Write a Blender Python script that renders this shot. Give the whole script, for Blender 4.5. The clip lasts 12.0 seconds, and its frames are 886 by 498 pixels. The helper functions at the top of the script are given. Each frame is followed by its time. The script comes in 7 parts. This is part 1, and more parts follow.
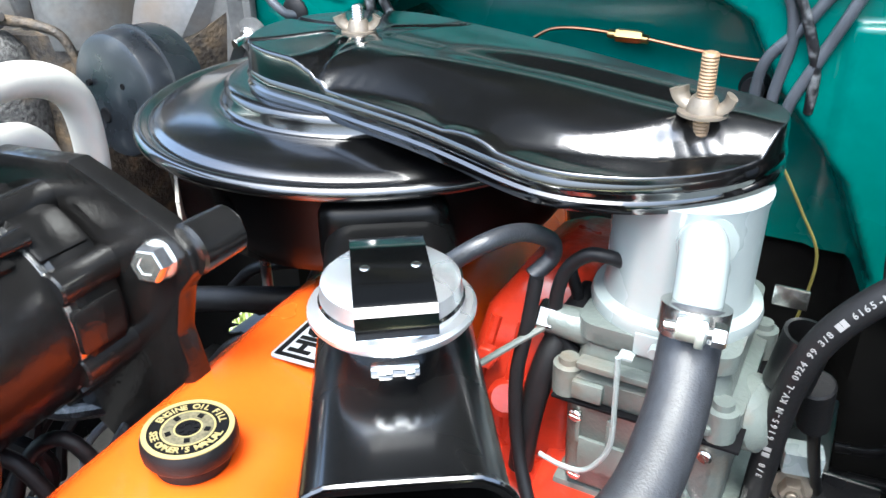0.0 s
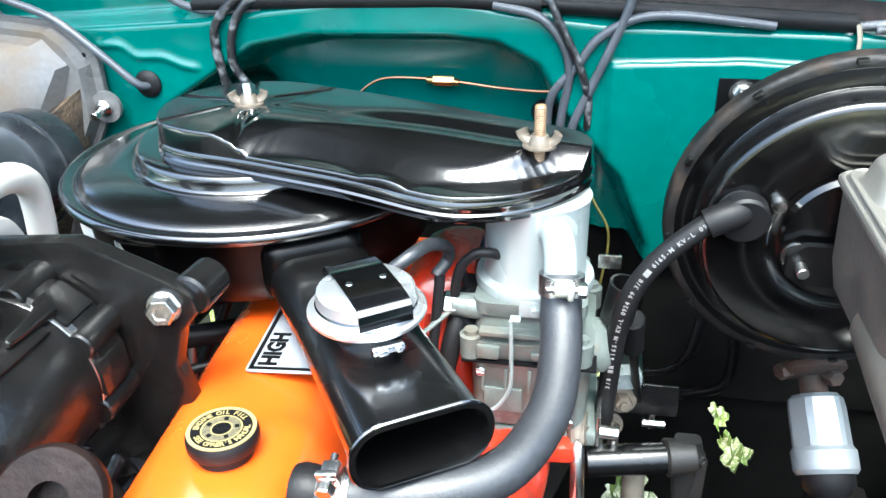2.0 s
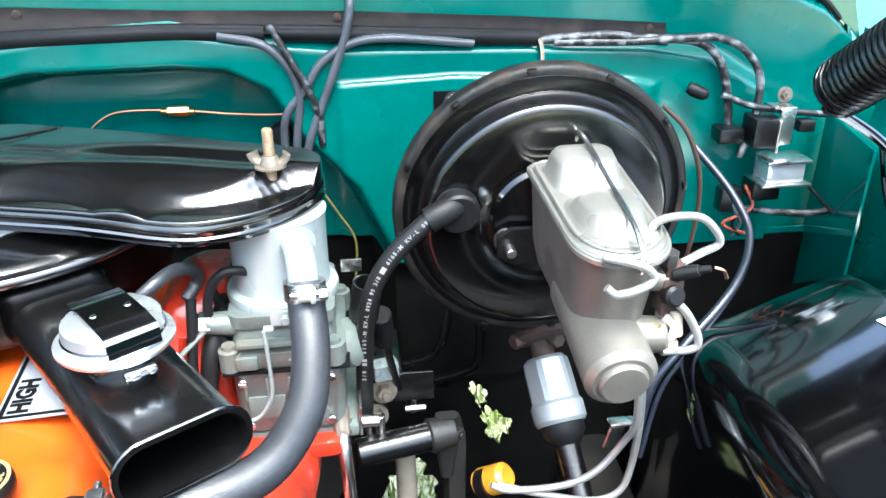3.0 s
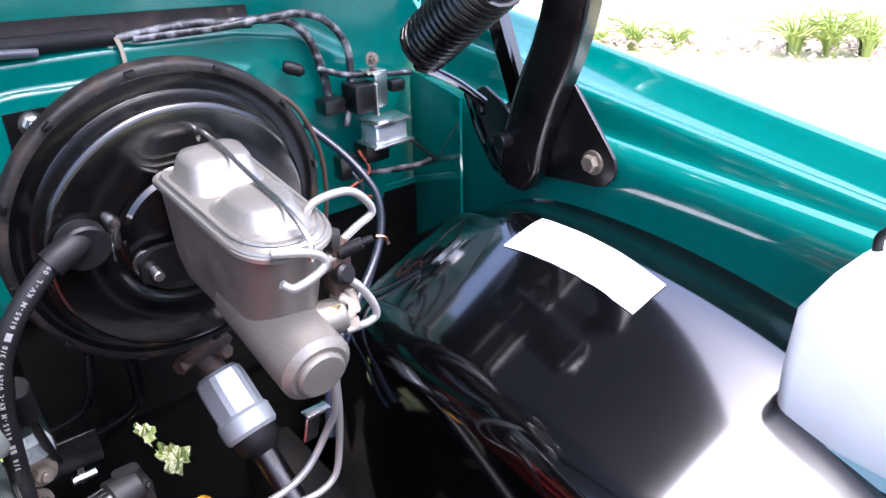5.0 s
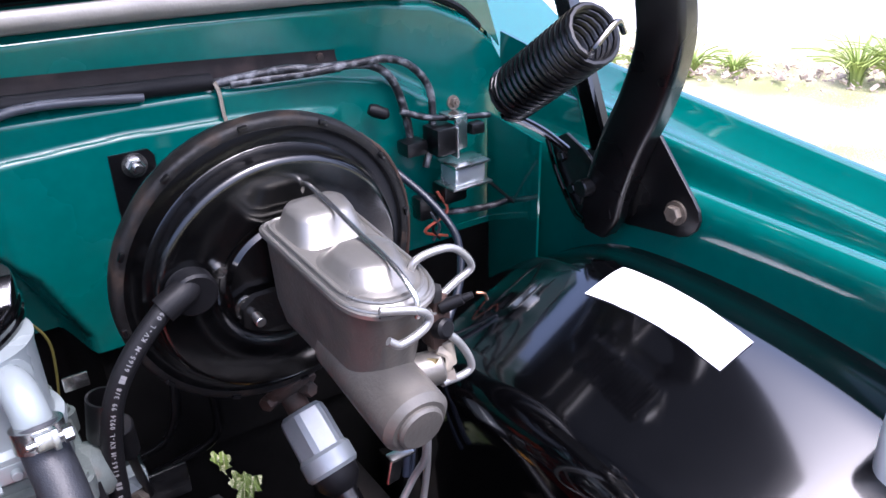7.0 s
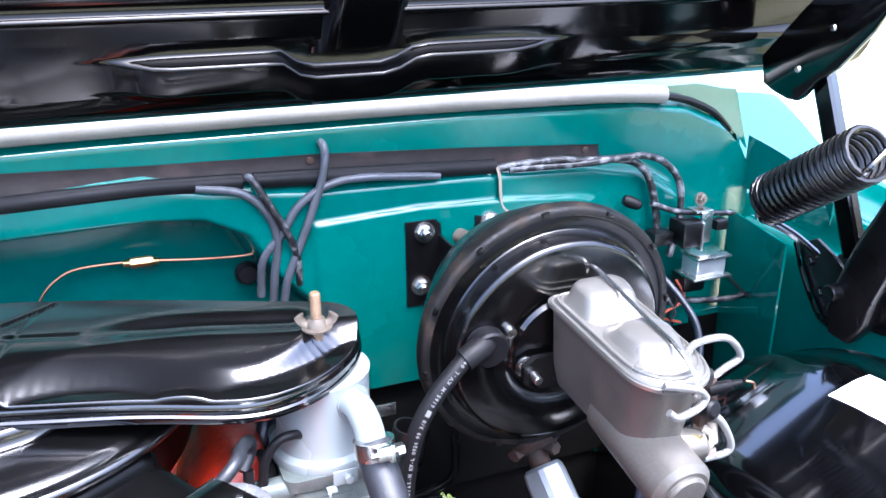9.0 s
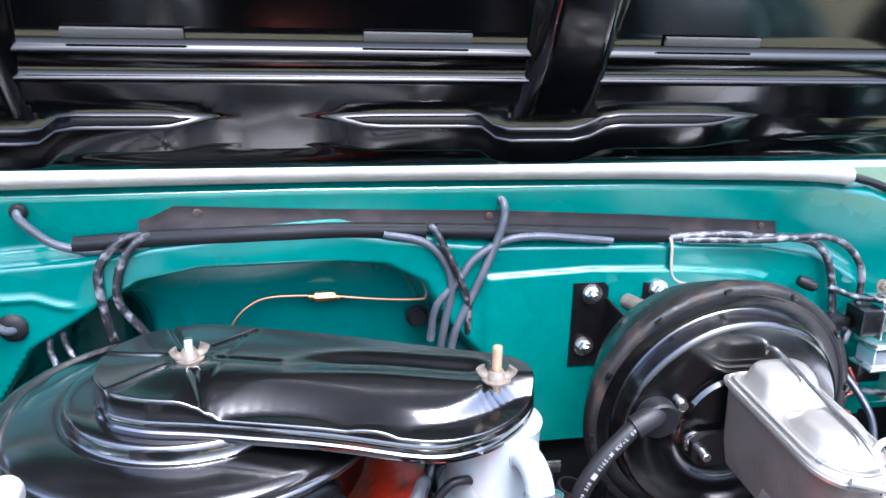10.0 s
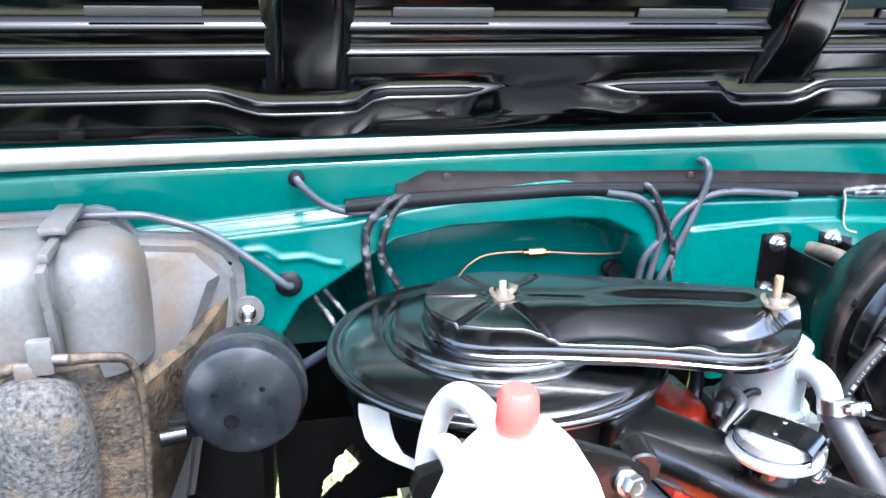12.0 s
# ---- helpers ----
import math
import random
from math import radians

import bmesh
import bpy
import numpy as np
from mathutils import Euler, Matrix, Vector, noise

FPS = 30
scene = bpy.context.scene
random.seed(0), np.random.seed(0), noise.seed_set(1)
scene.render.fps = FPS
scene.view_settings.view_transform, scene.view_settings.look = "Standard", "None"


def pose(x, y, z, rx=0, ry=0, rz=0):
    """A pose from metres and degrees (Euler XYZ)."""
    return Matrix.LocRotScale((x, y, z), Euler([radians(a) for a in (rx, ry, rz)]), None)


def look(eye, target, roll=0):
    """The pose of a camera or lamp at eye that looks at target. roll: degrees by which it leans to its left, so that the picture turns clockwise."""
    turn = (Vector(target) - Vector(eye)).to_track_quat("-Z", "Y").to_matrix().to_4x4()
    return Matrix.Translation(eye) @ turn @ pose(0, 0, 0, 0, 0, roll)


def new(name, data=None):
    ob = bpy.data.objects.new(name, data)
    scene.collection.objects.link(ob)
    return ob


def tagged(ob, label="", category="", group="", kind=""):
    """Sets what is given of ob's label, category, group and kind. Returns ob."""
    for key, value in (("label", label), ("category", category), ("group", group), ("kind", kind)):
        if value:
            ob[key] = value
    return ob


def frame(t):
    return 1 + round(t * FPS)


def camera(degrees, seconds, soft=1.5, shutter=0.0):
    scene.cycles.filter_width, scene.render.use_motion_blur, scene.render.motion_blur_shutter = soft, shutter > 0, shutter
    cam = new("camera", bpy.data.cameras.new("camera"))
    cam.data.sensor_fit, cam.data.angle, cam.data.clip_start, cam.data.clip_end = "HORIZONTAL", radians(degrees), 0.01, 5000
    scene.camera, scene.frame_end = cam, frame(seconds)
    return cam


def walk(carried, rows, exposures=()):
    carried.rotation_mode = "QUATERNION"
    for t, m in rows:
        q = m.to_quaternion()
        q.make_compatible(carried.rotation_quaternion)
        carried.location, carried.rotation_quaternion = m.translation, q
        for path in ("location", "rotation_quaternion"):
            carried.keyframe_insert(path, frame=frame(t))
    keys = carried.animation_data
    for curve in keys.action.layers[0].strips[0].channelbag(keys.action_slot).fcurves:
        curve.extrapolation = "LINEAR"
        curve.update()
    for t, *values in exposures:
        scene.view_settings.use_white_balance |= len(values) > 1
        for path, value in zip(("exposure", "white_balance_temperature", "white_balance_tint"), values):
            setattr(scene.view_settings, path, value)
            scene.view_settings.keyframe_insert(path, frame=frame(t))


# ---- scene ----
cam = camera(58.5, 12.0)
PATH = [
    (0, (0.027, 0.073, 1.253), (-0.828, 1.611, 0.304), -0.9),
    (0.5, (0.012, 0.04, 1.268), (-0.774, 1.602, 0.297), -1.8),
    (1, (-0.003, -0.004, 1.293), (-0.655, 1.639, 0.356), -2.0),
    (1.5, (-0.016, -0.051, 1.304), (-0.473, 1.637, 0.333), -1.2),
    (2, (-0.009, -0.084, 1.324), (-0.349, 1.659, 0.404), -1.3),
    (2.5, (0.015, -0.113, 1.328), (0.021, 1.676, 0.433), 0.9),
    (2.7, (0.021, -0.133, 1.339), (0.115, 1.655, 0.449), 0.4),
    (4.3, (-0.011, -0.131, 1.343), (0.863, 1.43, 0.449), -0.9),
    (4.5, (-0.017, -0.118, 1.339), (0.957, 1.378, 0.438), -1.0),
    (5, (-0.002, -0.096, 1.336), (1.085, 1.299, 0.402), -1.3),
    (5.5, (0.016, -0.079, 1.328), (1.114, 1.19, 0.24), -0.5),
    (6, (0.018, -0.063, 1.337), (1.089, 1.226, 0.246), -1.0),
    (6.5, (0.005, -0.066, 1.351), (1.029, 1.342, 0.367), -1.7),
    (7, (-0.032, -0.071, 1.366), (0.98, 1.406, 0.477), -1.3),
    (7.2, (-0.048, -0.077, 1.373), (0.948, 1.42, 0.498), -0.9),
    (8.8, (-0.152, -0.106, 1.409), (0.517, 1.635, 0.685), -0.7),
    (9, (-0.151, -0.103, 1.411), (0.512, 1.64, 0.69), -0.5),
    (9.5, (-0.154, -0.107, 1.431), (0.351, 1.707, 0.757), 1.1),
    (10, (-0.203, -0.114, 1.431), (0.155, 1.756, 0.818), 1.5),
    (10.5, (-0.287, -0.116, 1.436), (0.086, 1.748, 0.817), -1.0),
    (11, (-0.378, -0.122, 1.426), (0.068, 1.731, 0.822), -0.7),
    (11.5, (-0.466, -0.141, 1.419), (-0.019, 1.702, 0.782), -0.5),
    (12, (-0.527, -0.158, 1.42), (-0.091, 1.687, 0.782), 0.7),
]
# stops, white balance in kelvin, tint
EXPOSURE = [(0.0, 3.06, 5560, 1), (2.5, 3.32, 5450, -3), (4.5, 3.08, 5420, 17), (5.0, 2.78, 5450, 20), (5.5, 2.12, 5400, 13), (6.5, 2.05, 5350, 18), (7.0, 2.1, 5370, 22), (9.0, 3.1, 5150, 15), (10.5, 3.46, 5300, 12), (11.5, 3.54, 5330, 9), (12.0, 3.48, 5360, 8)]
walk(cam, [(t, look(eye, target, roll)) for t, eye, target, roll in PATH], EXPOSURE)

# ---- light ----
world = bpy.data.worlds.new("sky")
scene.world = world
world.use_nodes = True
wn, wl = world.node_tree.nodes, world.node_tree.links
sky = wn.new("ShaderNodeTexSky")
sky.sky_type, sky.sun_disc = "NISHITA", False
sky.sun_elevation, sky.sun_rotation = radians(70), radians(168)
sky.air_density, sky.dust_density, sky.ozone_density = 1.0, 9.0, 1.0
wl.new(sky.outputs[0], wn["Background"].inputs[0])
wn["Background"].inputs[1].default_value = 0.15
sun = new("sun", bpy.data.lights.new("sun", "SUN"))
sun.data.energy, sun.data.angle, sun.data.color = 0.5, radians(20), (1.0, 0.97, 0.93)
sun.matrix_world = look((0.36, -1.67, 4.70), (0, 0, 0))


# ---- materials ----
def material(name, colour, rough=0.5, metal=0.0, coat=0.0, vary=0.15, scale=30.0, bump=0.0, bump_scale=200.0, dirt=None, dirt_amount=0.0, dirt_scale=8.0, spec=0.5):
    """A painted, rubber or metal surface: base colour varied at two scales, grain in roughness and relief, patches of dirt."""
    m = bpy.data.materials.new(name)
    m.use_nodes = True
    n, l = m.node_tree.nodes, m.node_tree.links
    b = n["Principled BSDF"]
    b.inputs["Metallic"].default_value = metal
    b.inputs["Coat Weight"].default_value = coat
    b.inputs["Coat IOR"].default_value = 1.6
    b.inputs["Coat Roughness"].default_value = min(0.12, rough * 0.6)
    b.inputs["Specular IOR Level"].default_value = spec
    co = n.new("ShaderNodeTexCoord")
    fine = n.new("ShaderNodeTexNoise")
    fine.inputs["Scale"].default_value, fine.inputs["Detail"].default_value = scale, 6
    l.new(co.outputs["Object"], fine.inputs["Vector"])
    wide = n.new("ShaderNodeTexNoise")
    wide.inputs["Scale"].default_value, wide.inputs["Detail"].default_value = dirt_scale, 4
    l.new(co.outputs["Object"], wide.inputs["Vector"])
    ramp = n.new("ShaderNodeMapRange")
    ramp.inputs[1].default_value, ramp.inputs[2].default_value = 0.3, 0.7
    ramp.inputs[3].default_value, ramp.inputs[4].default_value = 1 - vary, 1 + vary
    l.new(fine.outputs[0], ramp.inputs[0])
    mix = n.new("ShaderNodeMix")
    mix.data_type, mix.blend_type = "RGBA", "MULTIPLY"
    mix.inputs[0].default_value = 1.0
    mix.inputs[6].default_value = (*colour, 1)
    l.new(ramp.outputs[0], mix.inputs[7])
    last = mix.outputs[2]
    if dirt:
        cut = n.new("ShaderNodeMapRange")
        cut.inputs[1].default_value, cut.inputs[2].default_value = 0.62 - 0.3 * dirt_amount, 0.8 - 0.3 * dirt_amount
        l.new(wide.outputs[0], cut.inputs[0])
        over = n.new("ShaderNodeMix")
        over.data_type = "RGBA"
        over.inputs[7].default_value = (*dirt, 1)
        l.new(cut.outputs[0], over.inputs[0])
        l.new(last, over.inputs[6])
        last = over.outputs[2]
    l.new(last, b.inputs["Base Color"])
    gr = n.new("ShaderNodeMapRange")
    gr.inputs[1].default_value, gr.inputs[2].default_value = 0.3, 0.75
    gr.inputs[3].default_value, gr.inputs[4].default_value = rough * 0.75, min(1.0, rough * 1.35)
    l.new(wide.outputs[0], gr.inputs[0])
    l.new(gr.outputs[0], b.inputs["Roughness"])
    if bump:
        grain = n.new("ShaderNodeTexNoise")
        grain.inputs["Scale"].default_value, grain.inputs["Detail"].default_value = bump_scale, 3
        l.new(co.outputs["Object"], grain.inputs["Vector"])
        bp = n.new("ShaderNodeBump")
        bp.inputs["Strength"].default_value, bp.inputs["Distance"].default_value = bump, 0.002
        l.new(grain.outputs[0], bp.inputs["Height"])
        l.new(bp.outputs[0], b.inputs["Normal"])
    return m


TEAL = material("teal_paint", (0.0021, 0.088, 0.073), 0.10, coat=1.0, spec=0.35, vary=0.06, scale=60, bump=0.02, bump_scale=120)
TEAL_WALL = material("teal_firewall_paint", (0.0021, 0.088, 0.073), 0.24, coat=0.35, spec=0.3, vary=0.08, scale=60, bump=0.03, bump_scale=120)
BLACK = material("black_enamel", (0.0011, 0.0011, 0.0012), 0.13, coat=1.0, dirt=(0.03, 0.03, 0.03), dirt_amount=-0.35, dirt_scale=300, vary=0.2, bump=0.012, bump_scale=60)
BLACK_LID = material("black_semi_gloss_enamel", (0.0013, 0.0013, 0.0014), 0.22, coat=0.8, spec=0.6, vary=0.2, bump=0.006, bump_scale=60)
BLACK_HOOD = material("black_hood_enamel", (0.0008, 0.0008, 0.0009), 0.12, vary=0.2, bump=0.012, bump_scale=60, spec=0.30)
BLACK_CAN = material("black_satin_canister", (0.0012, 0.0012, 0.0013), 0.28, vary=0.2, bump=0.02, bump_scale=60, spec=0.14)
DARKIRON = material("dark_red_iron", (0.008, 0.0050, 0.0045), 0.40, vary=0.5, bump=0.4, bump_scale=150, spec=0.1)
# near-black and hardly glossy: deep shade low in the bay, put into the colour
UNDER = material("underbody_shade_black", (0.0025, 0.0024, 0.0022), 0.85, vary=0.4, spec=0.08, bump=0.3, bump_scale=60)
BLACK_DOME = material("black_gloss_panel", (0.0008, 0.0008, 0.0010), 0.11, coat=0.9, spec=0.4, vary=0.2, bump=0.010, bump_scale=30)
BLACK_BOOSTER = material("black_booster_enamel", (0.0014, 0.0014, 0.0015), 0.2, coat=0.3, vary=0.3, dirt=(0.02, 0.019, 0.018), dirt_amount=-0.25, dirt_scale=120, bump=0.02, bump_scale=60)
BLACK_DUCT = material("black_duct_paint", (0.0016, 0.0016, 0.0017), 0.26, coat=0.4, vary=0.2, bump=0.03, bump_scale=90)
BAND = material("dirty_black_band", (0.004, 0.0038, 0.0036), 0.55, vary=0.5, bump=0.5, bump_scale=140, dirt=(0.022, 0.014, 0.009), dirt_amount=0.15, dirt_scale=45, spec=0.3)
BLACK_SATIN = material("black_satin_paint", (0.0022, 0.0022, 0.0025), 0.30, vary=0.3, bump=0.08, bump_scale=150)
BLACK_CAST = material("black_cast_metal", (0.0045, 0.0043, 0.0042), 0.22, vary=0.4, bump=0.14, bump_scale=220, dirt=(0.014, 0.013, 0.012), dirt_amount=0.0, spec=0.4)
DARK = material("greasy_dark_metal", (0.006, 0.0055, 0.005), 0.6, vary=0.4, bump=0.3, bump_scale=90, dirt=(0.016, 0.012, 0.009), dirt_amount=0.4)
ORANGE = material("orange_engine_paint", (0.53, 0.066, 0.004), 0.24, coat=0.5, vary=0.06, bump=0.05, bump_scale=70)
RED = material("red_orange_cast_paint", (0.348, 0.0203, 0.0058), 0.33, coat=0.3, vary=0.15, bump=0.35, bump_scale=160, dirt=(0.058, 0.0116, 0.0058), dirt_amount=0.25, dirt_scale=25)
RUBBER = material("black_rubber", (0.0052, 0.0052, 0.0058), 0.48, vary=0.2, bump=0.12, bump_scale=300, spec=0.2)
HOSE = material("reinforced_rubber_hose", (0.0139, 0.0151, 0.018), 0.46, vary=0.3, scale=300, bump=0.16, bump_scale=900)
BRAKELINE = material("tin_plated_line", (0.3016, 0.2958, 0.2784), 0.26, metal=0.6, vary=0.08)
WIRE = material("grey_vinyl_sleeve", (0.052, 0.057, 0.066), 0.30, vary=0.25, bump=0.1, bump_scale=350)
TAPE = material("black_wiring_tape", (0.0081, 0.0081, 0.0093), 0.4, vary=0.4, bump=0.5, bump_scale=260, dirt=(0.15, 0.155, 0.16), dirt_amount=0.42, dirt_scale=75)
ZINC = material("zinc_cast_carburettor", (0.092, 0.106, 0.098), 0.38, metal=0.15, vary=0.15, bump=0.3, bump_scale=260, dirt=(0.0928, 0.0812, 0.0638), dirt_amount=0.3, dirt_scale=40)
ZINC_CUP = material("dull_silver_coupling", (0.190, 0.208, 0.218), 0.34, metal=0.35, vary=0.15, bump=0.1, bump_scale=200)
GREYPAINT = material("pale_grey_paint", (0.205, 0.232, 0.230), 0.30, metal=0.15, vary=0.06, bump=0.05, bump_scale=200)
ALLOY = material("cast_alloy", (0.135, 0.125, 0.107), 0.40, metal=0.5, vary=0.12, bump=0.2, bump_scale=300, dirt=(0.145, 0.1218, 0.0928), dirt_amount=0.15, dirt_scale=30)
STEEL = material("bright_steel", (0.66, 0.65, 0.62), 0.24, metal=1.0, vary=0.12, bump=0.05, bump_scale=300)
CHROME = material("chrome_plate", (0.85, 0.86, 0.86), 0.07, metal=1.0, vary=0.04)
WHITEMETAL = material("silver_plated_cap", (0.72, 0.73, 0.74), 0.30, metal=0.9, vary=0.05)
PLATED = material("yellowed_zinc_plate", (0.145, 0.1218, 0.0957), 0.42, metal=0.5, vary=0.25, scale=120, bump=0.2)
BRASS = material("brass", (0.40, 0.29, 0.12), 0.3, metal=1.0, vary=0.15)
COPPER = material("copper_line", (0.30, 0.155, 0.09), 0.32, metal=1.0, vary=0.2)
RUST = material("rusty_metal", (0.055, 0.030, 0.021), 0.7, metal=0.3, vary=0.5, bump=0.5, bump_scale=150, dirt=(0.03, 0.025, 0.02), dirt_amount=0.5, dirt_scale=30)
SEAL = material("pale_weatherstrip", (0.2552, 0.2494, 0.2349), 0.5, vary=0.1, bump=0.2, bump_scale=260, dirt=(0.1914, 0.1856, 0.174), dirt_amount=0.1)
FIBRE = material("dusty_fibreglass_case", (0.088, 0.087, 0.086), 0.33, vary=0.16, scale=160, bump=0.14, bump_scale=210, dirt=(0.080, 0.056, 0.034), dirt_amount=0.42, dirt_scale=9)
FIBRE_BROWN = material("bare_brown_fibre", (0.030, 0.023, 0.016), 0.6, vary=0.8, scale=190, bump=0.9, bump_scale=260, dirt=(0.090, 0.060, 0.030), dirt_amount=0.35, dirt_scale=34)
MAT_FELT = material("matted_grey_felt", (0.036, 0.035, 0.033), 0.9, vary=0.9, scale=210, bump=1.0, bump_scale=260, dirt=(0.080, 0.062, 0.040), dirt_amount=0.25, dirt_scale=24)
PLASTIC = material("milky_plastic", (0.76, 0.82, 0.78), 0.35, vary=0.03, bump=0.03)
PLASTIC_BLUE = material("blue_washer_fluid_showing", (0.42, 0.70, 0.72), 0.35, vary=0.05)
REDCAP = material("red_plastic_cap", (0.4176, 0.058, 0.0464), 0.35, vary=0.08)
WHITEHOSE = material("cream_heater_hose", (0.3944, 0.3828, 0.348), 0.42, vary=0.08, bump=0.1, bump_scale=200, dirt=(0.29, 0.2668, 0.2204), dirt_amount=0.2)
LABEL = material("white_vinyl_label", (0.86, 0.87, 0.88), 0.35, vary=0.02)
SILVER = material("silver_sticker", (0.25, 0.26, 0.28), 0.3, metal=0.2, vary=0.05)
INK = material("ink_and_hole_black", (0.004, 0.004, 0.0045), 0.6, vary=0.1, spec=0.03)
STUD = material("tarnished_stud", (0.1972, 0.1276, 0.0696), 0.45, metal=0.3, vary=0.25, scale=120)
WORN_GOLD = material("worn_gold_print", (0.075, 0.068, 0.042), 0.5, metal=0.2, vary=0.5, scale=500)
GOLD = material("gold_print", (0.232, 0.1914, 0.0812), 0.45, metal=0.2, vary=0.1)
STRIP = material("aged_dark_strip", (0.0093, 0.0075, 0.0075), 0.65, vary=0.25, bump=0.2, spec=0.15, dirt=(0.029, 0.022, 0.0203), dirt_amount=0.25, dirt_scale=20)
TAN = material("tan_cloth_tie", (0.22, 0.19, 0.145), 0.6, vary=0.2)
AMBER = material("amber_plastic", (0.406, 0.1856, 0.0116), 0.35, vary=0.2)
GREYPAD = material("grey_rubber_pad", (0.03, 0.03, 0.03), 0.6, vary=0.1)
BLUEGREY = material("blue_grey_hose", (0.011, 0.014, 0.023), 0.32, vary=0.2)
DRUM = material("dusty_black_drum", (0.0085, 0.0100, 0.0125), 0.30, vary=0.4, bump=0.1, bump_scale=90, dirt=(0.035, 0.036, 0.036), dirt_amount=0.15, dirt_scale=30)
STAMPED = material("stamped_zinc_lid", (0.22, 0.212, 0.19), 0.32, metal=0.65, vary=0.08, bump=0.06, bump_scale=200)
ORANGEWIRE = material("orange_wire_sleeve", (0.22, 0.045, 0.022), 0.45, vary=0.1)
YELLOW = material("yellow_wire", (0.10, 0.09, 0.02), 0.5, vary=0.2)
GLASSY = material("clear_relay_cover", (0.55, 0.60, 0.62), 0.12, metal=0.7, vary=0.1)
PRINT = material("white_hose_print", (0.14, 0.14, 0.14), 0.5, vary=0.1)


def lawn_material():
    m = bpy.data.materials.new("mown_lawn")
    m.use_nodes = True
    n, l = m.node_tree.nodes, m.node_tree.links
    b = n["Principled BSDF"]
    b.inputs["Roughness"].default_value = 0.9
    co = n.new("ShaderNodeTexCoord")
    a = n.new("ShaderNodeTexNoise")
    a.inputs["Scale"].default_value, a.inputs["Detail"].default_value = 170, 8
    c = n.new("ShaderNodeTexNoise")
    c.inputs["Scale"].default_value, c.inputs["Detail"].default_value = 1.2, 4
    mix = n.new("ShaderNodeMath")
    l.new(co.outputs["Object"], a.inputs["Vector"])
    l.new(co.outputs["Object"], c.inputs["Vector"])
    l.new(a.outputs[0], mix.inputs[0])
    l.new(c.outputs[0], mix.inputs[1])
    r = n.new("ShaderNodeValToRGB")
    r.color_ramp.elements[0].position, r.color_ramp.elements[0].color = 0.75, (0.15, 0.17, 0.06, 1)
    r.color_ramp.elements[1].position, r.color_ramp.elements[1].color = 1.2, (0.46, 0.43, 0.26, 1)
    e = r.color_ramp.elements.new(0.95)
    e.color = (0.30, 0.30, 0.13, 1)
    half = n.new("ShaderNodeMath")
    half.operation = "MULTIPLY"
    half.inputs[1].default_value = 1.0
    l.new(mix.outputs[0], half.inputs[0])
    l.new(half.outputs[0], r.inputs[0])
    l.new(r.outputs[0], b.inputs["Base Color"])
    bp = n.new("ShaderNodeBump")
    bp.inputs["Strength"].default_value, bp.inputs["Distance"].default_value = 0.6, 0.02
    l.new(a.outputs[0], bp.inputs["Height"])
    l.new(bp.outputs[0], b.inputs["Normal"])
    return m


LAWN = lawn_material()
BLADE = material("grass_blade", (0.17, 0.22, 0.045), 0.6, vary=0.5, scale=8)
MULCH = material("bark_mulch", (0.42, 0.34, 0.28), 0.9, vary=0.6, scale=40, bump=1.0, bump_scale=40)
CONCRETE = material("pale_concrete", (0.55, 0.53, 0.49), 0.85, vary=0.12, bump=0.3, bump_scale=80)
LEAF = material("daylily_leaf", (0.30, 0.38, 0.10), 0.5, vary=0.3, scale=6)

# ---- mesh helpers ----
ORIGIN = {}


def V(*a):
    return Vector(a)


def thing(name, at, label, category, group="", kind=""):
    ob = new(name)
    ob.location = at
    ob.empty_display_size = 0.02
    ORIGIN[ob.name] = Vector(at)
    return tagged(ob, label, category, group, kind)


def finish(bm, mats, angle=38):
    me = bpy.data.meshes.new("m")
    bmesh.ops.recalc_face_normals(bm, faces=bm.faces)
    bm.to_mesh(me)
    bm.free()
    for m in mats if isinstance(mats, (list, tuple)) else [mats]:
        me.materials.append(m)
    me.polygons.foreach_set("use_smooth", [True] * len(me.polygons))
    me.set_sharp_from_angle(angle=radians(angle))
    return me


def part(name, bm, mat, parent, label="", angle=38):
    """One mesh, given in world places, under a thing or under a part."""
    o = ORIGIN[parent.name]
    bmesh.ops.translate(bm, vec=-o, verts=bm.verts)
    ob = new(name, finish(bm, mat, angle))
    ob.parent = parent
    ORIGIN[ob.name] = o
    return tagged(ob, label) if label else ob


def solid(name, bm, mat, label, category, kind="", group="", angle=38):
    """A thing that is one mesh."""
    ob = new(name, finish(bm, mat, angle))
    ORIGIN[ob.name] = Vector((0, 0, 0))
    return tagged(ob, label, category, group, kind)


def aim(axis):
    """A turn that takes z to the axis."""
    return Vector(axis).normalized().to_track_quat("Z", "Y").to_matrix().to_4x4()


def join(*bms):
    out = bmesh.new()
    for b in bms:
        me = bpy.data.meshes.new("t")
        b.to_mesh(me)
        b.free()
        out.from_mesh(me)
        bpy.data.meshes.remove(me)
    return out


def box(c, size, bevel=0.003, rot=None, seg=2):
    bm = bmesh.new()
    bmesh.ops.create_cube(bm, size=1)
    bmesh.ops.scale(bm, vec=size, verts=bm.verts)
    if bevel:
        bmesh.ops.bevel(bm, geom=bm.edges[:], offset=min(bevel, min(size) * 0.45), segments=seg, profile=0.6, affect="EDGES")
    m = Matrix.Translation(c) @ (rot or Matrix())
    bmesh.ops.transform(bm, matrix=m, verts=bm.verts)
    return bm


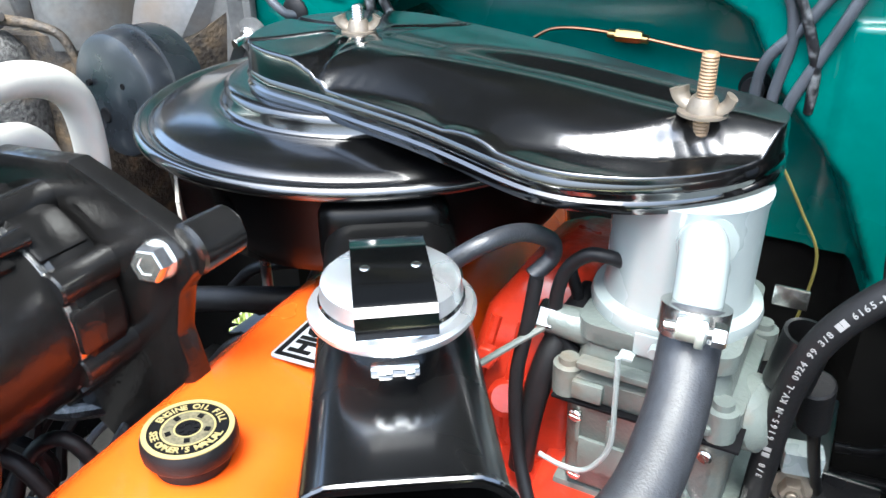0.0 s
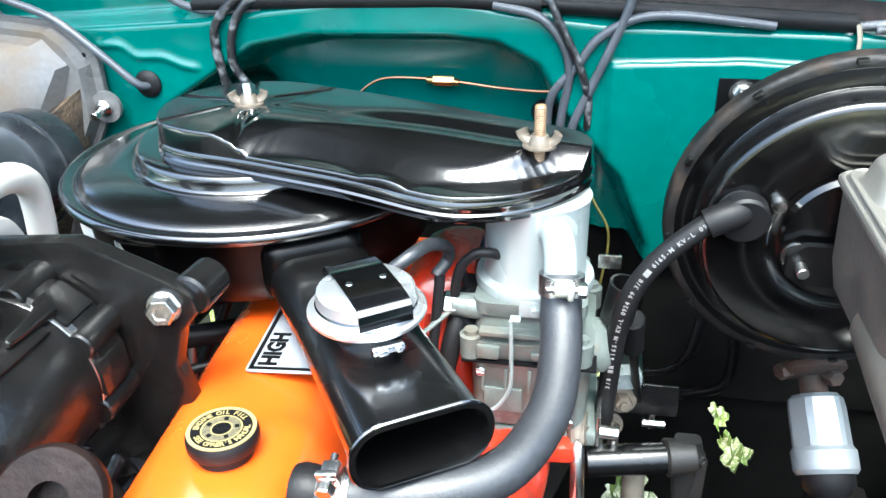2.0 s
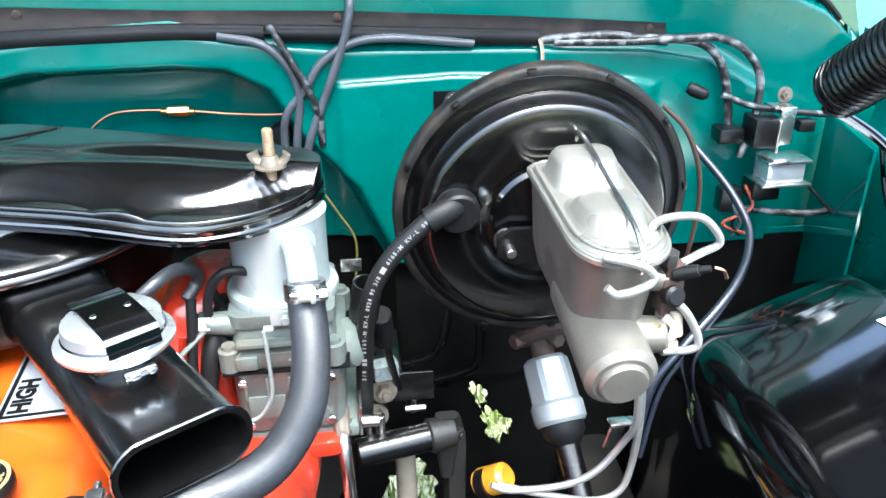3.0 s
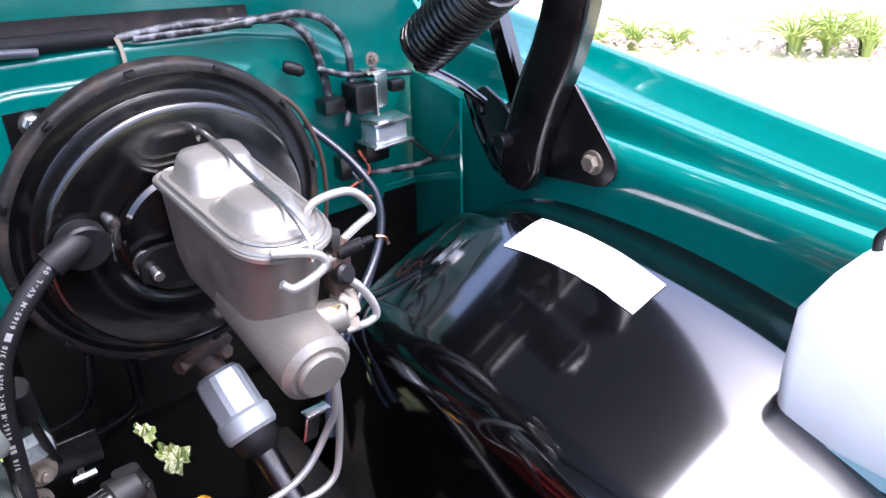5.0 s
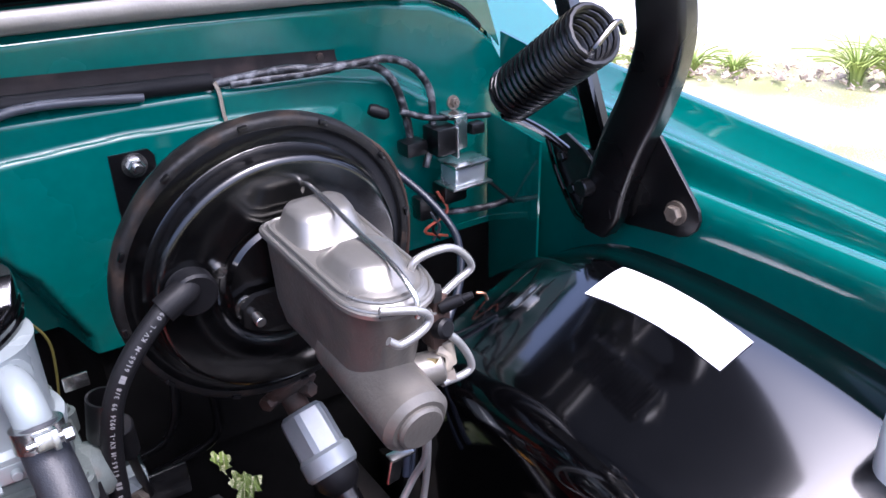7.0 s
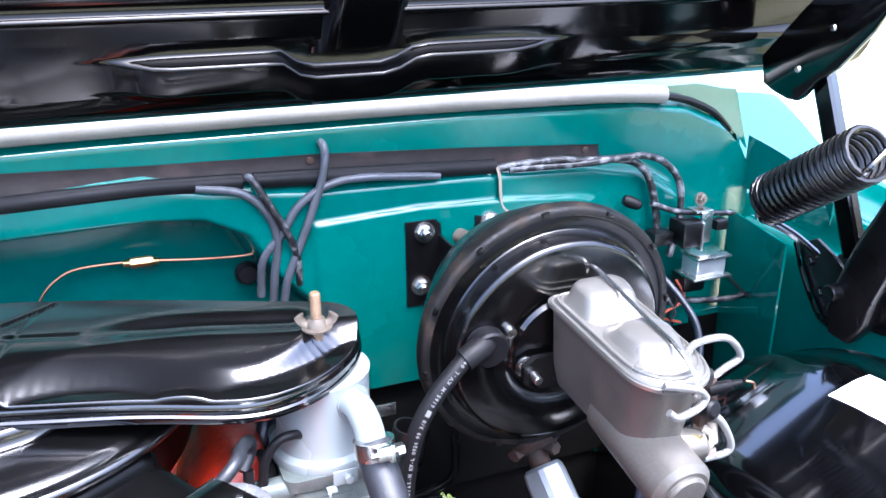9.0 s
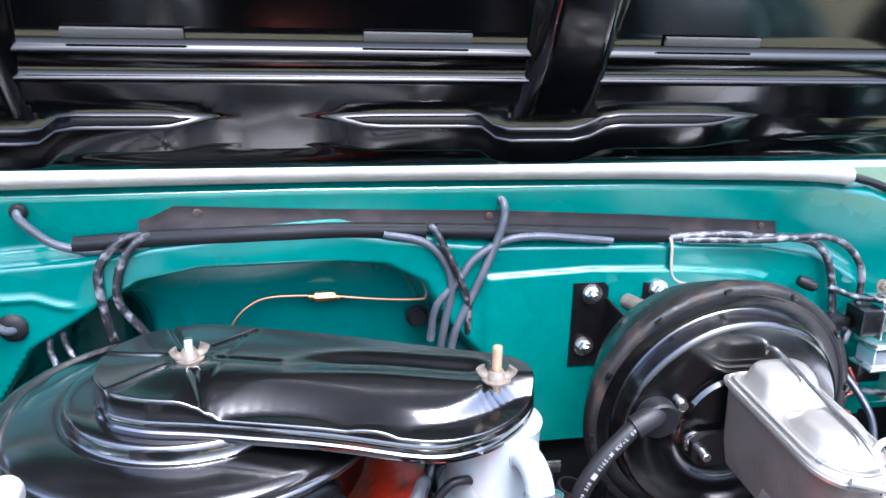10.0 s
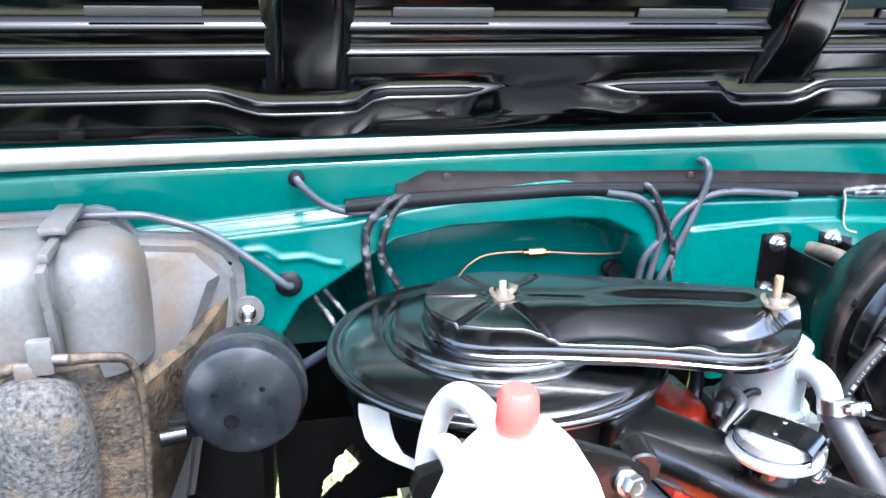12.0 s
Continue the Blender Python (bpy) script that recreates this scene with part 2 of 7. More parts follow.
def lathe(profile, at, axis=(0, 0, 1), seg=40, squash=None):
    """Revolve (radius, height) pairs about the axis through at."""
    bm = bmesh.new()
    rings = []
    for r, h in profile:
        if r < 1e-6:
            rings.append([bm.verts.new((0, 0, h))])
        else:
            rings.append([bm.verts.new((r * math.cos(2 * math.pi * i / seg), r * math.sin(2 * math.pi * i / seg), h)) for i in range(seg)])
    for a, b in zip(rings, rings[1:]):
        for i in range(seg):
            j = (i + 1) % seg
            q = [a[i % len(a)], a[j % len(a)], b[j % len(b)], b[i % len(b)]]
            q = [v for n, v in enumerate(q) if v not in q[:n]]
            if len(q) > 2:
                bm.faces.new(q)
    for ring in (rings[0], rings[-1]):
        if len(ring) > 2:
            bm.faces.new(ring)
    m = Matrix.Translation(at) @ aim(axis)
    if squash:
        m = m @ Matrix.Diagonal((*squash, 1))
    bmesh.ops.transform(bm, matrix=m, verts=bm.verts)
    return bm


def rod(a, b, r, r2=None, seg=16, bevel=0.0):
    a, b = Vector(a), Vector(b)
    h = (b - a).length
    r2 = r if r2 is None else r2
    e = bevel or min(r, h) * 0.12
    return lathe([(0, 0), (max(r - e, 1e-5), 0), (r, e), (r2, h - e), (max(r2 - e, 1e-5), h), (0, h)], a, b - a, seg)


def hexnut(at, axis, r, h, seg=6):
    return lathe([(0, 0), (r, 0), (r, h * 0.85), (r * 0.85, h), (0, h)], at, axis, seg)


def bolt(at, axis, r, h, washer=1.5):
    """A washer, a hexagon and the thread's end."""
    a = Vector(axis).normalized()
    at = Vector(at)
    return join(lathe([(0, 0), (r * washer, 0), (r * washer, h * 0.2), (0, h * 0.2)], at, a, 18), hexnut(at + a * h * 0.2, a, r, h * 0.8), rod(at + a * h, at + a * h * 1.35, r * 0.5, seg=10))


def spline(points, sub=6, closed=False):
    p = [Vector(q) for q in points]
    n = len(p)
    out = []
    for i in range(n if closed else n - 1):
        if closed:
            a, b, c, d = (p[(i + k) % n] for k in (-1, 0, 1, 2))
        else:
            b, c = p[i], p[i + 1]
            a = p[i - 1] if i else b * 2 - c
            d = p[i + 2] if i + 2 < n else c * 2 - b
        for k in range(sub):
            t = k / sub
            out.append(0.5 * (2 * b + (c - a) * t + (2 * a - 5 * b + 4 * c - d) * t * t + (3 * b - a - 3 * c + d) * t ** 3))
    if not closed:
        out.append(p[-1])
    return out


def tube(points, r, seg=10, sub=6, closed=False, smooth=True, flat=1.0, up=None, wall=0.0):
    """A tube along a smooth line; r may be a function of 0..1; wall > 0 leaves both ends open."""
    path = spline(points, sub, closed) if smooth else [Vector(q) for q in points]
    bm = bmesh.new()
    n = len(path)
    side = None
    rings = []
    for i, p in enumerate(path):
        if closed:
            d = path[(i + 1) % n] - path[i - 1]
        else:
            d = path[min(i + 1, n - 1)] - path[max(i - 1, 0)]
        d.normalize()
        if up is not None:
            side = d.cross(Vector(up)).normalized()
        elif side is None:
            side = d.orthogonal().normalized()
        else:
            side = (side - d * side.dot(d)).normalized()
        other = d.cross(side)
        rr = r(i / (n - 1)) if callable(r) else r
        rings.append([bm.verts.new(p + side * rr * math.cos(2 * math.pi * k / seg) + other * rr * flat * math.sin(2 * math.pi * k / seg)) for k in range(seg)])
    for a, b in zip(rings, rings[1:] + (rings[:1] if closed else [])):
        for k in range(seg):
            bm.faces.new((a[k], a[(k + 1) % seg], b[(k + 1) % seg], b[k]))
    if not closed and not wall:
        bm.faces.new(rings[0])
        bm.faces.new(rings[-1])
    return bm


def loft(rings, caps=True, closed=True):
    bm = bmesh.new()
    vs = [[bm.verts.new(p) for p in ring] for ring in rings]
    for a, b in zip(vs, vs[1:]):
        n = len(a)
        for k in range(n if closed else n - 1):
            bm.faces.new((a[k], a[(k + 1) % n], b[(k + 1) % n], b[k]))
    if caps and closed:
        bm.faces.new(vs[0])
        bm.faces.new(vs[-1])
    return bm


def sheet(f, nu, nv, thick=0.0):
    """A surface f(u, v), u and v from 0 to 1, with thickness against its normal."""
    bm = bmesh.new()
    vs = [[bm.verts.new(f(i / nu, j / nv)) for j in range(nv + 1)] for i in range(nu + 1)]
    faces = [bm.faces.new((vs[i][j], vs[i + 1][j], vs[i + 1][j + 1], vs[i][j + 1])) for i in range(nu) for j in range(nv)]
    if thick:
        bm.normal_update()
        bmesh.ops.solidify(bm, geom=faces, thickness=thick)
    return bm


def plate(outline, thick, m, bevel=0.0, holes=()):
    """A flat plate: an outline in x and y, as thick in z as given, set by the matrix m."""
    bm = bmesh.new()
    vs = [bm.verts.new((x, y, 0)) for x, y in outline]
    f = bm.faces.new(vs)
    ext = bmesh.ops.extrude_face_region(bm, geom=[f])
    bmesh.ops.translate(bm, vec=(0, 0, thick), verts=[v for v in ext["geom"] if isinstance(v, bmesh.types.BMVert)])
    if bevel:
        bmesh.ops.bevel(bm, geom=bm.edges[:], offset=bevel, segments=2, profile=0.6, affect="EDGES")
    bmesh.ops.transform(bm, matrix=m, verts=bm.verts)
    return bm


def rounded(w, h, r, n=5):
    """A rectangle's outline with rounded corners, about its middle."""
    out = []
    for cx, cy, a in ((w / 2 - r, h / 2 - r, 0), (-w / 2 + r, h / 2 - r, 90), (-w / 2 + r, -h / 2 + r, 180), (w / 2 - r, -h / 2 + r, 270)):
        out += [(cx + r * math.cos(radians(a + 90 * k / n)), cy + r * math.sin(radians(a + 90 * k / n))) for k in range(n + 1)]
    return out


def frame_of(o, x, y):
    """A matrix with the given origin, x direction and, as nearly as may be, y direction."""
    x = Vector(x).normalized()
    z = x.cross(Vector(y)).normalized()
    y = z.cross(x)
    return Matrix(((x.x, y.x, z.x, o[0]), (x.y, y.y, z.y, o[1]), (x.z, y.z, z.z, o[2]), (0, 0, 0, 1)))


def lettering(text, size, m, depth=0.0002, bold=0.018):
    """Flat letters of the built-in font as a bmesh, about the origin of m."""
    c = bpy.data.curves.new("t", "FONT")
    c.body, c.size, c.align_x, c.align_y, c.extrude = text, size, "CENTER", "CENTER", depth
    c.resolution_u, c.offset = 2, size * bold
    ob = bpy.data.objects.new("t", c)
    me = ob.to_mesh()
    bm = bmesh.new()
    bm.from_mesh(me)
    ob.to_mesh_clear()
    bpy.data.objects.remove(ob)
    bpy.data.curves.remove(c)
    bmesh.ops.transform(bm, matrix=m, verts=bm.verts)
    return bm


def smoothstep(a, b, x):
    t = min(1.0, max(0.0, (x - a) / (b - a)))
    return t * t * (3 - 2 * t)


# ---- ground ----
def ground_height(x, y):
    return 0.02 * math.sin(x * 0.7) * math.cos(y * 0.9)


bm = bmesh.new()
side = [-60, -25, -12, -6, -3, -1.5, 0, 1.5, 3, 6, 9, 12, 25, 60]
grid = [[bm.verts.new((x, y, -0.02 if abs(x) < 2 and abs(y) < 3 else ground_height(x, y) * 0.3)) for y in side] for x in side]
for i in range(len(side) - 1):
    for j in range(len(side) - 1):
        bm.faces.new((grid[i][j], grid[i + 1][j], grid[i + 1][j + 1], grid[i][j + 1]))
solid("ground", bm, LAWN, "dry mown lawn bright in the daylight", "lawn", "structure")

# far edge of the lawn: a pale path, a bed of bark and clumps of strap leaves
solid("pavement", box((6.3, 4.6, 0.0), (1.7, 16, 0.05), 0.01, pose(0, 0, 0, 0, 0, 40)), CONCRETE, "pale concrete path beside the lawn", "path", "structure")
rng = random.Random(3)
bm = bmesh.new()
for k in range(1500):
    u, side_step = rng.uniform(-1.2, 2.2), rng.gauss(0, 0.16)
    x, y = 4.25 + u + side_step * 0.77, 3.5 - 1.2 * u + side_step * 0.64
    s = 0.008 + 0.020 * rng.random() ** 2
    m = pose(x, y, 0.02 + 0.05 * rng.random(), rng.random() * 360, rng.random() * 40, rng.random() * 360) @ Matrix.Diagonal((s * 2.2, s, s * 0.3, 1))
    bmesh.ops.create_cube(bm, size=1, matrix=m)
solid("mulch", bm, MULCH, "loose brown bark mulch in a flower bed", "mulch", "stuff")


def leaf_clump(at, n, length, seed):
    r = random.Random(seed)
    bm = bmesh.new()
    for k in range(n):
        a, lean = r.random() * 6.283, 0.3 + 0.9 * r.random()
        ln = length * (0.6 + 0.5 * r.random())
        d, w = V(math.cos(a), math.sin(a), 0), V(-math.sin(a), math.cos(a), 0) * 0.012
        b0 = Vector(at) + d * 0.04 * r.random()
        row = []
        for i in range(5):
            t = i / 4
            p = b0 + d * ln * lean * t * t * 0.8 + V(0, 0, ln * (t - 0.45 * lean * t ** 3))
            ww = w * (1 - t * 0.85)
            row.append((bm.verts.new(p - ww), bm.verts.new(p + V(0, 0, -0.006)), bm.verts.new(p + ww)))
        for p, q in zip(row, row[1:]):
            bm.faces.new((p[0], p[1], q[1], q[0]))
            bm.faces.new((p[1], p[2], q[2], q[1]))
    return bm


for k, (x, y, s) in enumerate(((4.36, 3.34, 0.28), (4.12, 3.52, 0.24), (4.58, 3.16, 0.20), (4.95, 2.52, 0.42), (5.10, 2.36, 0.45), (5.26, 2.20, 0.40), (3.95, 3.75, 0.25))):
    clump = thing("daylily_clump", (x, y, 0), "green clump of arching daylily leaves in bark", "plant", "daylilies along the bed")
    tagged(part("leaves", leaf_clump((x, y, 0), 70, s, 20 + k), LEAF, clump), "arching green strap leaves", kind="stuff")

# blades of grass where the lawn shows below the engine bay
rng = random.Random(5)
bm = bmesh.new()
for k in range(12000):
    x, y = rng.uniform(-1.9, 0.9), rng.uniform(0.9, 2.3)
    h, a, l = rng.uniform(0.03, 0.085), rng.random() * 6.283, rng.uniform(0, 0.05)
    d, w = V(math.cos(a), math.sin(a), 0), V(-math.sin(a), math.cos(a), 0) * 0.005
    p = V(x, y, -0.02)
    v = [bm.verts.new(p - w), bm.verts.new(p + w), bm.verts.new(p + d * l + V(0, 0, h))]
    bm.faces.new(v)
solid("grass", bm, BLADE, "short green and straw grass under the truck", "grass", "stuff")


# ---- firewall ----
def lerp_line(pts, x):
    if x <= pts[0][0]:
        return pts[0][1]
    for (a, b), (c, d) in zip(pts, pts[1:]):
        if x <= c:
            return b + (d - b) * (x - a) / (c - a)
    return pts[-1][1]


LEDGE = [(-1.1, 1.125), (-0.59, 1.147), (-0.43, 1.158), (-0.355, 1.17), (-0.25, 1.182), (-0.16, 1.183), (-0.09, 1.171), (0.02, 1.160), (0.21, 1.156), (0.36, 1.150), (0.44, 1.135), (0.50, 1.10), (0.53, 1.05), (0.54, 0.98), (0.56, 0.4)]
ARCH = [V(*p) for p in ((-0.56, 0.3), (-0.54, 0.93), (-0.525, 1.0), (-0.49, 1.058), (-0.425, 1.10), (-0.375, 1.132), (-0.31, 1.145), (-0.16, 1.147), (-0.105, 1.142), (-0.06, 1.118), (-0.03, 1.066), (0.03, 1.0), (0.065, 0.92), (0.09, 0.3))]


def arch_depth(x, z):
    """How far a place lies inside the tunnel recess; 0 outside."""
    p, inside, best = V(x, z), False, 9.0
    for a, b in zip(ARCH, ARCH[1:] + ARCH[:1]):
        if (a.y > z) != (b.y > z) and x < (b.x - a.x) * (z - a.y) / (b.y - a.y) + a.x:
            inside = not inside
        d = b - a
        t = max(0.0, min(1.0, (p - a).dot(d) / d.dot(d)))
        best = min(best, (a + d * t - p).length)
    return best if inside else 0.0


COWL_TOP = [(-1.1, 1.222), (-0.6, 1.228), (-0.2, 1.232), (0.2, 1.230), (0.45, 1.222), (0.52, 1.212), (0.58, 1.186), (0.63, 1.150), (0.66, 1.11)]


BEAD = [(0.0, 1.120), (0.135, 1.126), (0.25, 1.122), (0.345, 1.114), (0.4, 1.10)]
WAVE = [(-0.56, 1.126), (-0.53, 1.127), (-0.512, 1.114), (-0.48, 1.115), (-0.458, 1.106), (-0.43, 1.101)]


def firewall(u, v):
    x = -1.1 + 1.755 * u
    top = lerp_line(COWL_TOP, x)
    z = 0.90 + (top - 0.90) * v
    y = 0.750 - 0.024 * smoothstep(lerp_line(LEDGE, x) + 0.012, lerp_line(LEDGE, x) - 0.008, z)
    y += (0.085 + 0.14 * smoothstep(1.10, 1.03, z) * smoothstep(-0.37, -0.44, x)) * smoothstep(0.0, 0.025, arch_depth(x, z))
    if 0.0 < x < 0.40:
        y -= 0.006 * smoothstep(0.004, 0.014, x) * smoothstep(0.375, 0.36, x) * smoothstep(lerp_line(BEAD, x) + 0.003, lerp_line(BEAD, x) - 0.003, z)
    if -0.57 < x < -0.43:
        y -= 0.004 * math.exp(-((z - lerp_line(WAVE, x)) / 0.004) ** 2) * smoothstep(-0.565, -0.55, x) * smoothstep(-0.435, -0.445, x)
    y += 0.016 * smoothstep(top - 0.016, top, z) ** 2
    y += 0.02 * smoothstep(0.58, 0.66, x)
    return V(x, y, z)


wall = solid("wall_firewall", sheet(firewall, 380, 140, 0.004), TEAL_WALL, "glossy teal painted steel firewall with a recess for the engine", "firewall", "structure", angle=60)
def toe_board(u, v):
    x = -1.1 + 1.755 * u
    z = 0.715 + 0.187 * v
    y = 0.734 + (0.085 + 0.14 * smoothstep(-0.37, -0.44, x)) * smoothstep(0.0, 0.025, arch_depth(x, z))
    return V(x, y, z)


def holed_panel(x0, x1, z0, z1, y, blobs):
    """A flat upright panel with ragged openings (x, z, half width, half height, lean)."""
    bm = bmesh.new()
    loops = [[(x0, z0), (x1, z0), (x1, z1), (x0, z1)]]
    for cx, cz, rx, rz, lean in blobs:
        ring = []
        for k in range(40):
            a = 2 * math.pi * k / 40
            r = 1 + 0.22 * math.sin(3 * a + cx * 40) + 0.14 * math.sin(7 * a + 1) + 0.08 * math.sin(13 * a + cz * 90)
            ring.append((cx + rx * r * math.cos(a) + lean * rz * r * math.sin(a), cz + rz * r * math.sin(a)))
        loops.append(ring)
    edges = []
    for ring in loops:
        vs = [bm.verts.new((x, y, z)) for x, z in ring]
        edges += [bm.edges.new((a, b)) for a, b in zip(vs, vs[1:] + vs[:1])]
    bmesh.ops.triangle_fill(bm, use_beauty=True, use_dissolve=False, edges=edges)
    ext = bmesh.ops.extrude_face_region(bm, geom=bm.faces[:])
    bmesh.ops.translate(bm, vec=(0, 0.004, 0), verts=[v for v in ext["geom"] if isinstance(v, bmesh.types.BMVert)])
    return bm


# lower firewall: the shade down here is in the panels' near-black colour
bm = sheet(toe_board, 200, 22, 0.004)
solid("wall_toe_board", bm, UNDER, "lower firewall panel with shade in its near-black colour", "firewall", "structure", angle=60)
solid("wall_toe_board", holed_panel(-0.53, -0.36, 0.70, 0.84, 0.822, [(-0.440, 0.758, 0.018, 0.034, 0.6)]), UNDER, "lower firewall panel with shade in its near-black colour", "firewall", "structure")
# added backing sheet standing for shade; lawn shows through its ragged gaps
solid("wall_shade_backing", holed_panel(-1.1, 0.655, 0.04, 0.72, 0.742, [(0.176, 0.676, 0.010, 0.023, -0.3), (0.200, 0.624, 0.019, 0.030, -0.3), (0.078, 0.530, 0.036, 0.042, 0.0), (-0.645, 0.650, 0.030, 0.026, 1.6), (-0.575, 0.698, 0.016, 0.009, 1.0)]), UNDER, "added shade-black backing sheet with ragged openings to the lawn", "bulkhead", "structure")
solid("wall_toe_board", box((0.38, 0.785, 0.90), (0.56, 0.004, 0.12), 0.0), UNDER, "lower firewall panel with shade in its near-black colour", "firewall", "structure")
# added walls round the open underside, to keep lawn light out
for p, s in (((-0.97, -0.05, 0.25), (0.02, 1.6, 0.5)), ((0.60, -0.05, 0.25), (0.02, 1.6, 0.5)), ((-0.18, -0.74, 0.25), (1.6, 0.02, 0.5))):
    solid("wall_light_block", box(p, s, 0.004), UNDER, "added black wall keeping lawn light out of the bay", "apron", "structure")
solid("wall_firewall_side", box((0.505, 0.738, 0.81), (0.205, 0.006, 0.20), 0.001), TEAL, "glossy teal lower firewall beside the wheel housing", "firewall", "structure")
solid("wall_cowl_side", box((0.705, 0.780, 0.80), (0.22, 0.006, 0.53), 0.001), TEAL_WALL, "teal cowl side behind the fender", "cowl side", "structure")
# added sheet over the open ground, so no lawn light comes up
solid("floor_light_block", box((-0.18, 0.0, 0.10), (1.54, 1.44, 0.01), 0.002), UNDER, "added black sheet blocking light from below the bay", "splash pan", "structure")
# unseen board in the cab's place, added to block sky and sun
solid("wall_sky_block", box((-0.25, 1.02, 1.65), (1.5, 0.03, 0.8), 0.01), TEAL, "added unseen teal board blocking the sky behind the cowl", "cab", "structure")
# cab floor underside, its shade likewise in the colour
solid("floor", box((0.18, 1.08, 0.730), (0.95, 0.52, 0.02), 0.004), UNDER, "cab floor underside with shade in its near-black colour", "floor", "structure")
gear = thing("gearbox", (-0.16, 0.95, 0.5), "greasy dark gearbox behind the engine", "gearbox")
part("bell_housing", lathe([(0, 0), (0.19, 0), (0.20, 0.03), (0.17, 0.12), (0.12, 0.18), (0, 0.18)], (-0.20, 0.66, 0.66), (0, 1, -0.03), 32), DARK, gear)
part("case", box((-0.20, 1.0, 0.60), (0.22, 0.40, 0.24), 0.04), DARK, gear)
solid("ceiling_cowl", join(
    sheet(lambda u, v: V(-1.1 + 1.712 * u, 0.768 + 0.28 * v, 1.234 - 0.012 * smoothstep(0.94, 1.0, u) + 0.03 * v), 30, 6, 0.004),
    sheet(lambda u, v: V(0.42 + (0.192 + 0.03 * (1 - v)) * u, 0.768, lerp_line(COWL_TOP, 0.42 + 0.22 * u) + (1.234 - 0.012 * smoothstep(0.6, 1.0, u) - lerp_line(COWL_TOP, 0.42 + 0.22 * u)) * v), 16, 6, 0.004),
    sheet(lambda u, v: V(0.612 + 0.045 * (1 - v) ** 1.6, 0.768 + 0.28 * u, 1.08 + 0.142 * v + 0.03 * u * v), 6, 6, 0.004)), TEAL, "teal cowl panel behind the firewall top", "cowl", "structure")

# weatherstrip on the cowl
strip = [(x, 0.757, lerp_line(COWL_TOP, x) + 0.008) for x in (-1.08, -0.8, -0.5, -0.2, 0.1, 0.3, 0.42, 0.485)]
seal = thing("cowl_seal", (0, 0.757, 1.22), "pale grey foam weatherstrip along the cowl top", "weatherstrip")
part("strip", tube(strip, 0.0115, 12), SEAL, seal)
part("cord", tube([(0.48, 0.757, 1.225), (0.53, 0.760, 1.213), (0.575, 0.765, 1.193), (0.61, 0.772, 1.165)], 0.005, 8), RUBBER, seal, "thin black rubber end of the strip")

# dark retainer flange and the black wiring channel beneath it
hold = thing("retainer_strip", (0, 0.74, 1.18), "dark aged steel retainer strip screwed to the firewall", "trim strip")
top_edge = [(-0.365, 1.192), (-0.335, 1.207), (-0.16, 1.199), (0.02, 1.194), (0.2, 1.184), (0.385, 1.171)]
part("flange", sheet(lambda u, v: V(-0.372 + 0.757 * u, 0.7475 - 0.012 * (1 - v) ** 2, lerp_line(top_edge, -0.372 + 0.757 * u) - 0.022 * (1 - v)), 60, 5, 0.002), STRIP, hold)
for x in (-0.31, 0.015, 0.365):
    part("screw", lathe([(0, 0), (0.005, 0), (0.0045, 0.002), (0, 0.003)], (x, 0.746, lerp_line(top_edge, x) - 0.007), (0, -1, 0), 14), RUST, hold)
chan = thing("wiring_channel", (0, 0.735, 1.17), "black plastic wiring channel clipped along the firewall", "wiring channel")
for a, b in ((-0.435, -0.062), (-0.05, 0.232)):
    def rail(u, v, a=a, b=b):
        x = a + (b - a) * u
        z = lerp_line([(-0.45, 1.171), (-0.36, 1.176), (-0.16, 1.180), (0.02, 1.173), (0.24, 1.162)], x)
        ang = radians(-70 + 230 * v)
        return V(x, 0.731 - 0.009 * math.cos(ang), z + 0.009 * math.sin(ang))
    part("channel", sheet(rail, 24, 10, 0.0015), RUBBER, chan)

# cowl side and the rear of the far fender
solid("trim_cowl_corner", join(
    sheet(lambda u, v: V(0.63 + 0.25 * u, 0.785 + 0.18 * v + 0.01 * u, 1.055 + 0.130 * v ** 0.8 - 0.02 * u * u * (0.4 + v) + 0.004 * math.sin(5 * u + 3 * v)), 16, 14, 0.004),
    sheet(lambda u, v: V(0.645 + 0.02 * math.sin(v * 3), 0.77 - 0.16 * v, 1.155 - 0.075 * u - 0.055 * v), 6, 10, 0.004)), TEAL, "teal corner of the cowl above the fender", "cowl corner", "structure", angle=60)

# ---- far fender: lip, gutter, shoulder and inner wall ----
FSEC = [(0.760, 0.55), (0.757, 0.85), (0.750, 0.98), (0.740, 1.040), (0.731, 1.068), (0.724, 1.079), (0.716, 1.0845), (0.708, 1.0855), (0.703, 1.0835), (0.699, 1.0785), (0.690, 1.0700), (0.681, 1.0620), (0.6765, 1.0590), (0.6735, 1.0588), (0.6715, 1.0600), (0.6690, 1.0602), (0.6668, 1.0588), (0.6645, 1.0572), (0.6620, 1.0574), (0.6595, 1.0592), (0.6570, 1.0600), (0.6545, 1.0588), (0.6525, 1.0555), (0.6505, 1.0480), (0.6485, 1.0400), (0.6460, 1.0352), (0.6420, 1.0335), (0.6380, 1.0340), (0.6345, 1.0362), (0.6310, 1.0402), (0.6275, 1.0425), (0.6225, 1.0434), (0.6170, 1.0424), (0.6120, 1.0390), (0.6080, 1.0335), (0.6056, 1.0260), (0.6047, 1.0170), (0.6045, 1.005), (0.6045, 0.97), (0.6045, 0.92), (0.6045, 0.88), (0.6045, 0.60)]


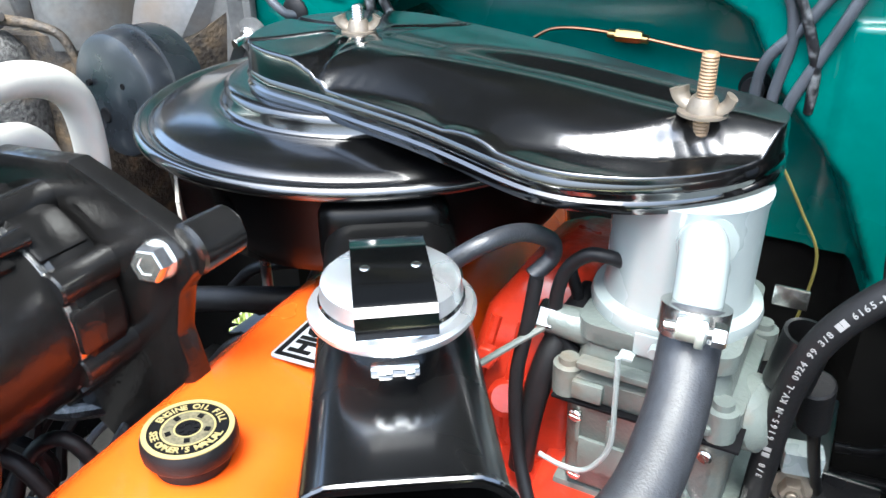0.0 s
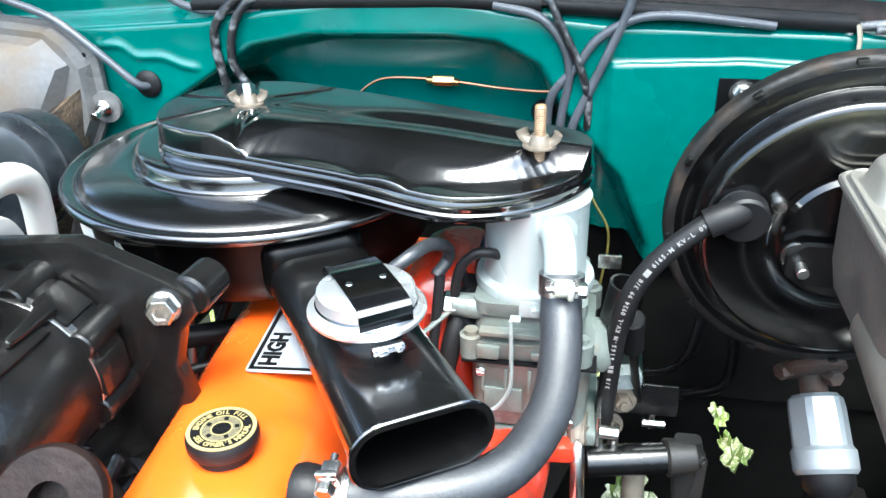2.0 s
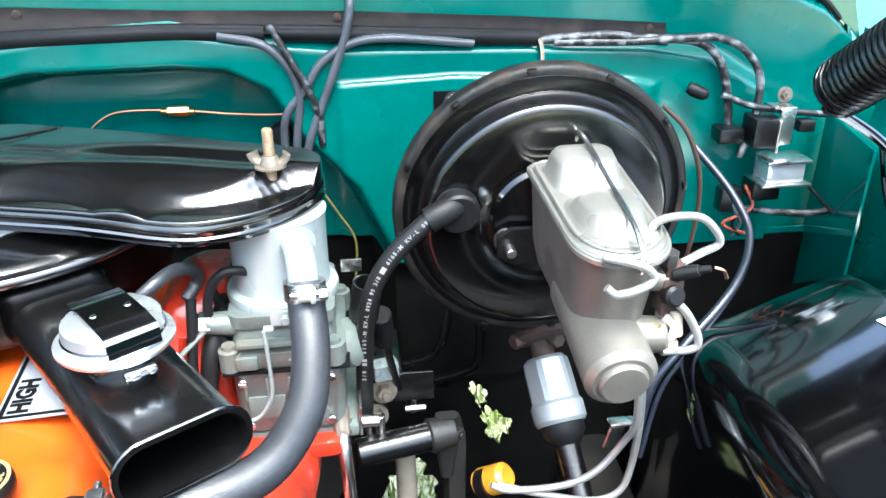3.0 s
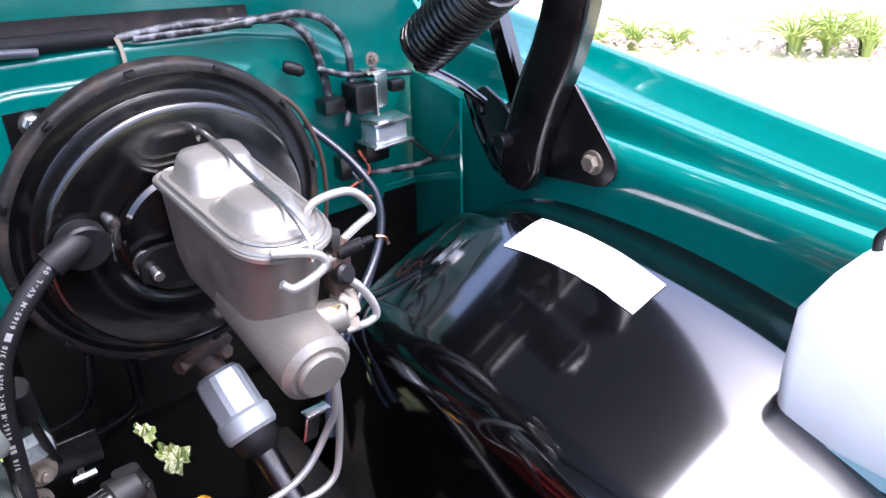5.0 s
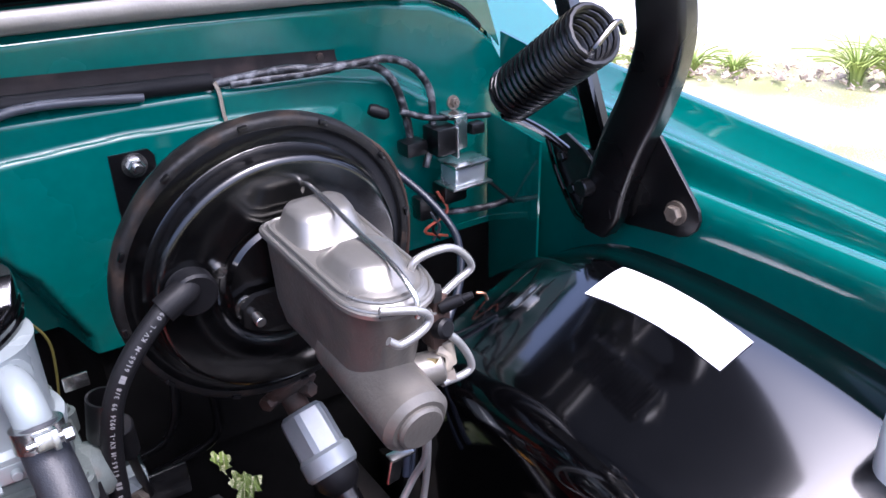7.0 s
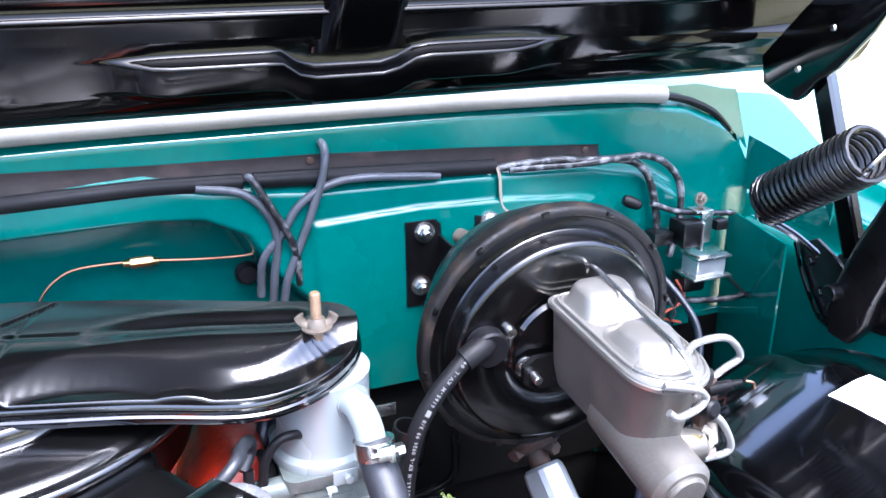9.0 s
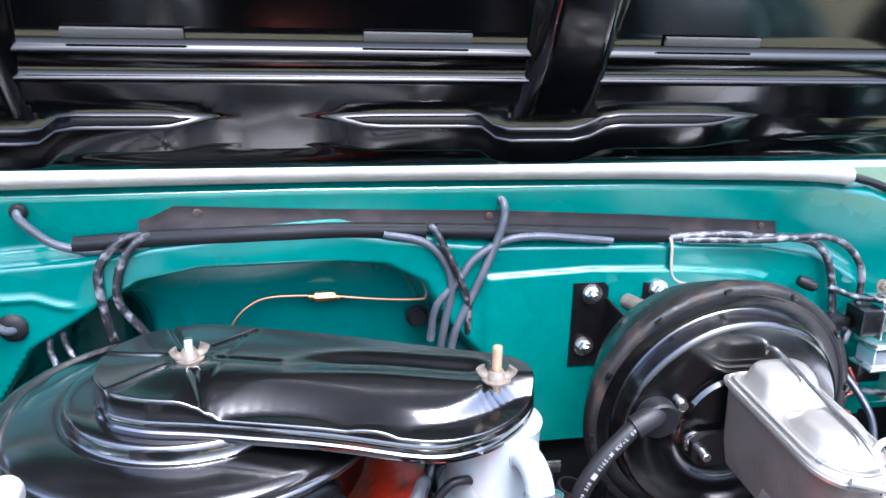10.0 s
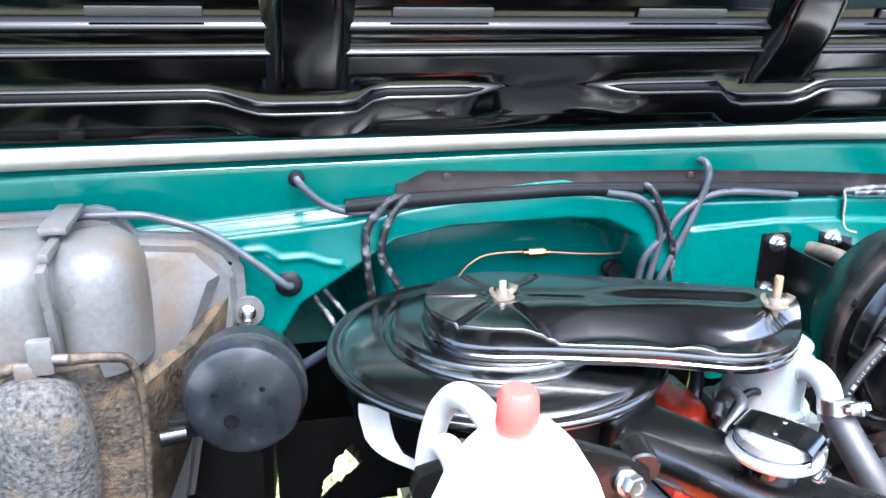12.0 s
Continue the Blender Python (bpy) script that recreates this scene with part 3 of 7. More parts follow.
def fender_ring(y):
    """The fender's section: the lip rises and spreads a little towards the cab, the inner wall stays straight."""
    k = min(0.45, max(-0.45, y - 0.28))
    return [V(x + 0.07 * k * smoothstep(0.662, 0.70, x), y, z + 0.085 * k * smoothstep(0.640, 0.655, x) + 0.02 * k * smoothstep(1.0, 1.04, z) * smoothstep(0.645, 0.635, x)) for x, z in FSEC]


bm = loft([fender_ring(-0.9 + 1.62 * k / 40) for k in range(41)], closed=False)
bm.normal_update()
bmesh.ops.solidify(bm, geom=bm.faces[:], thickness=0.0025)
fender = thing("front_fender", (0.7, 0.2, 0.55), "glossy teal front fender with a stepped hood gutter", "fender")
part("panel", bm, TEAL, fender, angle=50)
part("rear_closing_panel", sheet(lambda u, v: V(0.60 - 0.03 * u, 0.74 - 0.14 * u, 0.5 + 0.56 * v), 6, 10, 0.003), TEAL, fender)

# the fender across the bay, same pressing mirrored: unseen, keeps lawn out of reflections
bm = loft([[V(-0.36 - p.x, p.y, p.z) for p in fender_ring(-0.9 + 1.62 * k / 40)] for k in range(41)], closed=False)
bm.normal_update()
bmesh.ops.solidify(bm, geom=bm.faces[:], thickness=0.0025)
far_fender = thing("front_fender", (-1.06, 0.2, 0.55), "glossy teal front fender added out of view beside the heater case", "fender")
part("panel", bm, TEAL, far_fender, angle=50)

# ---- inner fender: the black wheel housing ----
ARCH_R, ARCH_Y = 1.0, 0.34


def dome(u, v):
    """u runs from the fender wall over the top and down the engine side; v from the firewall forwards."""
    y = 0.70 - 1.35 * v
    d = y - ARCH_Y
    arch = d * d / (2 * ARCH_R) + 0.2 * max(0.0, -0.17 - max(d, -0.55)) ** 2 + 1.6 * max(0.0, d - 0.11) ** 2 + 0.8 * max(0.0, -0.55 - d)
    crown = 0.982 - arch
    outer, edge, r, lean = 0.6055, 0.372 + 0.05 * smoothstep(0.45, 0.70, y), 0.055, radians(18.3)
    edge_z = crown - 0.330 * (0.535 - edge)
    if u < 0.55:
        x = outer - (outer - edge) * u / 0.55
        s = 0.535 - x
        z = crown - 0.165 * (s + math.sqrt(s * s + 0.0003)) - 2.4 * max(0.0, x - 0.510) ** 2 + 14.0 * max(0.0, x - 0.574) ** 2
    elif u < 0.75:
        a = lean + (radians(87) - lean) * (u - 0.55) / 0.20
        x, z = edge - r * (math.sin(a) - math.sin(lean)), edge_z - r * (math.cos(lean) - math.cos(a))
    else:
        x0, z0 = edge - r * (math.sin(radians(87)) - math.sin(lean)), edge_z - r * (math.cos(lean) - math.cos(radians(87)))
        f = (u - 0.75) / 0.25
        x, z = x0 - 0.02 * f, z0 + (0.20 - z0) * f
        # a shallow pressed panel on the engine side
        x += 0.006 * smoothstep(0.05, 0.10, f) * smoothstep(0.50, 0.45, f) * smoothstep(0.55, 0.52, y) * smoothstep(0.20, 0.23, y)
    return V(x, y, z)


inner = thing("inner_fender", (0.5, 0.2, 0.42), "glossy black steel wheel housing with a large blank white label", "inner fender")
part("housing", sheet(dome, 90, 90, 0.003), BLACK_DOME, inner, angle=60)


def dome_at(x, y):
    """A place on the housing's top at x, y."""
    best = min((abs(dome(k / 400, (0.70 - y) / 1.35).x - x), k) for k in range(290))
    return dome(best[1] / 400, (0.70 - y) / 1.35)


def label_sheet(u, v):
    y = 0.428 - 0.168 * u
    x = 0.540 - (0.056 - 0.012 * u) * v + 0.006 * math.sin(u * 3.14) - 0.014 * u
    p = dome_at(x, y)
    return p + V(0, 0, 0.0014)


part("label", sheet(label_sheet, 14, 8, 0.0), LABEL, inner, "blank white vinyl label")

# near-side walls of the bay, below and round the engine
solid("inner_fender", sheet(lambda u, v: V(-0.93 + 0.12 * v, -0.7 + 1.42 * u, 0.35 + 0.62 * (1 - (1 - v) ** 2)), 12, 10, 0.003), BLACK_SATIN, "black painted inner fender beside the heater case", "inner fender")
for x in (0.33, -0.70):
    rail = thing("frame_rail", (x, 0.2, 0.45), "black steel chassis rail with grime", "chassis rail", group="chassis rails")
    part("rail", box((x, 0.1, 0.52), (0.07, 1.9, 0.14), 0.012), DARK, rail)
solid("crossmember", box((-0.23, 0.16, 0.50), (0.86, 0.16, 0.10), 0.02), DARK, "black steel crossmember under the engine", "crossmember")
solid("radiator_support", box((-0.13, -0.72, 0.72), (1.6, 0.03, 0.52), 0.01), BLACK_SATIN, "black painted radiator support at the front", "radiator support")

# ---- hood, standing open ----
HO, HD, HN = V(0, 0.661, 1.271), V(0, -0.40, 0.917).normalized(), V(0, -0.917, -0.40).normalized()


def hood(x, s, n=0.0):
    """A place on the hood's underside: across, up the hood from its rear edge, and out from the panel."""
    return V(x, HO.y, HO.z) + HD * s + HN * n


hd = thing("hood", (-0.23, 0.66, 1.26), "open black-painted hood underside with pressed ribs", "hood")
part("skin", sheet(lambda u, v: hood(-1.10 + 1.84 * u, -0.035 + 1.40 * v, -0.045 - 0.03 * (2 * u - 1) ** 2), 24, 24, 0.003), BLACK, hd)


def dips(x):
    """1 at the two braces, 0 between."""
    return max(smoothstep(-0.575, -0.515, x) * smoothstep(-0.405, -0.435, x), smoothstep(-0.025, 0.0, x) * smoothstep(0.115, 0.075, x))


RPROF = [(-0.035, -0.040), (-0.022, -0.022), (-0.006, -0.012), (0.010, -0.0095), (0.0130, -0.0060), (0.0160, 0.0048), (0.0173, 0.0072), (0.0190, 0.0083), (0.0205, 0.0085), (0.0430, 0.0085), (0.0443, 0.0083), (0.0456, 0.0072), (0.0466, 0.0050), (0.0490, -0.0060), (0.0515, -0.0088), (0.079, -0.0095), (0.0830, -0.0092), (0.0852, -0.0062), (0.0868, -0.0048), (0.0884, -0.0062), (0.0902, -0.0100), (0.107, -0.0125), (0.1095, -0.0090), (0.112, -0.008), (0.1145, -0.010), (0.117, -0.0145), (0.150, -0.018), (0.30, -0.030), (0.75, -0.030), (1.26, -0.018), (1.32, -0.03)]


def rear_panel(u, v):
    x = -1.06 + 1.78 * u
    k = v * (len(RPROF) - 1)
    i = min(int(k), len(RPROF) - 2)
    s = RPROF[i][0] + (RPROF[i + 1][0] - RPROF[i][0]) * (k - i)
    n = RPROF[i][1] + (RPROF[i + 1][1] - RPROF[i][1]) * (k - i)
    mid = smoothstep(-0.325, -0.265, x) * smoothstep(-0.125, -0.185, x)
    mid = max(mid, smoothstep(0.20, 0.29, x))
    if 0.003 < s < 0.061:
        n = n * (1 - mid) - 0.009 * mid
        s -= 0.017 * dips(x) * smoothstep(0.003, 0.012, s) * smoothstep(0.061, 0.054, s)
    if x > 0.28:
        n += 0.010 * math.exp(-((s - 0.026 - 0.06 * (x - 0.33)) / 0.007) ** 2) * smoothstep(0.29, 0.36, x) * smoothstep(0.70, 0.64, x)
    edge = smoothstep(-0.80, -1.06, x)
    return hood(x, s + 0.012 * edge, n - 0.012 * edge)


part("inner_panel", sheet(rear_panel, 110, 2 * (len(RPROF) - 1), 0.0), BLACK_HOOD, hd, angle=85)
for x, lean in ((-0.475, -0.0), (0.055, 0.02)):
    def brace(u, v, x=x, lean=lean):
        a = 0.05 * (2 * u - 1)
        n = 0.026 * smoothstep(0.05, 0.026, abs(a)) - 0.012
        return hood(x + a + lean * v * 2, 0.045 + 1.22 * v, n * smoothstep(0.0, 0.02, v) - 0.008)
    part("brace", sheet(brace, 24, 20, 0.0), BLACK_HOOD, hd)
for x in (-0.345, -0.09, 0.2, -0.62):
    part("pad", box(hood(x, 0.128, -0.012), (0.10, 0.004, 0.009), 0.0015, Matrix.Rotation(radians(24), 4, "X")), GREYPAD, hd, "grey rubber pad on the panel")


# ---- engine ----
# the engine's own axes: right, rearwards and up
EO = V(-0.215, 0.266, 0.985)
EY = V(-0.09, 1.0, -0.03).normalized()
EX = EY.cross(V(0, 0, 1)).normalized()
EZ = EX.cross(EY)


def en(x, y, z):
    return EO + EX * x + EY * y + EZ * z


eng = thing("engine", (-0.23, 0.3, 0.5), "orange-painted inline six-cylinder engine", "engine")

VSEC = [(-0.066, -0.075), (-0.066, -0.040), (-0.062, -0.016), (-0.054, -0.005), (-0.042, 0.0), (-0.01, 0.0), (0.018, -0.001), (0.034, -0.004), (0.045, -0.014), (0.058, -0.040), (0.063, -0.075)]


def cover_ring(y):
    k = smoothstep(-0.20, -0.165, y) * smoothstep(0.48, 0.45, y)
    bulge = 0.010 * smoothstep(0.03, 0.06, y) + 0.008 * smoothstep(-0.05, -0.09, y)
    out = []
    for x, z in VSEC:
        zz = -0.075 + (z + 0.075) * (0.55 + 0.45 * k)
        if x > 0.0 and z > -0.03:
            zz -= bulge * smoothstep(0.0, 0.03, x)
        out.append(en(x * (0.90 + 0.10 * k), y, zz))
    return out


vc = part("valve_cover", loft([cover_ring(-0.20 + 0.68 * k / 60) for k in range(61)]), ORANGE, eng, angle=50)
part("cover_flange", loft([[en(x, -0.205 + 0.69 * k / 4, z) for x, z in ((-0.074, -0.082), (-0.074, -0.074), (0.071, -0.074), (0.071, -0.082))] for k in range(5)]), ORANGE, vc)
part("cylinder_head", loft([[en(x, y, z) for x, z in ((-0.085, -0.17), (-0.085, -0.083), (0.085, -0.083), (0.105, -0.10), (0.105, -0.17))] for y in (-0.21, 0.0, 0.25, 0.49)]), RED, eng)
part("block", box(en(0, 0.12, -0.31), (0.21, 0.66, 0.28), 0.02), RED, eng, "red-orange cast engine block")

# sticker on the valve cover
sm = frame_of(en(0.0105, 0.137, 0.0022), EX * 0.96 + EY * 0.0, EY)
stick = part("sticker", plate(rounded(0.060, 0.105, 0.004), 0.0006, sm), SILVER, vc, "silver sticker with black border and lettering")
part("border", join(*[box((0, 0, 0), s, 0, sm @ Matrix.Translation(p)) for p, s in (((-0.0265, 0, 0.0008), (0.003, 0.099, 0.0006)), ((0.0265, 0, 0.0008), (0.003, 0.099, 0.0006)), ((0, -0.048, 0.0008), (0.056, 0.003, 0.0006)), ((0, 0.048, 0.0008), (0.056, 0.003, 0.0006)))]), INK, stick)
part("letters", lettering("HIGH", 0.0185, sm @ Matrix.Translation((-0.0150, -0.022, 0.0009)) @ Matrix.Rotation(radians(90), 4, "Z"), bold=0.045), INK, stick)

# oil filler cap with gold ring printing
cap_o = en(-0.004, 0.0, 0.0)
cap = thing("oil_filler_cap", cap_o, "black oil filler cap with gold ring lettering on the valve cover", "oil cap")
part("grip", lathe([(0, 0), (0.0178, 0), (0.0186, 0.0065), (0.0212, 0.0075), (0.0226, 0.0095), (0.0229, 0.0135), (0.0226, 0.0165), (0.0216, 0.0185), (0, 0.0185)], cap_o, EZ, 48), RUBBER, cap)
top_o = cap_o + EZ * 0.0187
for r0, r1 in ((0.0190, 0.0214), (0.0120, 0.0129), (0.0060, 0.0068)):
    part("ring", lathe([(r0, 0), (r0, 0.0005), (r1, 0.0005), (r1, 0)], top_o, EZ, 48), GOLD, cap)
cm = frame_of(top_o + EZ * 0.0004, EX, EY)


def ring_text(text, r, size, start, step, flip=False):
    out = []
    for k, ch in enumerate(text):
        if ch != " ":
            a = start + step * k if flip else start - step * k
            out.append(lettering(ch, size, cm @ Matrix.Rotation(radians(a), 4, "Z") @ Matrix.Translation((0, r, 0)) @ Matrix.Rotation(math.pi if flip else 0.0, 4, "Z")))
    return join(*out)


part("top", lathe([(0, 0), (0.0195, 0), (0.0195, 0.0002), (0, 0.0002)], top_o, EZ, 40), INK, cap)
part("worn_print", lathe([(0.0068, 0), (0.0068, 0.0004), (0.0120, 0.0004), (0.0120, 0)], top_o, EZ, 40), WORN_GOLD, cap, "worn gold printed ring")
part("letters", ring_text("ENGINE OIL FILL", 0.0158, 0.0050, 95, 10), GOLD, cap, "gold lettering round the rim")
part("letters", ring_text("SEE OWNER'S MANUAL", 0.0158, 0.0050, 128, 9, True), GOLD, cap)
bars = []
for r, n, w in ((0.0094, 5, 0.0026), (0.0037, 7, 0.0022)):
    for k in range(n):
        m = cm @ Matrix.Rotation(2 * math.pi * k / n, 4, "Z") @ Matrix.Translation((0, r, 0))
        bars.append(box((0, 0, 0), (w, 0.0026, 0.0010), 0, m))
part("print", join(*bars), INK, cap)

# manifold side of the head: runners, plugs and a thermostat boss
man = thing("intake_manifold", en(0.12, 0.2, -0.2), "red-orange cast intake manifold below the carburettor", "manifold")
part("runner", tube([en(0.09, -0.06, -0.13), en(0.13, 0.0, -0.115), en(0.17, 0.10, -0.11), en(0.175, 0.20, -0.115), en(0.14, 0.32, -0.12), en(0.09, 0.40, -0.13)], 0.030, 16), RED, man)
part("runner", tube([en(0.10, 0.16, -0.13), en(0.15, 0.17, -0.118), en(0.20, 0.17, -0.112)], 0.032, 16), RED, man)
part("flange", box(en(0.175, 0.165, -0.092), (0.10, 0.09, 0.016), 0.006, frame_of((0, 0, 0), EX, EY)), RED, man)
part("boss", lathe([(0, 0), (0.028, 0), (0.026, 0.02), (0.017, 0.026), (0.016, 0.034), (0, 0.034)], en(0.115, 0.065, -0.105), EZ, 20), RED, man)
part("riser", loft([[V(cx + x, 0.520 + y, z) for x, y in rounded(w, d, 0.014)] for cx, w, d, z in ((-0.130, 0.085, 0.150, 0.86), (-0.129, 0.082, 0.145, 0.93), (-0.124, 0.070, 0.125, 0.978), (-0.118, 0.054, 0.105, 0.998), (-0.112, 0.038, 0.085, 1.008), (-0.110, 0.028, 0.07, 1.011))]), RED, man)
part("casting_rib", join(*[tube([(-0.160 + 0.022 * k, 0.450, 0.87), (-0.156 + 0.021 * k, 0.449, 0.93), (-0.148 + 0.018 * k, 0.458, 0.978)], 0.004, 8) for k in range(3)]), RED, man)
part("plug", hexnut((-0.148, 0.446, 0.955), (0.0, -1, 0.2), 0.008, 0.008), RED, man)
for x, y, z in ((-0.135, 0.455, 0.92),):
    part("boss", lathe([(0, 0), (0.014, 0), (0.013, 0.016), (0.009, 0.020), (0, 0.020)], (x, y, z), (0.1, -0.8, 0.5), 16), RED, man)
part("exhaust_log", tube([en(0.12, -0.12, -0.20), en(0.16, 0.05, -0.20), en(0.16, 0.25, -0.20), en(0.12, 0.45, -0.20)], 0.035, 14), RED, man)
part("front_cover", box(en(0.125, -0.02, -0.20), (0.09, 0.07, 0.20), 0.02, frame_of((0, 0, 0), EX, EY)), ORANGE, man)

# ---- air cleaner ----
AC = V(-0.300, 0.558, 1.070)
ac = thing("air_cleaner", (AC.x, AC.y, 0.995), "glossy black air cleaner canister with a ribbed lid", "air cleaner")
part("canister", lathe([(0, -0.072), (0.132, -0.072), (0.147, -0.068), (0.1535, -0.058), (0.1555, -0.045), (0.158, -0.004), (0, -0.004)], AC, seg=80), BLACK_CAN, ac)
part("lid", lathe([(0.150, -0.0085), (0.167, -0.0085), (0.1720, -0.0075), (0.1742, -0.0055), (0.1748, -0.003), (0.1735, 0.0005), (0.1705, 0.002), (0.1675, 0.0012), (0.1650, -0.0010), (0.1625, -0.0015), (0.1600, 0.0002), (0.1570, 0.0030), (0.1530, 0.0042), (0.1200, 0.0098), (0.1170, 0.0096), (0.1150, 0.0082), (0.1130, 0.0080), (0.1112, 0.0088), (0.1098, 0.0110), (0.1090, 0.0165), (0.1082, 0.0195), (0.1066, 0.0213), (0.1035, 0.0221), (0.0950, 0.0223), (0, 0.0225)], AC, seg=112), BLACK_LID, ac, angle=50)

# elongated cover over the lid and the carburettor
W1, W2 = V(-0.300, 0.543), V(-0.043, 0.468)
axis = (W2 - W1).normalized()
perp = V(-axis.y, axis.x)
span = (W2 - W1).length
RA, RB = 0.080, 0.048


RIM = [(-0.334, 0.473), (-0.316, 0.4675), (-0.295, 0.463), (-0.271, 0.457), (-0.242, 0.4485), (-0.212, 0.440), (-0.165, 0.426), (-0.128, 0.414), (-0.105, 0.409), (-0.084, 0.410), (-0.056, 0.420), (-0.030, 0.440), (-0.010, 0.466), (-0.002, 0.490), (-0.006, 0.510), (-0.022, 0.526), (-0.050, 0.538), (-0.120, 0.563), (-0.190, 0.591), (-0.262, 0.617)] + [(-0.300 + 0.081 * math.cos(radians(a)), 0.543 + 0.081 * math.sin(radians(a))) for a in range(82, 234, 12)]


def even(points, n):
    """n places at equal steps along a closed smooth line."""
    q = spline([(x, y, 0) for x, y in points], 12, closed=True)
    run = [0.0]
    for a, b in zip(q, q[1:] + q[:1]):
        run.append(run[-1] + (b - a).length)
    out, k = [], 0
    for i in range(n):
        d = run[-1] * i / n
        while run[k + 1] < d:
            k += 1
        f = (d - run[k]) / (run[k + 1] - run[k])
        p = q[k] + (q[(k + 1) % len(q)] - q[k]) * f
        out.append(V(p.x, p.y))
    return out


NA = 400
OUTLINE = even(RIM, NA)


def outline(a):
    """The cover's outline: the nearest place of its spine, and the point, for a place 0..1 round it."""
    p = OUTLINE[round(a * NA) % NA]
    s = min(0.95, max(0.0, (p - W1).dot(axis) / span))
    c = W1 + (W2 - W1) * s
    return s, c, c + (p - c) * 0.972


def rim_drop(x, y):
    """How far the rim dips on the near side of the carburettor's end."""
    d = V(x, y) - W1
    t, w = d.dot(axis) / span, d.dot(perp)
    return 0.004 * smoothstep(0.45, 0.86, t) * smoothstep(0.030, -0.015, w)


def hull_surface(a, k, z):
    s, c, p = outline(a)
    x, y = c.x + (p.x - c.x) * k, c.y + (p.y - c.y) * k
    return V(x, y, z - rim_drop(x, y) * smoothstep(0.5, 0.95, k))


RIDGE = [(x, y) for x, y, z in spline([(-1, -0.085, 0), (0.0, -0.085, 0), (0.12, -0.078, 0), (0.20, -0.050, 0), (0.30, -0.026, 0), (0.45, -0.012, 0), (0.62, -0.004, 0), (0.8, -0.001, 0), (1.0, 0.0, 0), (1.6, 0.0, 0)], 8)]


RIM_POINTS = [outline(i / NA)[2] for i in range(0, NA, 4)]
WALL = [(0.968, 0.0), (0.980, 0.03), (0.988, 0.13), (0.993, 0.30), (0.996, 0.50), (0.998, 0.75), (1.0, 1.0)]
RIMS = [0.968, 0.974, 0.980, 0.984, 0.988, 0.9905, 0.993, 0.996, 0.998, 1.0]


def cover_height(x, y, k):
    d = V(x, y) - W1
    t, w = d.dot(axis) / span, d.dot(perp)
    half = RA + (RB - RA) * min(1.0, max(0.0, t))
    z = 1.122 + 0.003 * (1 - smoothstep(0.1, 0.9, k)) - 0.003 * smoothstep(0.5, 0.95, t)
    # the near flank falls away from a ridge that swings back from the rim to the second stud
    ridge = lerp_line(RIDGE, t)
    fall = max(0.0, (ridge - w) / (ridge + half + 0.004))
    z -= 0.0125 * smoothstep(0.08, 0.34, t) * min(1.0, fall) ** 1.25 * (1 - 0.7 * smoothstep(0.95, 1.12, t))
    # a shallow valley behind the ridge, and a low rear ridge
    z -= 0.0065 * math.exp(-((w - ridge - 0.024) / 0.015) ** 2) * smoothstep(0.28, 0.55, t) * smoothstep(1.02, 0.90, t)
    # the rounded end over the carburettor
    if t > 0.05 and w < 0.03 and k > 0.15:
        inset = min((q - V(x, y)).length for q in RIM_POINTS)
        steep = max(0.0, 0.036 - inset)
        z -= 0.80 * steep * smoothstep(0.0, 0.010, steep) * smoothstep(0.66, 0.97, t) * smoothstep(0.026, -0.010, w)
        z -= 0.012 * max(0.0, 1 - inset / 0.052) ** 2 * smoothstep(0.05, 0.22, t) * smoothstep(0.66, 0.40, t) * smoothstep(0.0, -0.02, w)
    # radial creases round the first stud
    r = d.length
    ang = math.atan2(w, d.dot(axis))
    if 0.012 < r < 0.085:
        near = min(abs((ang - radians(c) + math.pi) % (2 * math.pi) - math.pi) for c in (0, 62, 125, 180, 238, 300))
        z -= 0.0034 * math.exp(-(near * r / 0.0024) ** 2) * smoothstep(0.014, 0.03, r) * smoothstep(0.085, 0.078, r)
    z -= 0.003 * smoothstep(0.022, 0.010, r)
    low = 1.1035 - rim_drop(x, y)
    return low + max(0.004, z - low) * (1 - lerp_line(WALL, k))


bm = bmesh.new()
NK = 36
rows = []
for i in range(NA):
    row = []
    for j in range(1, NK + 1):
        k = 0.96 * j / 26 if j <= 26 else RIMS[j - 27]
        p = hull_surface(i / NA, k, 0)
        row.append(bm.verts.new((p.x, p.y, cover_height(p.x, p.y, k))))
    rows.append(row)
for i in range(NA):
    a, b = rows[i], rows[(i + 1) % NA]
    for j in range(NK - 1):
        bm.faces.new((a[j], a[j + 1], b[j + 1], b[j]))
bmesh.ops.contextual_create(bm, geom=[e for e in bm.edges if e.is_boundary and all(v in {r[0] for r in rows} for v in e.verts)])
bmesh.ops.triangulate(bm, faces=[f for f in bm.faces if len(f.verts) > 4])
cover = part("cover", bm, BLACK_LID, ac, "pressed black cover over lid and carburettor", angle=60)
skirt = [(1.0, 1.1035), (1.022, 1.1005), (1.022, 1.0985), (1.004, 1.0965), (1.004, 1.0950), (1.026, 1.0935), (1.030, 1.0910), (1.022, 1.0885), (0.98, 1.0880), (0.93, 1.0880)]
part("cover_skirt", loft([[hull_surface(i / NA, k, z) for i in range(NA)] for k, z in skirt], caps=False), BLACK, cover, angle=30)
part("cover_underside", loft([[hull_surface(i / NA, k, z) for i in range(NA)] for k, z in ((0.94, 1.0885), (0.90, 1.0870), (0.5, 1.0865))]), BLACK, cover)


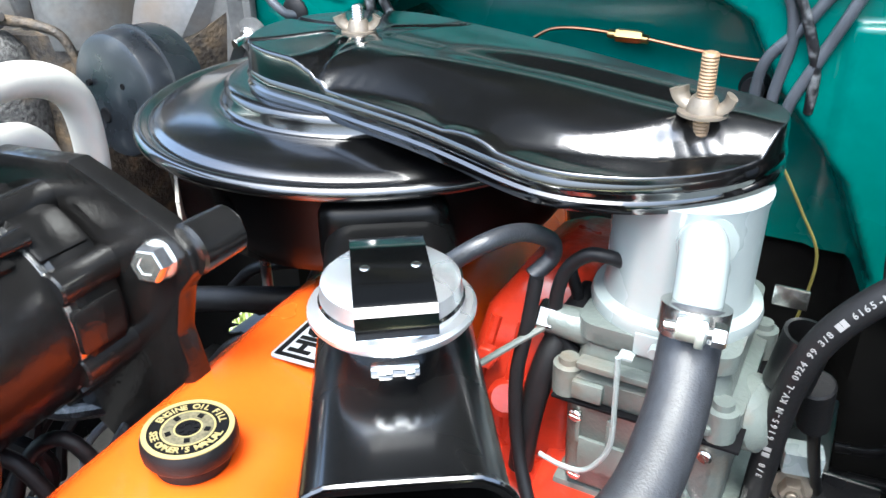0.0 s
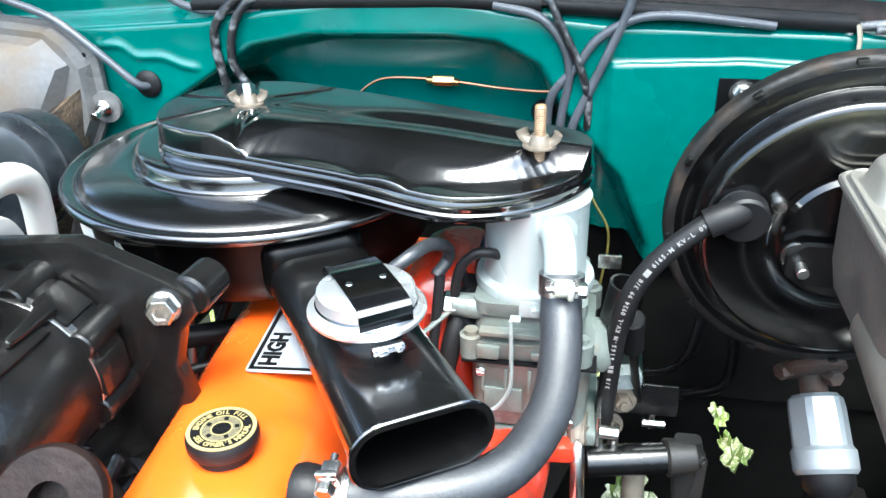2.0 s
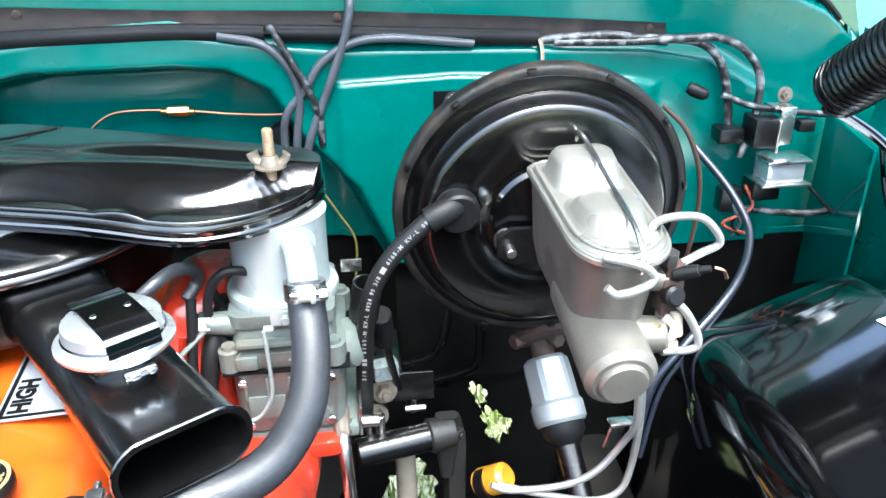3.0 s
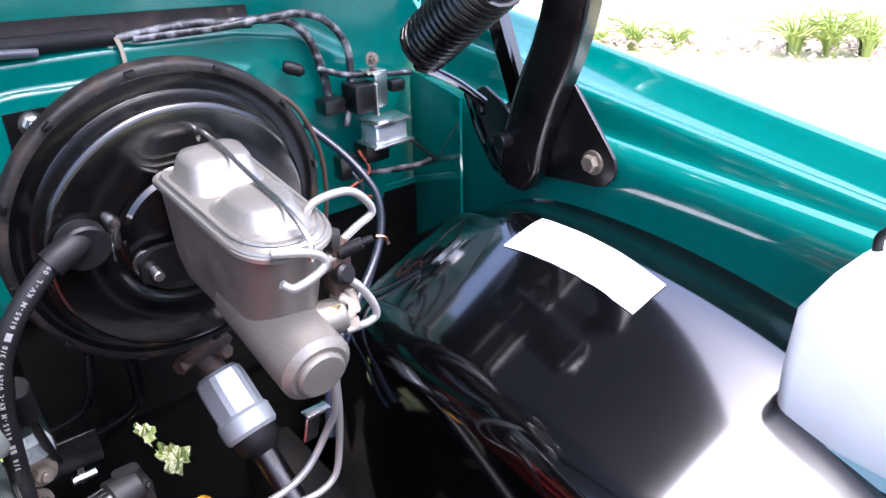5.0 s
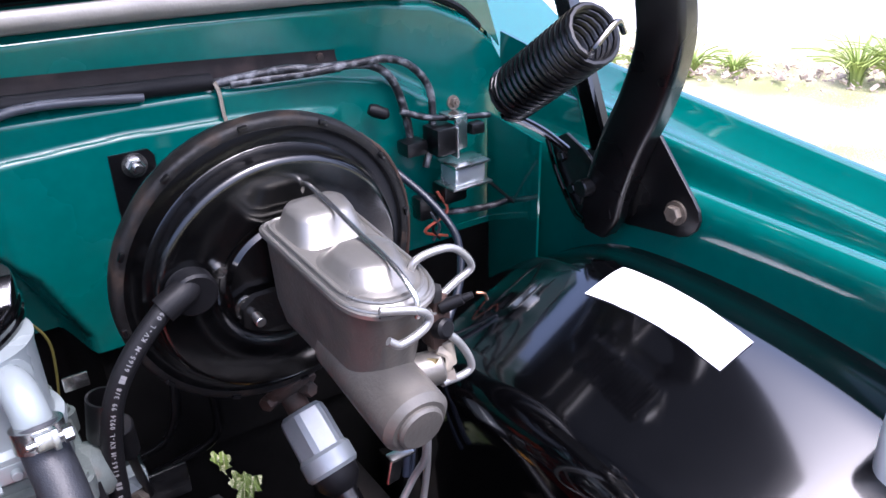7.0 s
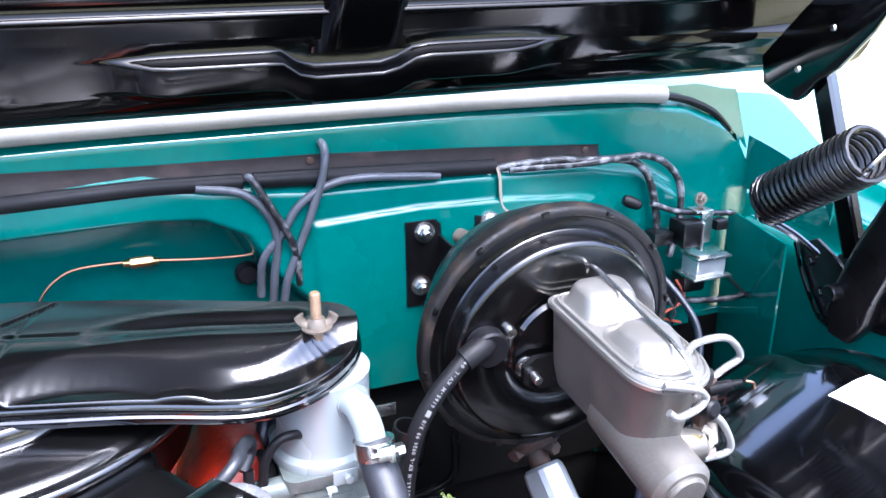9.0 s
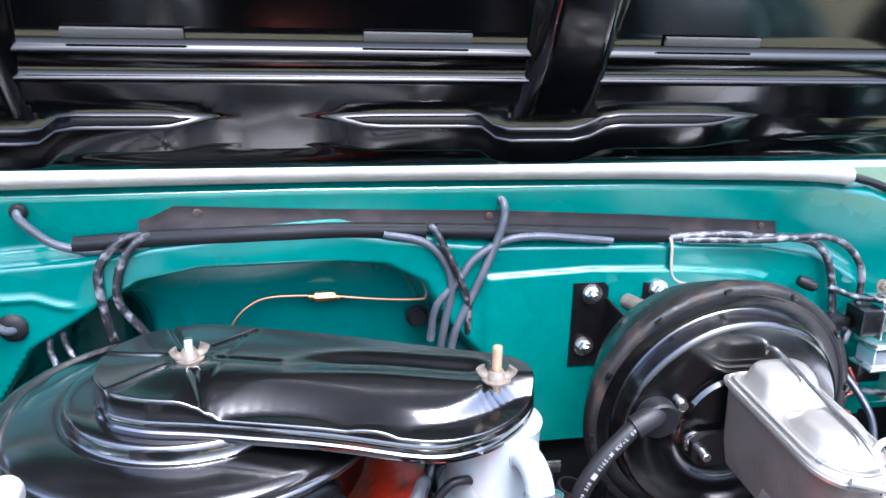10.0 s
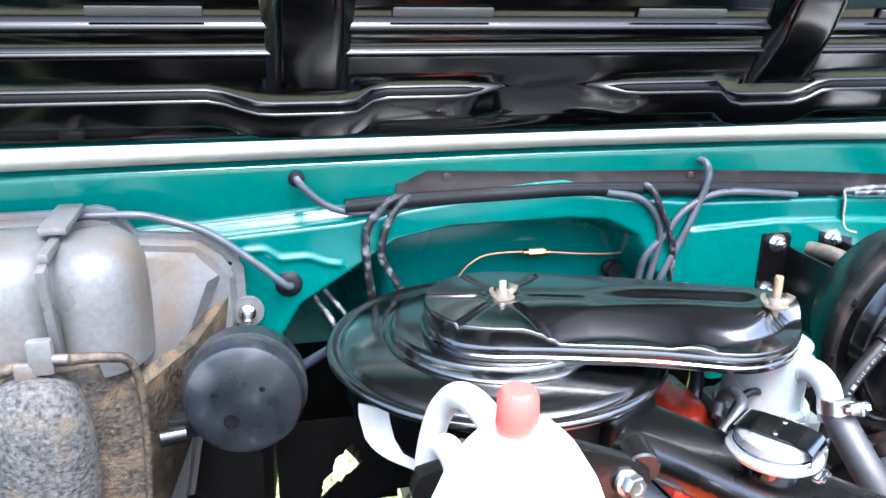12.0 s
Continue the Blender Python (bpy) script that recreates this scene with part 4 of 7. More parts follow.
def wing_nut(at, turn, stud_h, mat_nut, mat_stud):
    at = Vector(at)
    d = V(math.cos(radians(turn)), math.sin(radians(turn)), 0)
    t = thing("wing_nut", at, "tarnished plated wing nut on the air cleaner stud", "wing nut", group="air cleaner wing nuts")
    part("washer", lathe([(0.004, 0), (0.0125, 0), (0.0125, 0.0015), (0.004, 0.0015)], at, seg=24), mat_nut, t)
    part("hub", lathe([(0.004, 0.001), (0.0085, 0.001), (0.0075, 0.006), (0.006, 0.009), (0.004, 0.009)], at, seg=20), mat_nut, t)
    for s in (-1, 1):
        e = [at + d * s * r + V(0, 0, z) for r, z in ((0.004, 0.003), (0.009, 0.0042), (0.0125, 0.0075), (0.0138, 0.0115))]
        part("wing", tube(e, lambda q: 0.0032 + 0.0022 * q, 10, 5, flat=0.42), mat_nut, t)
    n = int((stud_h + 0.012) / 0.0017)
    prof = [(0, -0.012)]
    for k in range(n * 2):
        prof.append((0.0040 if k % 2 else 0.0044, -0.012 + (stud_h + 0.012) * k / (n * 2)))
    part("stud", lathe(prof + [(0.0035, stud_h), (0, stud_h + 0.001)], at, seg=14), mat_stud, t)
    return t


wing_nut((-0.300, 0.543, cover_height(-0.300, 0.543, 0) + 0.0005), 20, 0.019, PLATED, STEEL)
wing_nut((-0.043, 0.468, cover_height(-0.043, 0.468, 0) + 0.001), -12, 0.031, PLATED, STUD)

# ---- snorkel with its thermostatic cap ----
SA, SB = V(-0.222, 0.452, 1.030), V(-0.088, 0.248, 1.029)
sd = (SB - SA).normalized()
sside = sd.cross(V(0, 0, 1)).normalized()
sup = sside.cross(sd)


def snorkel_ring(t, grow=0.0):
    c = SA + (SB - SA) * t
    w = 0.082 - 0.004 * math.sin(t * 3.14) + grow * 2
    h = 0.040 + grow * 2
    return [c + sside * x + sup * (y - 0.003) for x, y in rounded(w, h, 0.0185 + grow)]


sn = thing("air_intake_snorkel", SA, "flat black snorkel of the air cleaner with an open mouth", "snorkel")
rings = [snorkel_ring(t / 16) for t in range(17)] + [snorkel_ring(1.0, 0.0022), snorkel_ring(1.012, 0.0022), snorkel_ring(1.012, -0.0015)] + [snorkel_ring(1.0 - t / 10, -0.002) for t in range(9)]
part("duct", loft(rings), BLACK_DUCT, sn, angle=45)
part("neck", box(SA + V(0.004, -0.012, 0.004), (0.080, 0.05, 0.050), 0.016, frame_of((0, 0, 0), sside, sup), 4), BLACK_CAN, sn)
part("mouth_lip", tube([snorkel_ring(1.006, 0.0015)[k] for k in range(24)], 0.0016, 8, 2, closed=True), BLACK, sn)
KC = V(-0.137, 0.321, 1.062)
kc = thing("snorkel_cap", KC, "round silver vacuum motor with a riveted black strap on the snorkel", "vacuum motor")
part("neck", lathe([(0, -0.022), (0.022, -0.022), (0.021, 0.002), (0, 0.002)], KC, sup, 40), BLACK, kc)
part("base", lathe([(0, 0.001), (0.036, 0.001), (0.0375, 0.003), (0.0375, 0.005), (0.036, 0.0065), (0.0, 0.0065)], KC, sup, 48), WHITEMETAL, kc)
part("dome", lathe([(0.032, 0.006), (0.0315, 0.012), (0.0305, 0.018), (0.027, 0.0208), (0, 0.022)], KC, sup, 48), WHITEMETAL, kc)
part("groove", lathe([(0.0318, 0.0085), (0.0324, 0.0095), (0.0316, 0.011)], KC, sup, 48), BLACK, kc)
strap_x = V(0.81, 0.59, 0)
strap_x = (strap_x - sup * strap_x.dot(sup)).normalized()
strap_y = sup.cross(strap_x)
sl = [(-0.0328, 0.009), (-0.0326, 0.013), (-0.0320, 0.0185), (-0.029, 0.0215), (-0.017, 0.0232), (0.0, 0.0236), (0.017, 0.0232), (0.029, 0.0215), (0.0320, 0.0185), (0.0326, 0.013), (0.0328, 0.009)]
part("strap", sheet(lambda u, v: KC + strap_y * lerp_line([(i / 10, p[0]) for i, p in enumerate(sl)], u) + sup * lerp_line([(i / 10, p[1]) for i, p in enumerate(sl)], u) + strap_x * (v - 0.5) * 0.034, 40, 4, 0.0008), BLACK, kc, "black strap over the cap")
for q in (-0.013, 0.013):
    part("rivet", lathe([(0, 0), (0.0028, 0), (0.002, 0.0012), (0, 0.0014)], KC + sup * 0.0236 + strap_x * q * 0.85 - strap_y * 0.002, sup, 12), STEEL, kc)
clipc = KC + sd * 0.038 - sup * 0.003
part("clip", join(box(clipc, (0.020, 0.004, 0.006), 0.001, frame_of((0, 0, 0), sside, sup)), box(clipc + sside * 0.004 + sd * 0.002, (0.006, 0.003, 0.007), 0.001, frame_of((0, 0, 0), sside, sup)), box(clipc - sside * 0.006 + sd * 0.002, (0.004, 0.003, 0.007), 0.001, frame_of((0, 0, 0), sside, sup))), CHROME, kc, "small bright spring clip")

# ---- carburettor and its air horn ----
CX, CY = -0.043, 0.468
cb = thing("carburettor", (CX, CY, 0.90), "grey zinc-cast carburettor with tall air horn", "carburettor")
horn = part("air_horn", lathe([(0, -0.005), (0.046, -0.005), (0.047, 0.000), (0.046, 0.004), (0.0405, 0.007), (0.0395, 0.012), (0.0395, 0.062), (0.041, 0.070), (0.0, 0.0705)], (CX, CY, 1.0165), seg=48), GREYPAINT, cb, "pale grey painted sheet-metal air horn")
ta = V(CX + 0.014, CY - 0.030, 1.070)
part("side_tube", join(tube([ta, V(-0.024, 0.418, 1.072), V(-0.021, 0.402, 1.060), V(-0.0205, 0.394, 1.035)], 0.0118, 16), tube([ta + V(0, 0.004, 0), ta + V(0.004, -0.006, 0)], 0.015, 16)), GREYPAINT, horn)
part("body_top", loft([[V(CX + x, CY + y, z) for x, y in rounded(w, h, 0.012)] for w, h, z in ((0.098, 0.10, 0.966), (0.10, 0.105, 0.970), (0.10, 0.105, 0.982), (0.085, 0.092, 0.985), (0.080, 0.088, 1.000), (0.086, 0.092, 1.003), (0.086, 0.092, 1.0135))]), ZINC, cb)
part("bowl", loft([[V(CX + 0.002 + x, CY - 0.004 + y, z) for x, y in rounded(w, h, 0.010)] for w, h, z in ((0.085, 0.088, 0.902), (0.090, 0.094, 0.906), (0.092, 0.096, 0.961), (0.096, 0.10, 0.965))]), ZINC, cb)
part("base_plate", box((CX + 0.004, CY, 0.895), (0.105, 0.10, 0.012), 0.003), ZINC, cb)
part("gasket", box((CX + 0.001, CY - 0.002, 0.9655), (0.103, 0.106, 0.002), 0.0006), INK, cb)
for x, y in ((-0.044, -0.046), (0.040, -0.046), (-0.044, 0.04), (0.046, 0.04)):
    part("screw_boss", lathe([(0, 0), (0.009, 0), (0.009, 0.018), (0.006, 0.019), (0.0055, 0.0225), (0, 0.0225)], (CX + x, CY + y, 0.967), seg=16), ZINC, cb)
part("name_pad", box((CX - 0.018, CY - 0.0525, 0.930), (0.030, 0.003, 0.022), 0.001), ZINC, cb)
part("round_pad", lathe([(0, 0), (0.011, 0), (0.0105, 0.003), (0, 0.004)], (CX + 0.022, CY - 0.0515, 0.920), (0, -1, 0), 20), ZINC, cb)
part("cross_pipe", rod((CX - 0.030, CY - 0.03, 1.000), (CX - 0.062, CY - 0.035, 1.004), 0.011, 0.009), ZINC, cb)
part("pipe_nut", hexnut((CX - 0.058, CY - 0.034, 1.003), (-1, -0.1, 0.1), 0.010, 0.010), STEEL, cb)
part("linkage_plate", join(box((CX + 0.003, CY - 0.058, 1.018), (0.020, 0.002, 0.013), 0.001), box((CX - 0.009, CY - 0.061, 1.011), (0.008, 0.008, 0.002), 0.001), rod((CX + 0.005, CY - 0.058, 1.018), (CX + 0.005, CY - 0.064, 1.018), 0.0035)), GREYPAINT, cb, "plated choke lever")
part("link_rod", tube([(CX - 0.012, CY - 0.066, 1.012), (CX - 0.011, CY - 0.066, 0.983), (CX - 0.011, CY - 0.066, 0.955), (CX - 0.017, CY - 0.066, 0.939), (CX - 0.026, CY - 0.066, 0.929), (CX - 0.039, CY - 0.066, 0.928), (CX - 0.052, CY - 0.064, 0.929)], 0.0016, 8), GREYPAINT, cb)
part("ledge", join(box((CX - 0.012, CY - 0.051, 0.992), (0.050, 0.010, 0.004), 0.001), box((CX + 0.020, CY - 0.052, 0.974), (0.034, 0.008, 0.005), 0.001), box((CX - 0.030, CY - 0.050, 0.975), (0.018, 0.012, 0.012), 0.002)), ZINC, cb)
part("rib", join(*[box((CX - 0.034 + 0.018 * k, CY - 0.0515, 0.948), (0.003, 0.004, 0.022), 0.001) for k in range(4)]), ZINC, cb)
for x, z in ((-0.036, 0.955), (0.036, 0.955), (-0.034, 0.912), (0.034, 0.912), (0.0, 0.913)):
    part("screw", join(lathe([(0, 0), (0.0042, 0), (0.0042, 0.002), (0.003, 0.003), (0, 0.003)], (CX + x, CY - 0.0515, z), (0, -1, 0), 12), box((CX + x, CY - 0.0546, z), (0.006, 0.0006, 0.0011), 0, pose(0, 0, 0, 0, 40 + x * 900, 0))), STEEL, cb)
part("elbow_cover", join(lathe([(0, 0), (0.022, 0), (0.021, 0.010), (0.014, 0.016), (0, 0.017)], (CX + 0.050, CY - 0.012, 0.962), (1, -0.4, 0.25), 24)), ZINC, cb)
part("throttle_lever", join(box((CX + 0.058, CY - 0.02, 0.900), (0.003, 0.050, 0.030), 0.001), rod((CX + 0.055, CY - 0.035, 0.893), (CX + 0.075, CY - 0.036, 0.893), 0.006)), STEEL, cb)
part("bracket_tab", join(box((CX + 0.058, CY + 0.01, 1.026), (0.018, 0.002, 0.012), 0.001)), STEEL, cb)
part("dashpot", lathe([(0.010, 0), (0.013, 0.0), (0.013, 0.035), (0.011, 0.035), (0.010, 0.010)], (CX + 0.066, CY - 0.008, 0.985), (0.15, -0.1, 1), 20), BLACK_SATIN, cb)


def clamp(at, axis, r, bolt_dir, tilt_label="bright worm-drive hose clamp with a screw block"):
    """A band clamp with a lug and a bolt."""
    at, a, b = Vector(at), Vector(axis).normalized(), Vector(bolt_dir).normalized()
    t = thing("hose_clamp", at, tilt_label, "hose clamp", group="hose clamps")
    part("band", lathe([(r, -0.007), (r + 0.0014, -0.007), (r + 0.0014, 0.007), (r, 0.007)], at, a, 28), STEEL, t)
    c = at + b * (r + 0.005)
    s = a.cross(b)
    part("lug", join(box(c, (0.014, 0.010, 0.011), 0.002, frame_of((0, 0, 0), s, b)), box(c + s * 0.004, (0.004, 0.016, 0.013), 0.001, frame_of((0, 0, 0), s, b))), STEEL, t)
    part("screw", join(rod(c - s * 0.012 + b * 0.002, c + s * 0.014 + b * 0.002, 0.0026, seg=10), hexnut(c + s * 0.009 + b * 0.002, s, 0.0055, 0.006)), STEEL, t)
    return t


# breather hose from the valve cover to the air horn
bh = thing("breather_hose", (-0.16, 0.245, 0.985), "thick ribbed grey-black breather hose between two clamps", "hose")
bpath = [(-0.152, 0.243, 0.985), (-0.125, 0.244, 0.985), (-0.085, 0.250, 0.987), (-0.045, 0.272, 0.990), (-0.022, 0.315, 1.000), (-0.017, 0.355, 1.018), (-0.0190, 0.385, 1.040), (-0.020, 0.396, 1.056)]
part("hose", tube(bpath, 0.0142, 20, 8), HOSE, bh)
part("grommet", lathe([(0, -0.008), (0.0150, -0.008), (0.0165, -0.003), (0.0158, 0.004), (0.0145, 0.008), (0, 0.008)], (-0.157, 0.243, 0.985), (1, 0, 0), 24), RUBBER, bh, "black rubber grommet")
clamp((-0.137, 0.2435, 0.985), (1, 0.03, 0), 0.0146, (-0.15, -0.25, 1))
clamp((-0.0200, 0.3925, 1.052), (0.0, 0.25, 1), 0.0146, (0.12, -0.9, 0.3))


# ---- brake booster and master cylinder ----
BC = V(0.185, 0.497, 1.062)
BA = V(0.0, -1.0, -0.10).normalized()
bb = thing("brake_booster", BC, "large glossy black round brake booster on the firewall", "brake booster")
part("front_shell", lathe([(0.126, -0.012), (0.1305, -0.008), (0.1305, 0.002), (0.128, 0.0045), (0.125, 0.0050), (0.122, 0.0045), (0.120, 0.0035), (0.110, 0.0045), (0.1085, 0.0065), (0.1065, 0.0195), (0.1055, 0.0225), (0.1038, 0.0243), (0.1010, 0.0253), (0.080, 0.0262), (0.060, 0.0265), (0.0585, 0.0255), (0.0565, 0.0245), (0.052, 0.0240), (0.0505, 0.0255), (0.049, 0.0275), (0.030, 0.029), (0, 0.029)], BC, BA, 96), BLACK_BOOSTER, bb, angle=45)
part("clamp_band", lathe([(0.1225, 0.0020), (0.1238, 0.0054), (0.1280, 0.0056), (0.1308, 0.0040), (0.1316, 0.0005), (0.1316, -0.0085), (0.1300, -0.0120), (0.1270, -0.0125)], BC, BA, 96), BAND, bb, "dull dirty black clamp band", angle=50)
part("rear_shell", lathe([(0.127, -0.010), (0.122, -0.030), (0.098, -0.075), (0.070, -0.090), (0.0, -0.095)], BC, BA, 48), BLACK_SATIN, bb)


def on_booster(px, pz, h):
    """A place on the booster's face: across, up and out along its axis."""
    m = aim(BA)
    x = V(1, 0, 0)
    x = (x - BA * x.dot(BA)).normalized()
    z = BA.cross(x) if BA.cross(x).z > 0 else -BA.cross(x)
    return BC + x * px + z * pz + BA * h


for a in range(0, 360, 30):
    c, s = math.cos(radians(a + 8)), math.sin(radians(a + 8))
    part("crimp", box(on_booster(0.1285 * c, 0.1285 * s, 0.005), (0.008, 0.004, 0.006), 0.0015, aim(BA) @ Matrix.Rotation(radians(a + 98), 4, "Z")), BLACK_SATIN, bb)
part("check_valve", join(lathe([(0, 0), (0.022, 0), (0.022, 0.006), (0.018, 0.008), (0.018, 0.020), (0.016, 0.022), (0, 0.022)], on_booster(-0.079, 0.019, 0.018), BA, 24)), RUBBER, bb, "black rubber check valve elbow")
part("plug", lathe([(0, 0), (0.006, 0), (0.005, 0.006), (0, 0.007)], on_booster(-0.056, 0.028, 0.026), BA, 14), STEEL, bb)
for sgn in (-1, 1):
    p = on_booster(0.005 + 0.041 * sgn, -0.014, 0.027)
    part("stud", join(bolt(p, BA + V(0, 0, -0.05), 0.0075, 0.012), rod(p + BA * 0.010, p + BA * 0.026, 0.0042)), STEEL, bb)
# stand-off bracket behind the booster
bk = thing("booster_bracket", (0.17, 0.72, 1.03), "black steel booster bracket bolted to the firewall", "bracket")
part("plate", plate([(-0.022, -0.055), (0.022, -0.055), (0.022, 0.045), (0.016, 0.052), (-0.022, 0.052)], 0.004, frame_of((0.137, 0.722, 1.058), (1, 0, 0), (0, 0, 1))), BLACK_SATIN, bk)
part("plate", plate([(-0.022, -0.085), (0.03, -0.085), (0.03, 0.040), (-0.022, 0.052)], 0.004, frame_of((0.225, 0.722, 1.056), (1, 0, 0), (0, 0, 1))), BLACK_SATIN, bk)
part("web", box((0.158, 0.65, 1.04), (0.004, 0.15, 0.10), 0.001), BLACK_SATIN, bk)
part("web", box((0.235, 0.65, 1.03), (0.004, 0.15, 0.13), 0.001), BLACK_SATIN, bk)
part("spacer", tube([(0.175, 0.70, 1.092), (0.185, 0.66, 1.094), (0.200, 0.62, 1.085)], 0.010, 12), PLATED, bk)
for x, z in ((0.138, 1.096), (0.133, 1.029), (0.222, 1.098)):
    part("bolt", bolt((x, 0.719, z), (0, -1, 0.05), 0.0085, 0.012), STEEL, bk)

# master cylinder: a long cast body along y under a stamped lid with a wire bail
MR, MF = V(0.165, 0.460, 1.114), V(0.168, 0.304, 1.098)
md = (MF - MR).normalized()
mx = md.cross(V(0, 0, 1)).normalized() * -1
if mx.x < 0:
    mx = -mx
mz = mx.cross(-md)
if mz.z < 0:
    mz = -mz


def mc(a, b, c):
    """Across, forwards from the rear of the lid, and up from the lid's rim."""
    return MR + mx * (a + 0.034) + md * (b * 1.22) + mz * c


def mc_outline(w0, w1, l0, l1, z, r=0.030, rear=0.010):
    """A reservoir outline, rounded wide at its front end."""
    out, n = [], 7
    r, rear = min(r, w1 / 2 - 0.001), min(rear, w0 / 2 - 0.001)
    for px, py, rr, a0 in ((w1 / 2 - r, l1 - r, r, 0), (r - w1 / 2, l1 - r, r, 90), (rear - w0 / 2, l0 + rear, rear, 180), (w0 / 2 - rear, l0 + rear, rear, 270)):
        out += [mc(px + rr * math.cos(radians(a0 + 90 * k / n)), py + rr * math.sin(radians(a0 + 90 * k / n)), z) for k in range(n + 1)]
    return out


ms = thing("master_cylinder", mc(0, 0.07, -0.08), "dusty cast-alloy brake master cylinder with a stamped lid", "master cylinder")
part("reservoir", loft([mc_outline(0.052, 0.048, 0.004, 0.110, -0.082), mc_outline(0.062, 0.056, 0.002, 0.115, -0.060), mc_outline(0.070, 0.066, 0.0, 0.120, -0.008), mc_outline(0.072, 0.068, -0.001, 0.121, -0.004)]), ALLOY, ms, angle=50)
lidm = part("lid", loft([mc_outline(0.072, 0.068, -0.001, 0.121, -0.003), mc_outline(0.077, 0.073, -0.004, 0.124, -0.002), mc_outline(0.077, 0.073, -0.004, 0.124, 0.001), mc_outline(0.070, 0.066, 0.0, 0.120, 0.003), mc_outline(0.066, 0.062, 0.002, 0.117, 0.006)]), STAMPED, ms, "stamped bright steel lid", angle=30)
part("rear_chamber", loft([mc_outline(0.062, 0.060, 0.002, 0.050, 0.005, 0.014, 0.012), mc_outline(0.056, 0.054, 0.005, 0.046, 0.008, 0.013, 0.012), mc_outline(0.050, 0.048, 0.008, 0.040, 0.021, 0.012, 0.012), mc_outline(0.046, 0.044, 0.010, 0.037, 0.0245, 0.011, 0.011), mc_outline(0.034, 0.032, 0.016, 0.031, 0.0262, 0.008, 0.008)]), STAMPED, lidm, angle=60)
part("front_chamber", loft([mc_outline(0.060, 0.058, 0.050, 0.115, 0.005, 0.028, 0.016), mc_outline(0.055, 0.053, 0.054, 0.110, 0.0075, 0.026, 0.016), mc_outline(0.052, 0.050, 0.056, 0.106, 0.009, 0.024, 0.016), mc_outline(0.046, 0.044, 0.061, 0.100, 0.017, 0.021, 0.015), mc_outline(0.040, 0.038, 0.064, 0.096, 0.0195, 0.018, 0.014), mc_outline(0.026, 0.024, 0.072, 0.088, 0.0205, 0.007, 0.007)]), STAMPED, lidm, angle=60)
bail = [mc(0.004, -0.006, 0.004), mc(0.004, -0.006, 0.016), mc(0.004, 0.0, 0.0285), mc(0.004, 0.025, 0.0290), mc(0.004, 0.07, 0.0235), mc(0.004, 0.100, 0.0210), mc(0.004, 0.122, 0.012), mc(0.004, 0.127, 0.002), mc(0.004, 0.126, -0.004)]
part("bail_wire", tube(bail, 0.0021, 8), STEEL, ms, "wire bail over the lid")
part("bore", join(rod(mc(0.0, -0.014, -0.062), mc(-0.003, 0.07, -0.070), 0.024, 0.024, 28), rod(mc(-0.003, 0.055, -0.071), mc(-0.005, 0.142, -0.081), 0.0275, 0.0265, 28, 0.005)), ALLOY, ms)
part("end_plug", lathe([(0, 0), (0.018, 0), (0.018, 0.003), (0.016, 0.005), (0, 0.006)], mc(-0.005, 0.1415, -0.081), md + mz * -0.07, 24), ALLOY, ms)
part("port_boss", rod(mc(0.010, 0.108, -0.074), mc(0.038, 0.114, -0.070), 0.0150, 0.0130, 18), ALLOY, ms)
part("port_boss", rod(mc(0.020, 0.100, -0.030), mc(0.038, 0.104, -0.030), 0.010, 0.009, 14), ALLOY, ms)
part("bead", join(tube(mc_outline(0.0735, 0.0695, -0.0015, 0.1215, 0.0022), 0.0016, 8, 1, closed=True, smooth=False), tube(mc_outline(0.0665, 0.0625, 0.002, 0.1175, 0.0060), 0.0014, 8, 1, closed=True, smooth=False)), STAMPED, lidm)
part("mount_flange", plate([(-0.052, -0.008), (-0.040, -0.016), (0.040, -0.016), (0.052, -0.008), (0.052, 0.008), (0.040, 0.016), (-0.040, 0.016), (-0.052, 0.008)], 0.007, frame_of(on_booster(0.006, -0.014, 0.0355), (1, 0, 0), (0, 0, 1))), BLACK_CAST, ms)


def cable(name, points, r, mat, label, category="wire", group="", seg=9, sub=6, extra=()):
    t = thing(name, points[0], label, category, group)
    part("sleeve", tube(points, r, seg, sub), mat, t)
    for n, bm, m in extra:
        part(n, bm, m, t)
    return t


# brake lines and the proportioning valve beside the master cylinder
pv = thing("brake_valve", (0.240, 0.336, 1.03), "grimy brass brake valve block with black boots beside the master cylinder", "brake valve")
part("block", join(box((0.240, 0.338, 1.060), (0.016, 0.018, 0.030), 0.003), hexnut((0.240, 0.338, 1.074), (0.1, -0.1, 1), 0.0085, 0.012)), RUST, pv)
part("switch", join(rod((0.240, 0.332, 1.078), (0.254, 0.323, 1.085), 0.0055, 0.0042), rod((0.254, 0.323, 1.085), (0.260, 0.319, 1.088), 0.003, 0.0024)), RUBBER, pv, "black rubber switch boot")
part("switch", lathe([(0, 0), (0.0075, 0), (0.0080, 0.004), (0.0078, 0.009), (0.0055, 0.011), (0, 0.011)], (0.238, 0.332, 1.062), (0.15, -0.9, 0.3), 16), RUBBER, pv, "black rubber switch boot")
part("fitting", hexnut((0.236, 0.334, 1.086), (0, -0.1, 1), 0.0065, 0.010), DARK, pv)
part("fitting", hexnut((0.240, 0.336, 1.046), (0, -0.1, -1), 0.0085, 0.012), PLATED, pv)
part("fitting", hexnut((0.246, 0.326, 1.022), (-1, 0.1, 0), 0.0070, 0.012), PLATED, pv)
part("fitting", hexnut((0.232, 0.330, 1.040), (-0.3, -0.3, -1), 0.0065, 0.010), BRASS, pv)
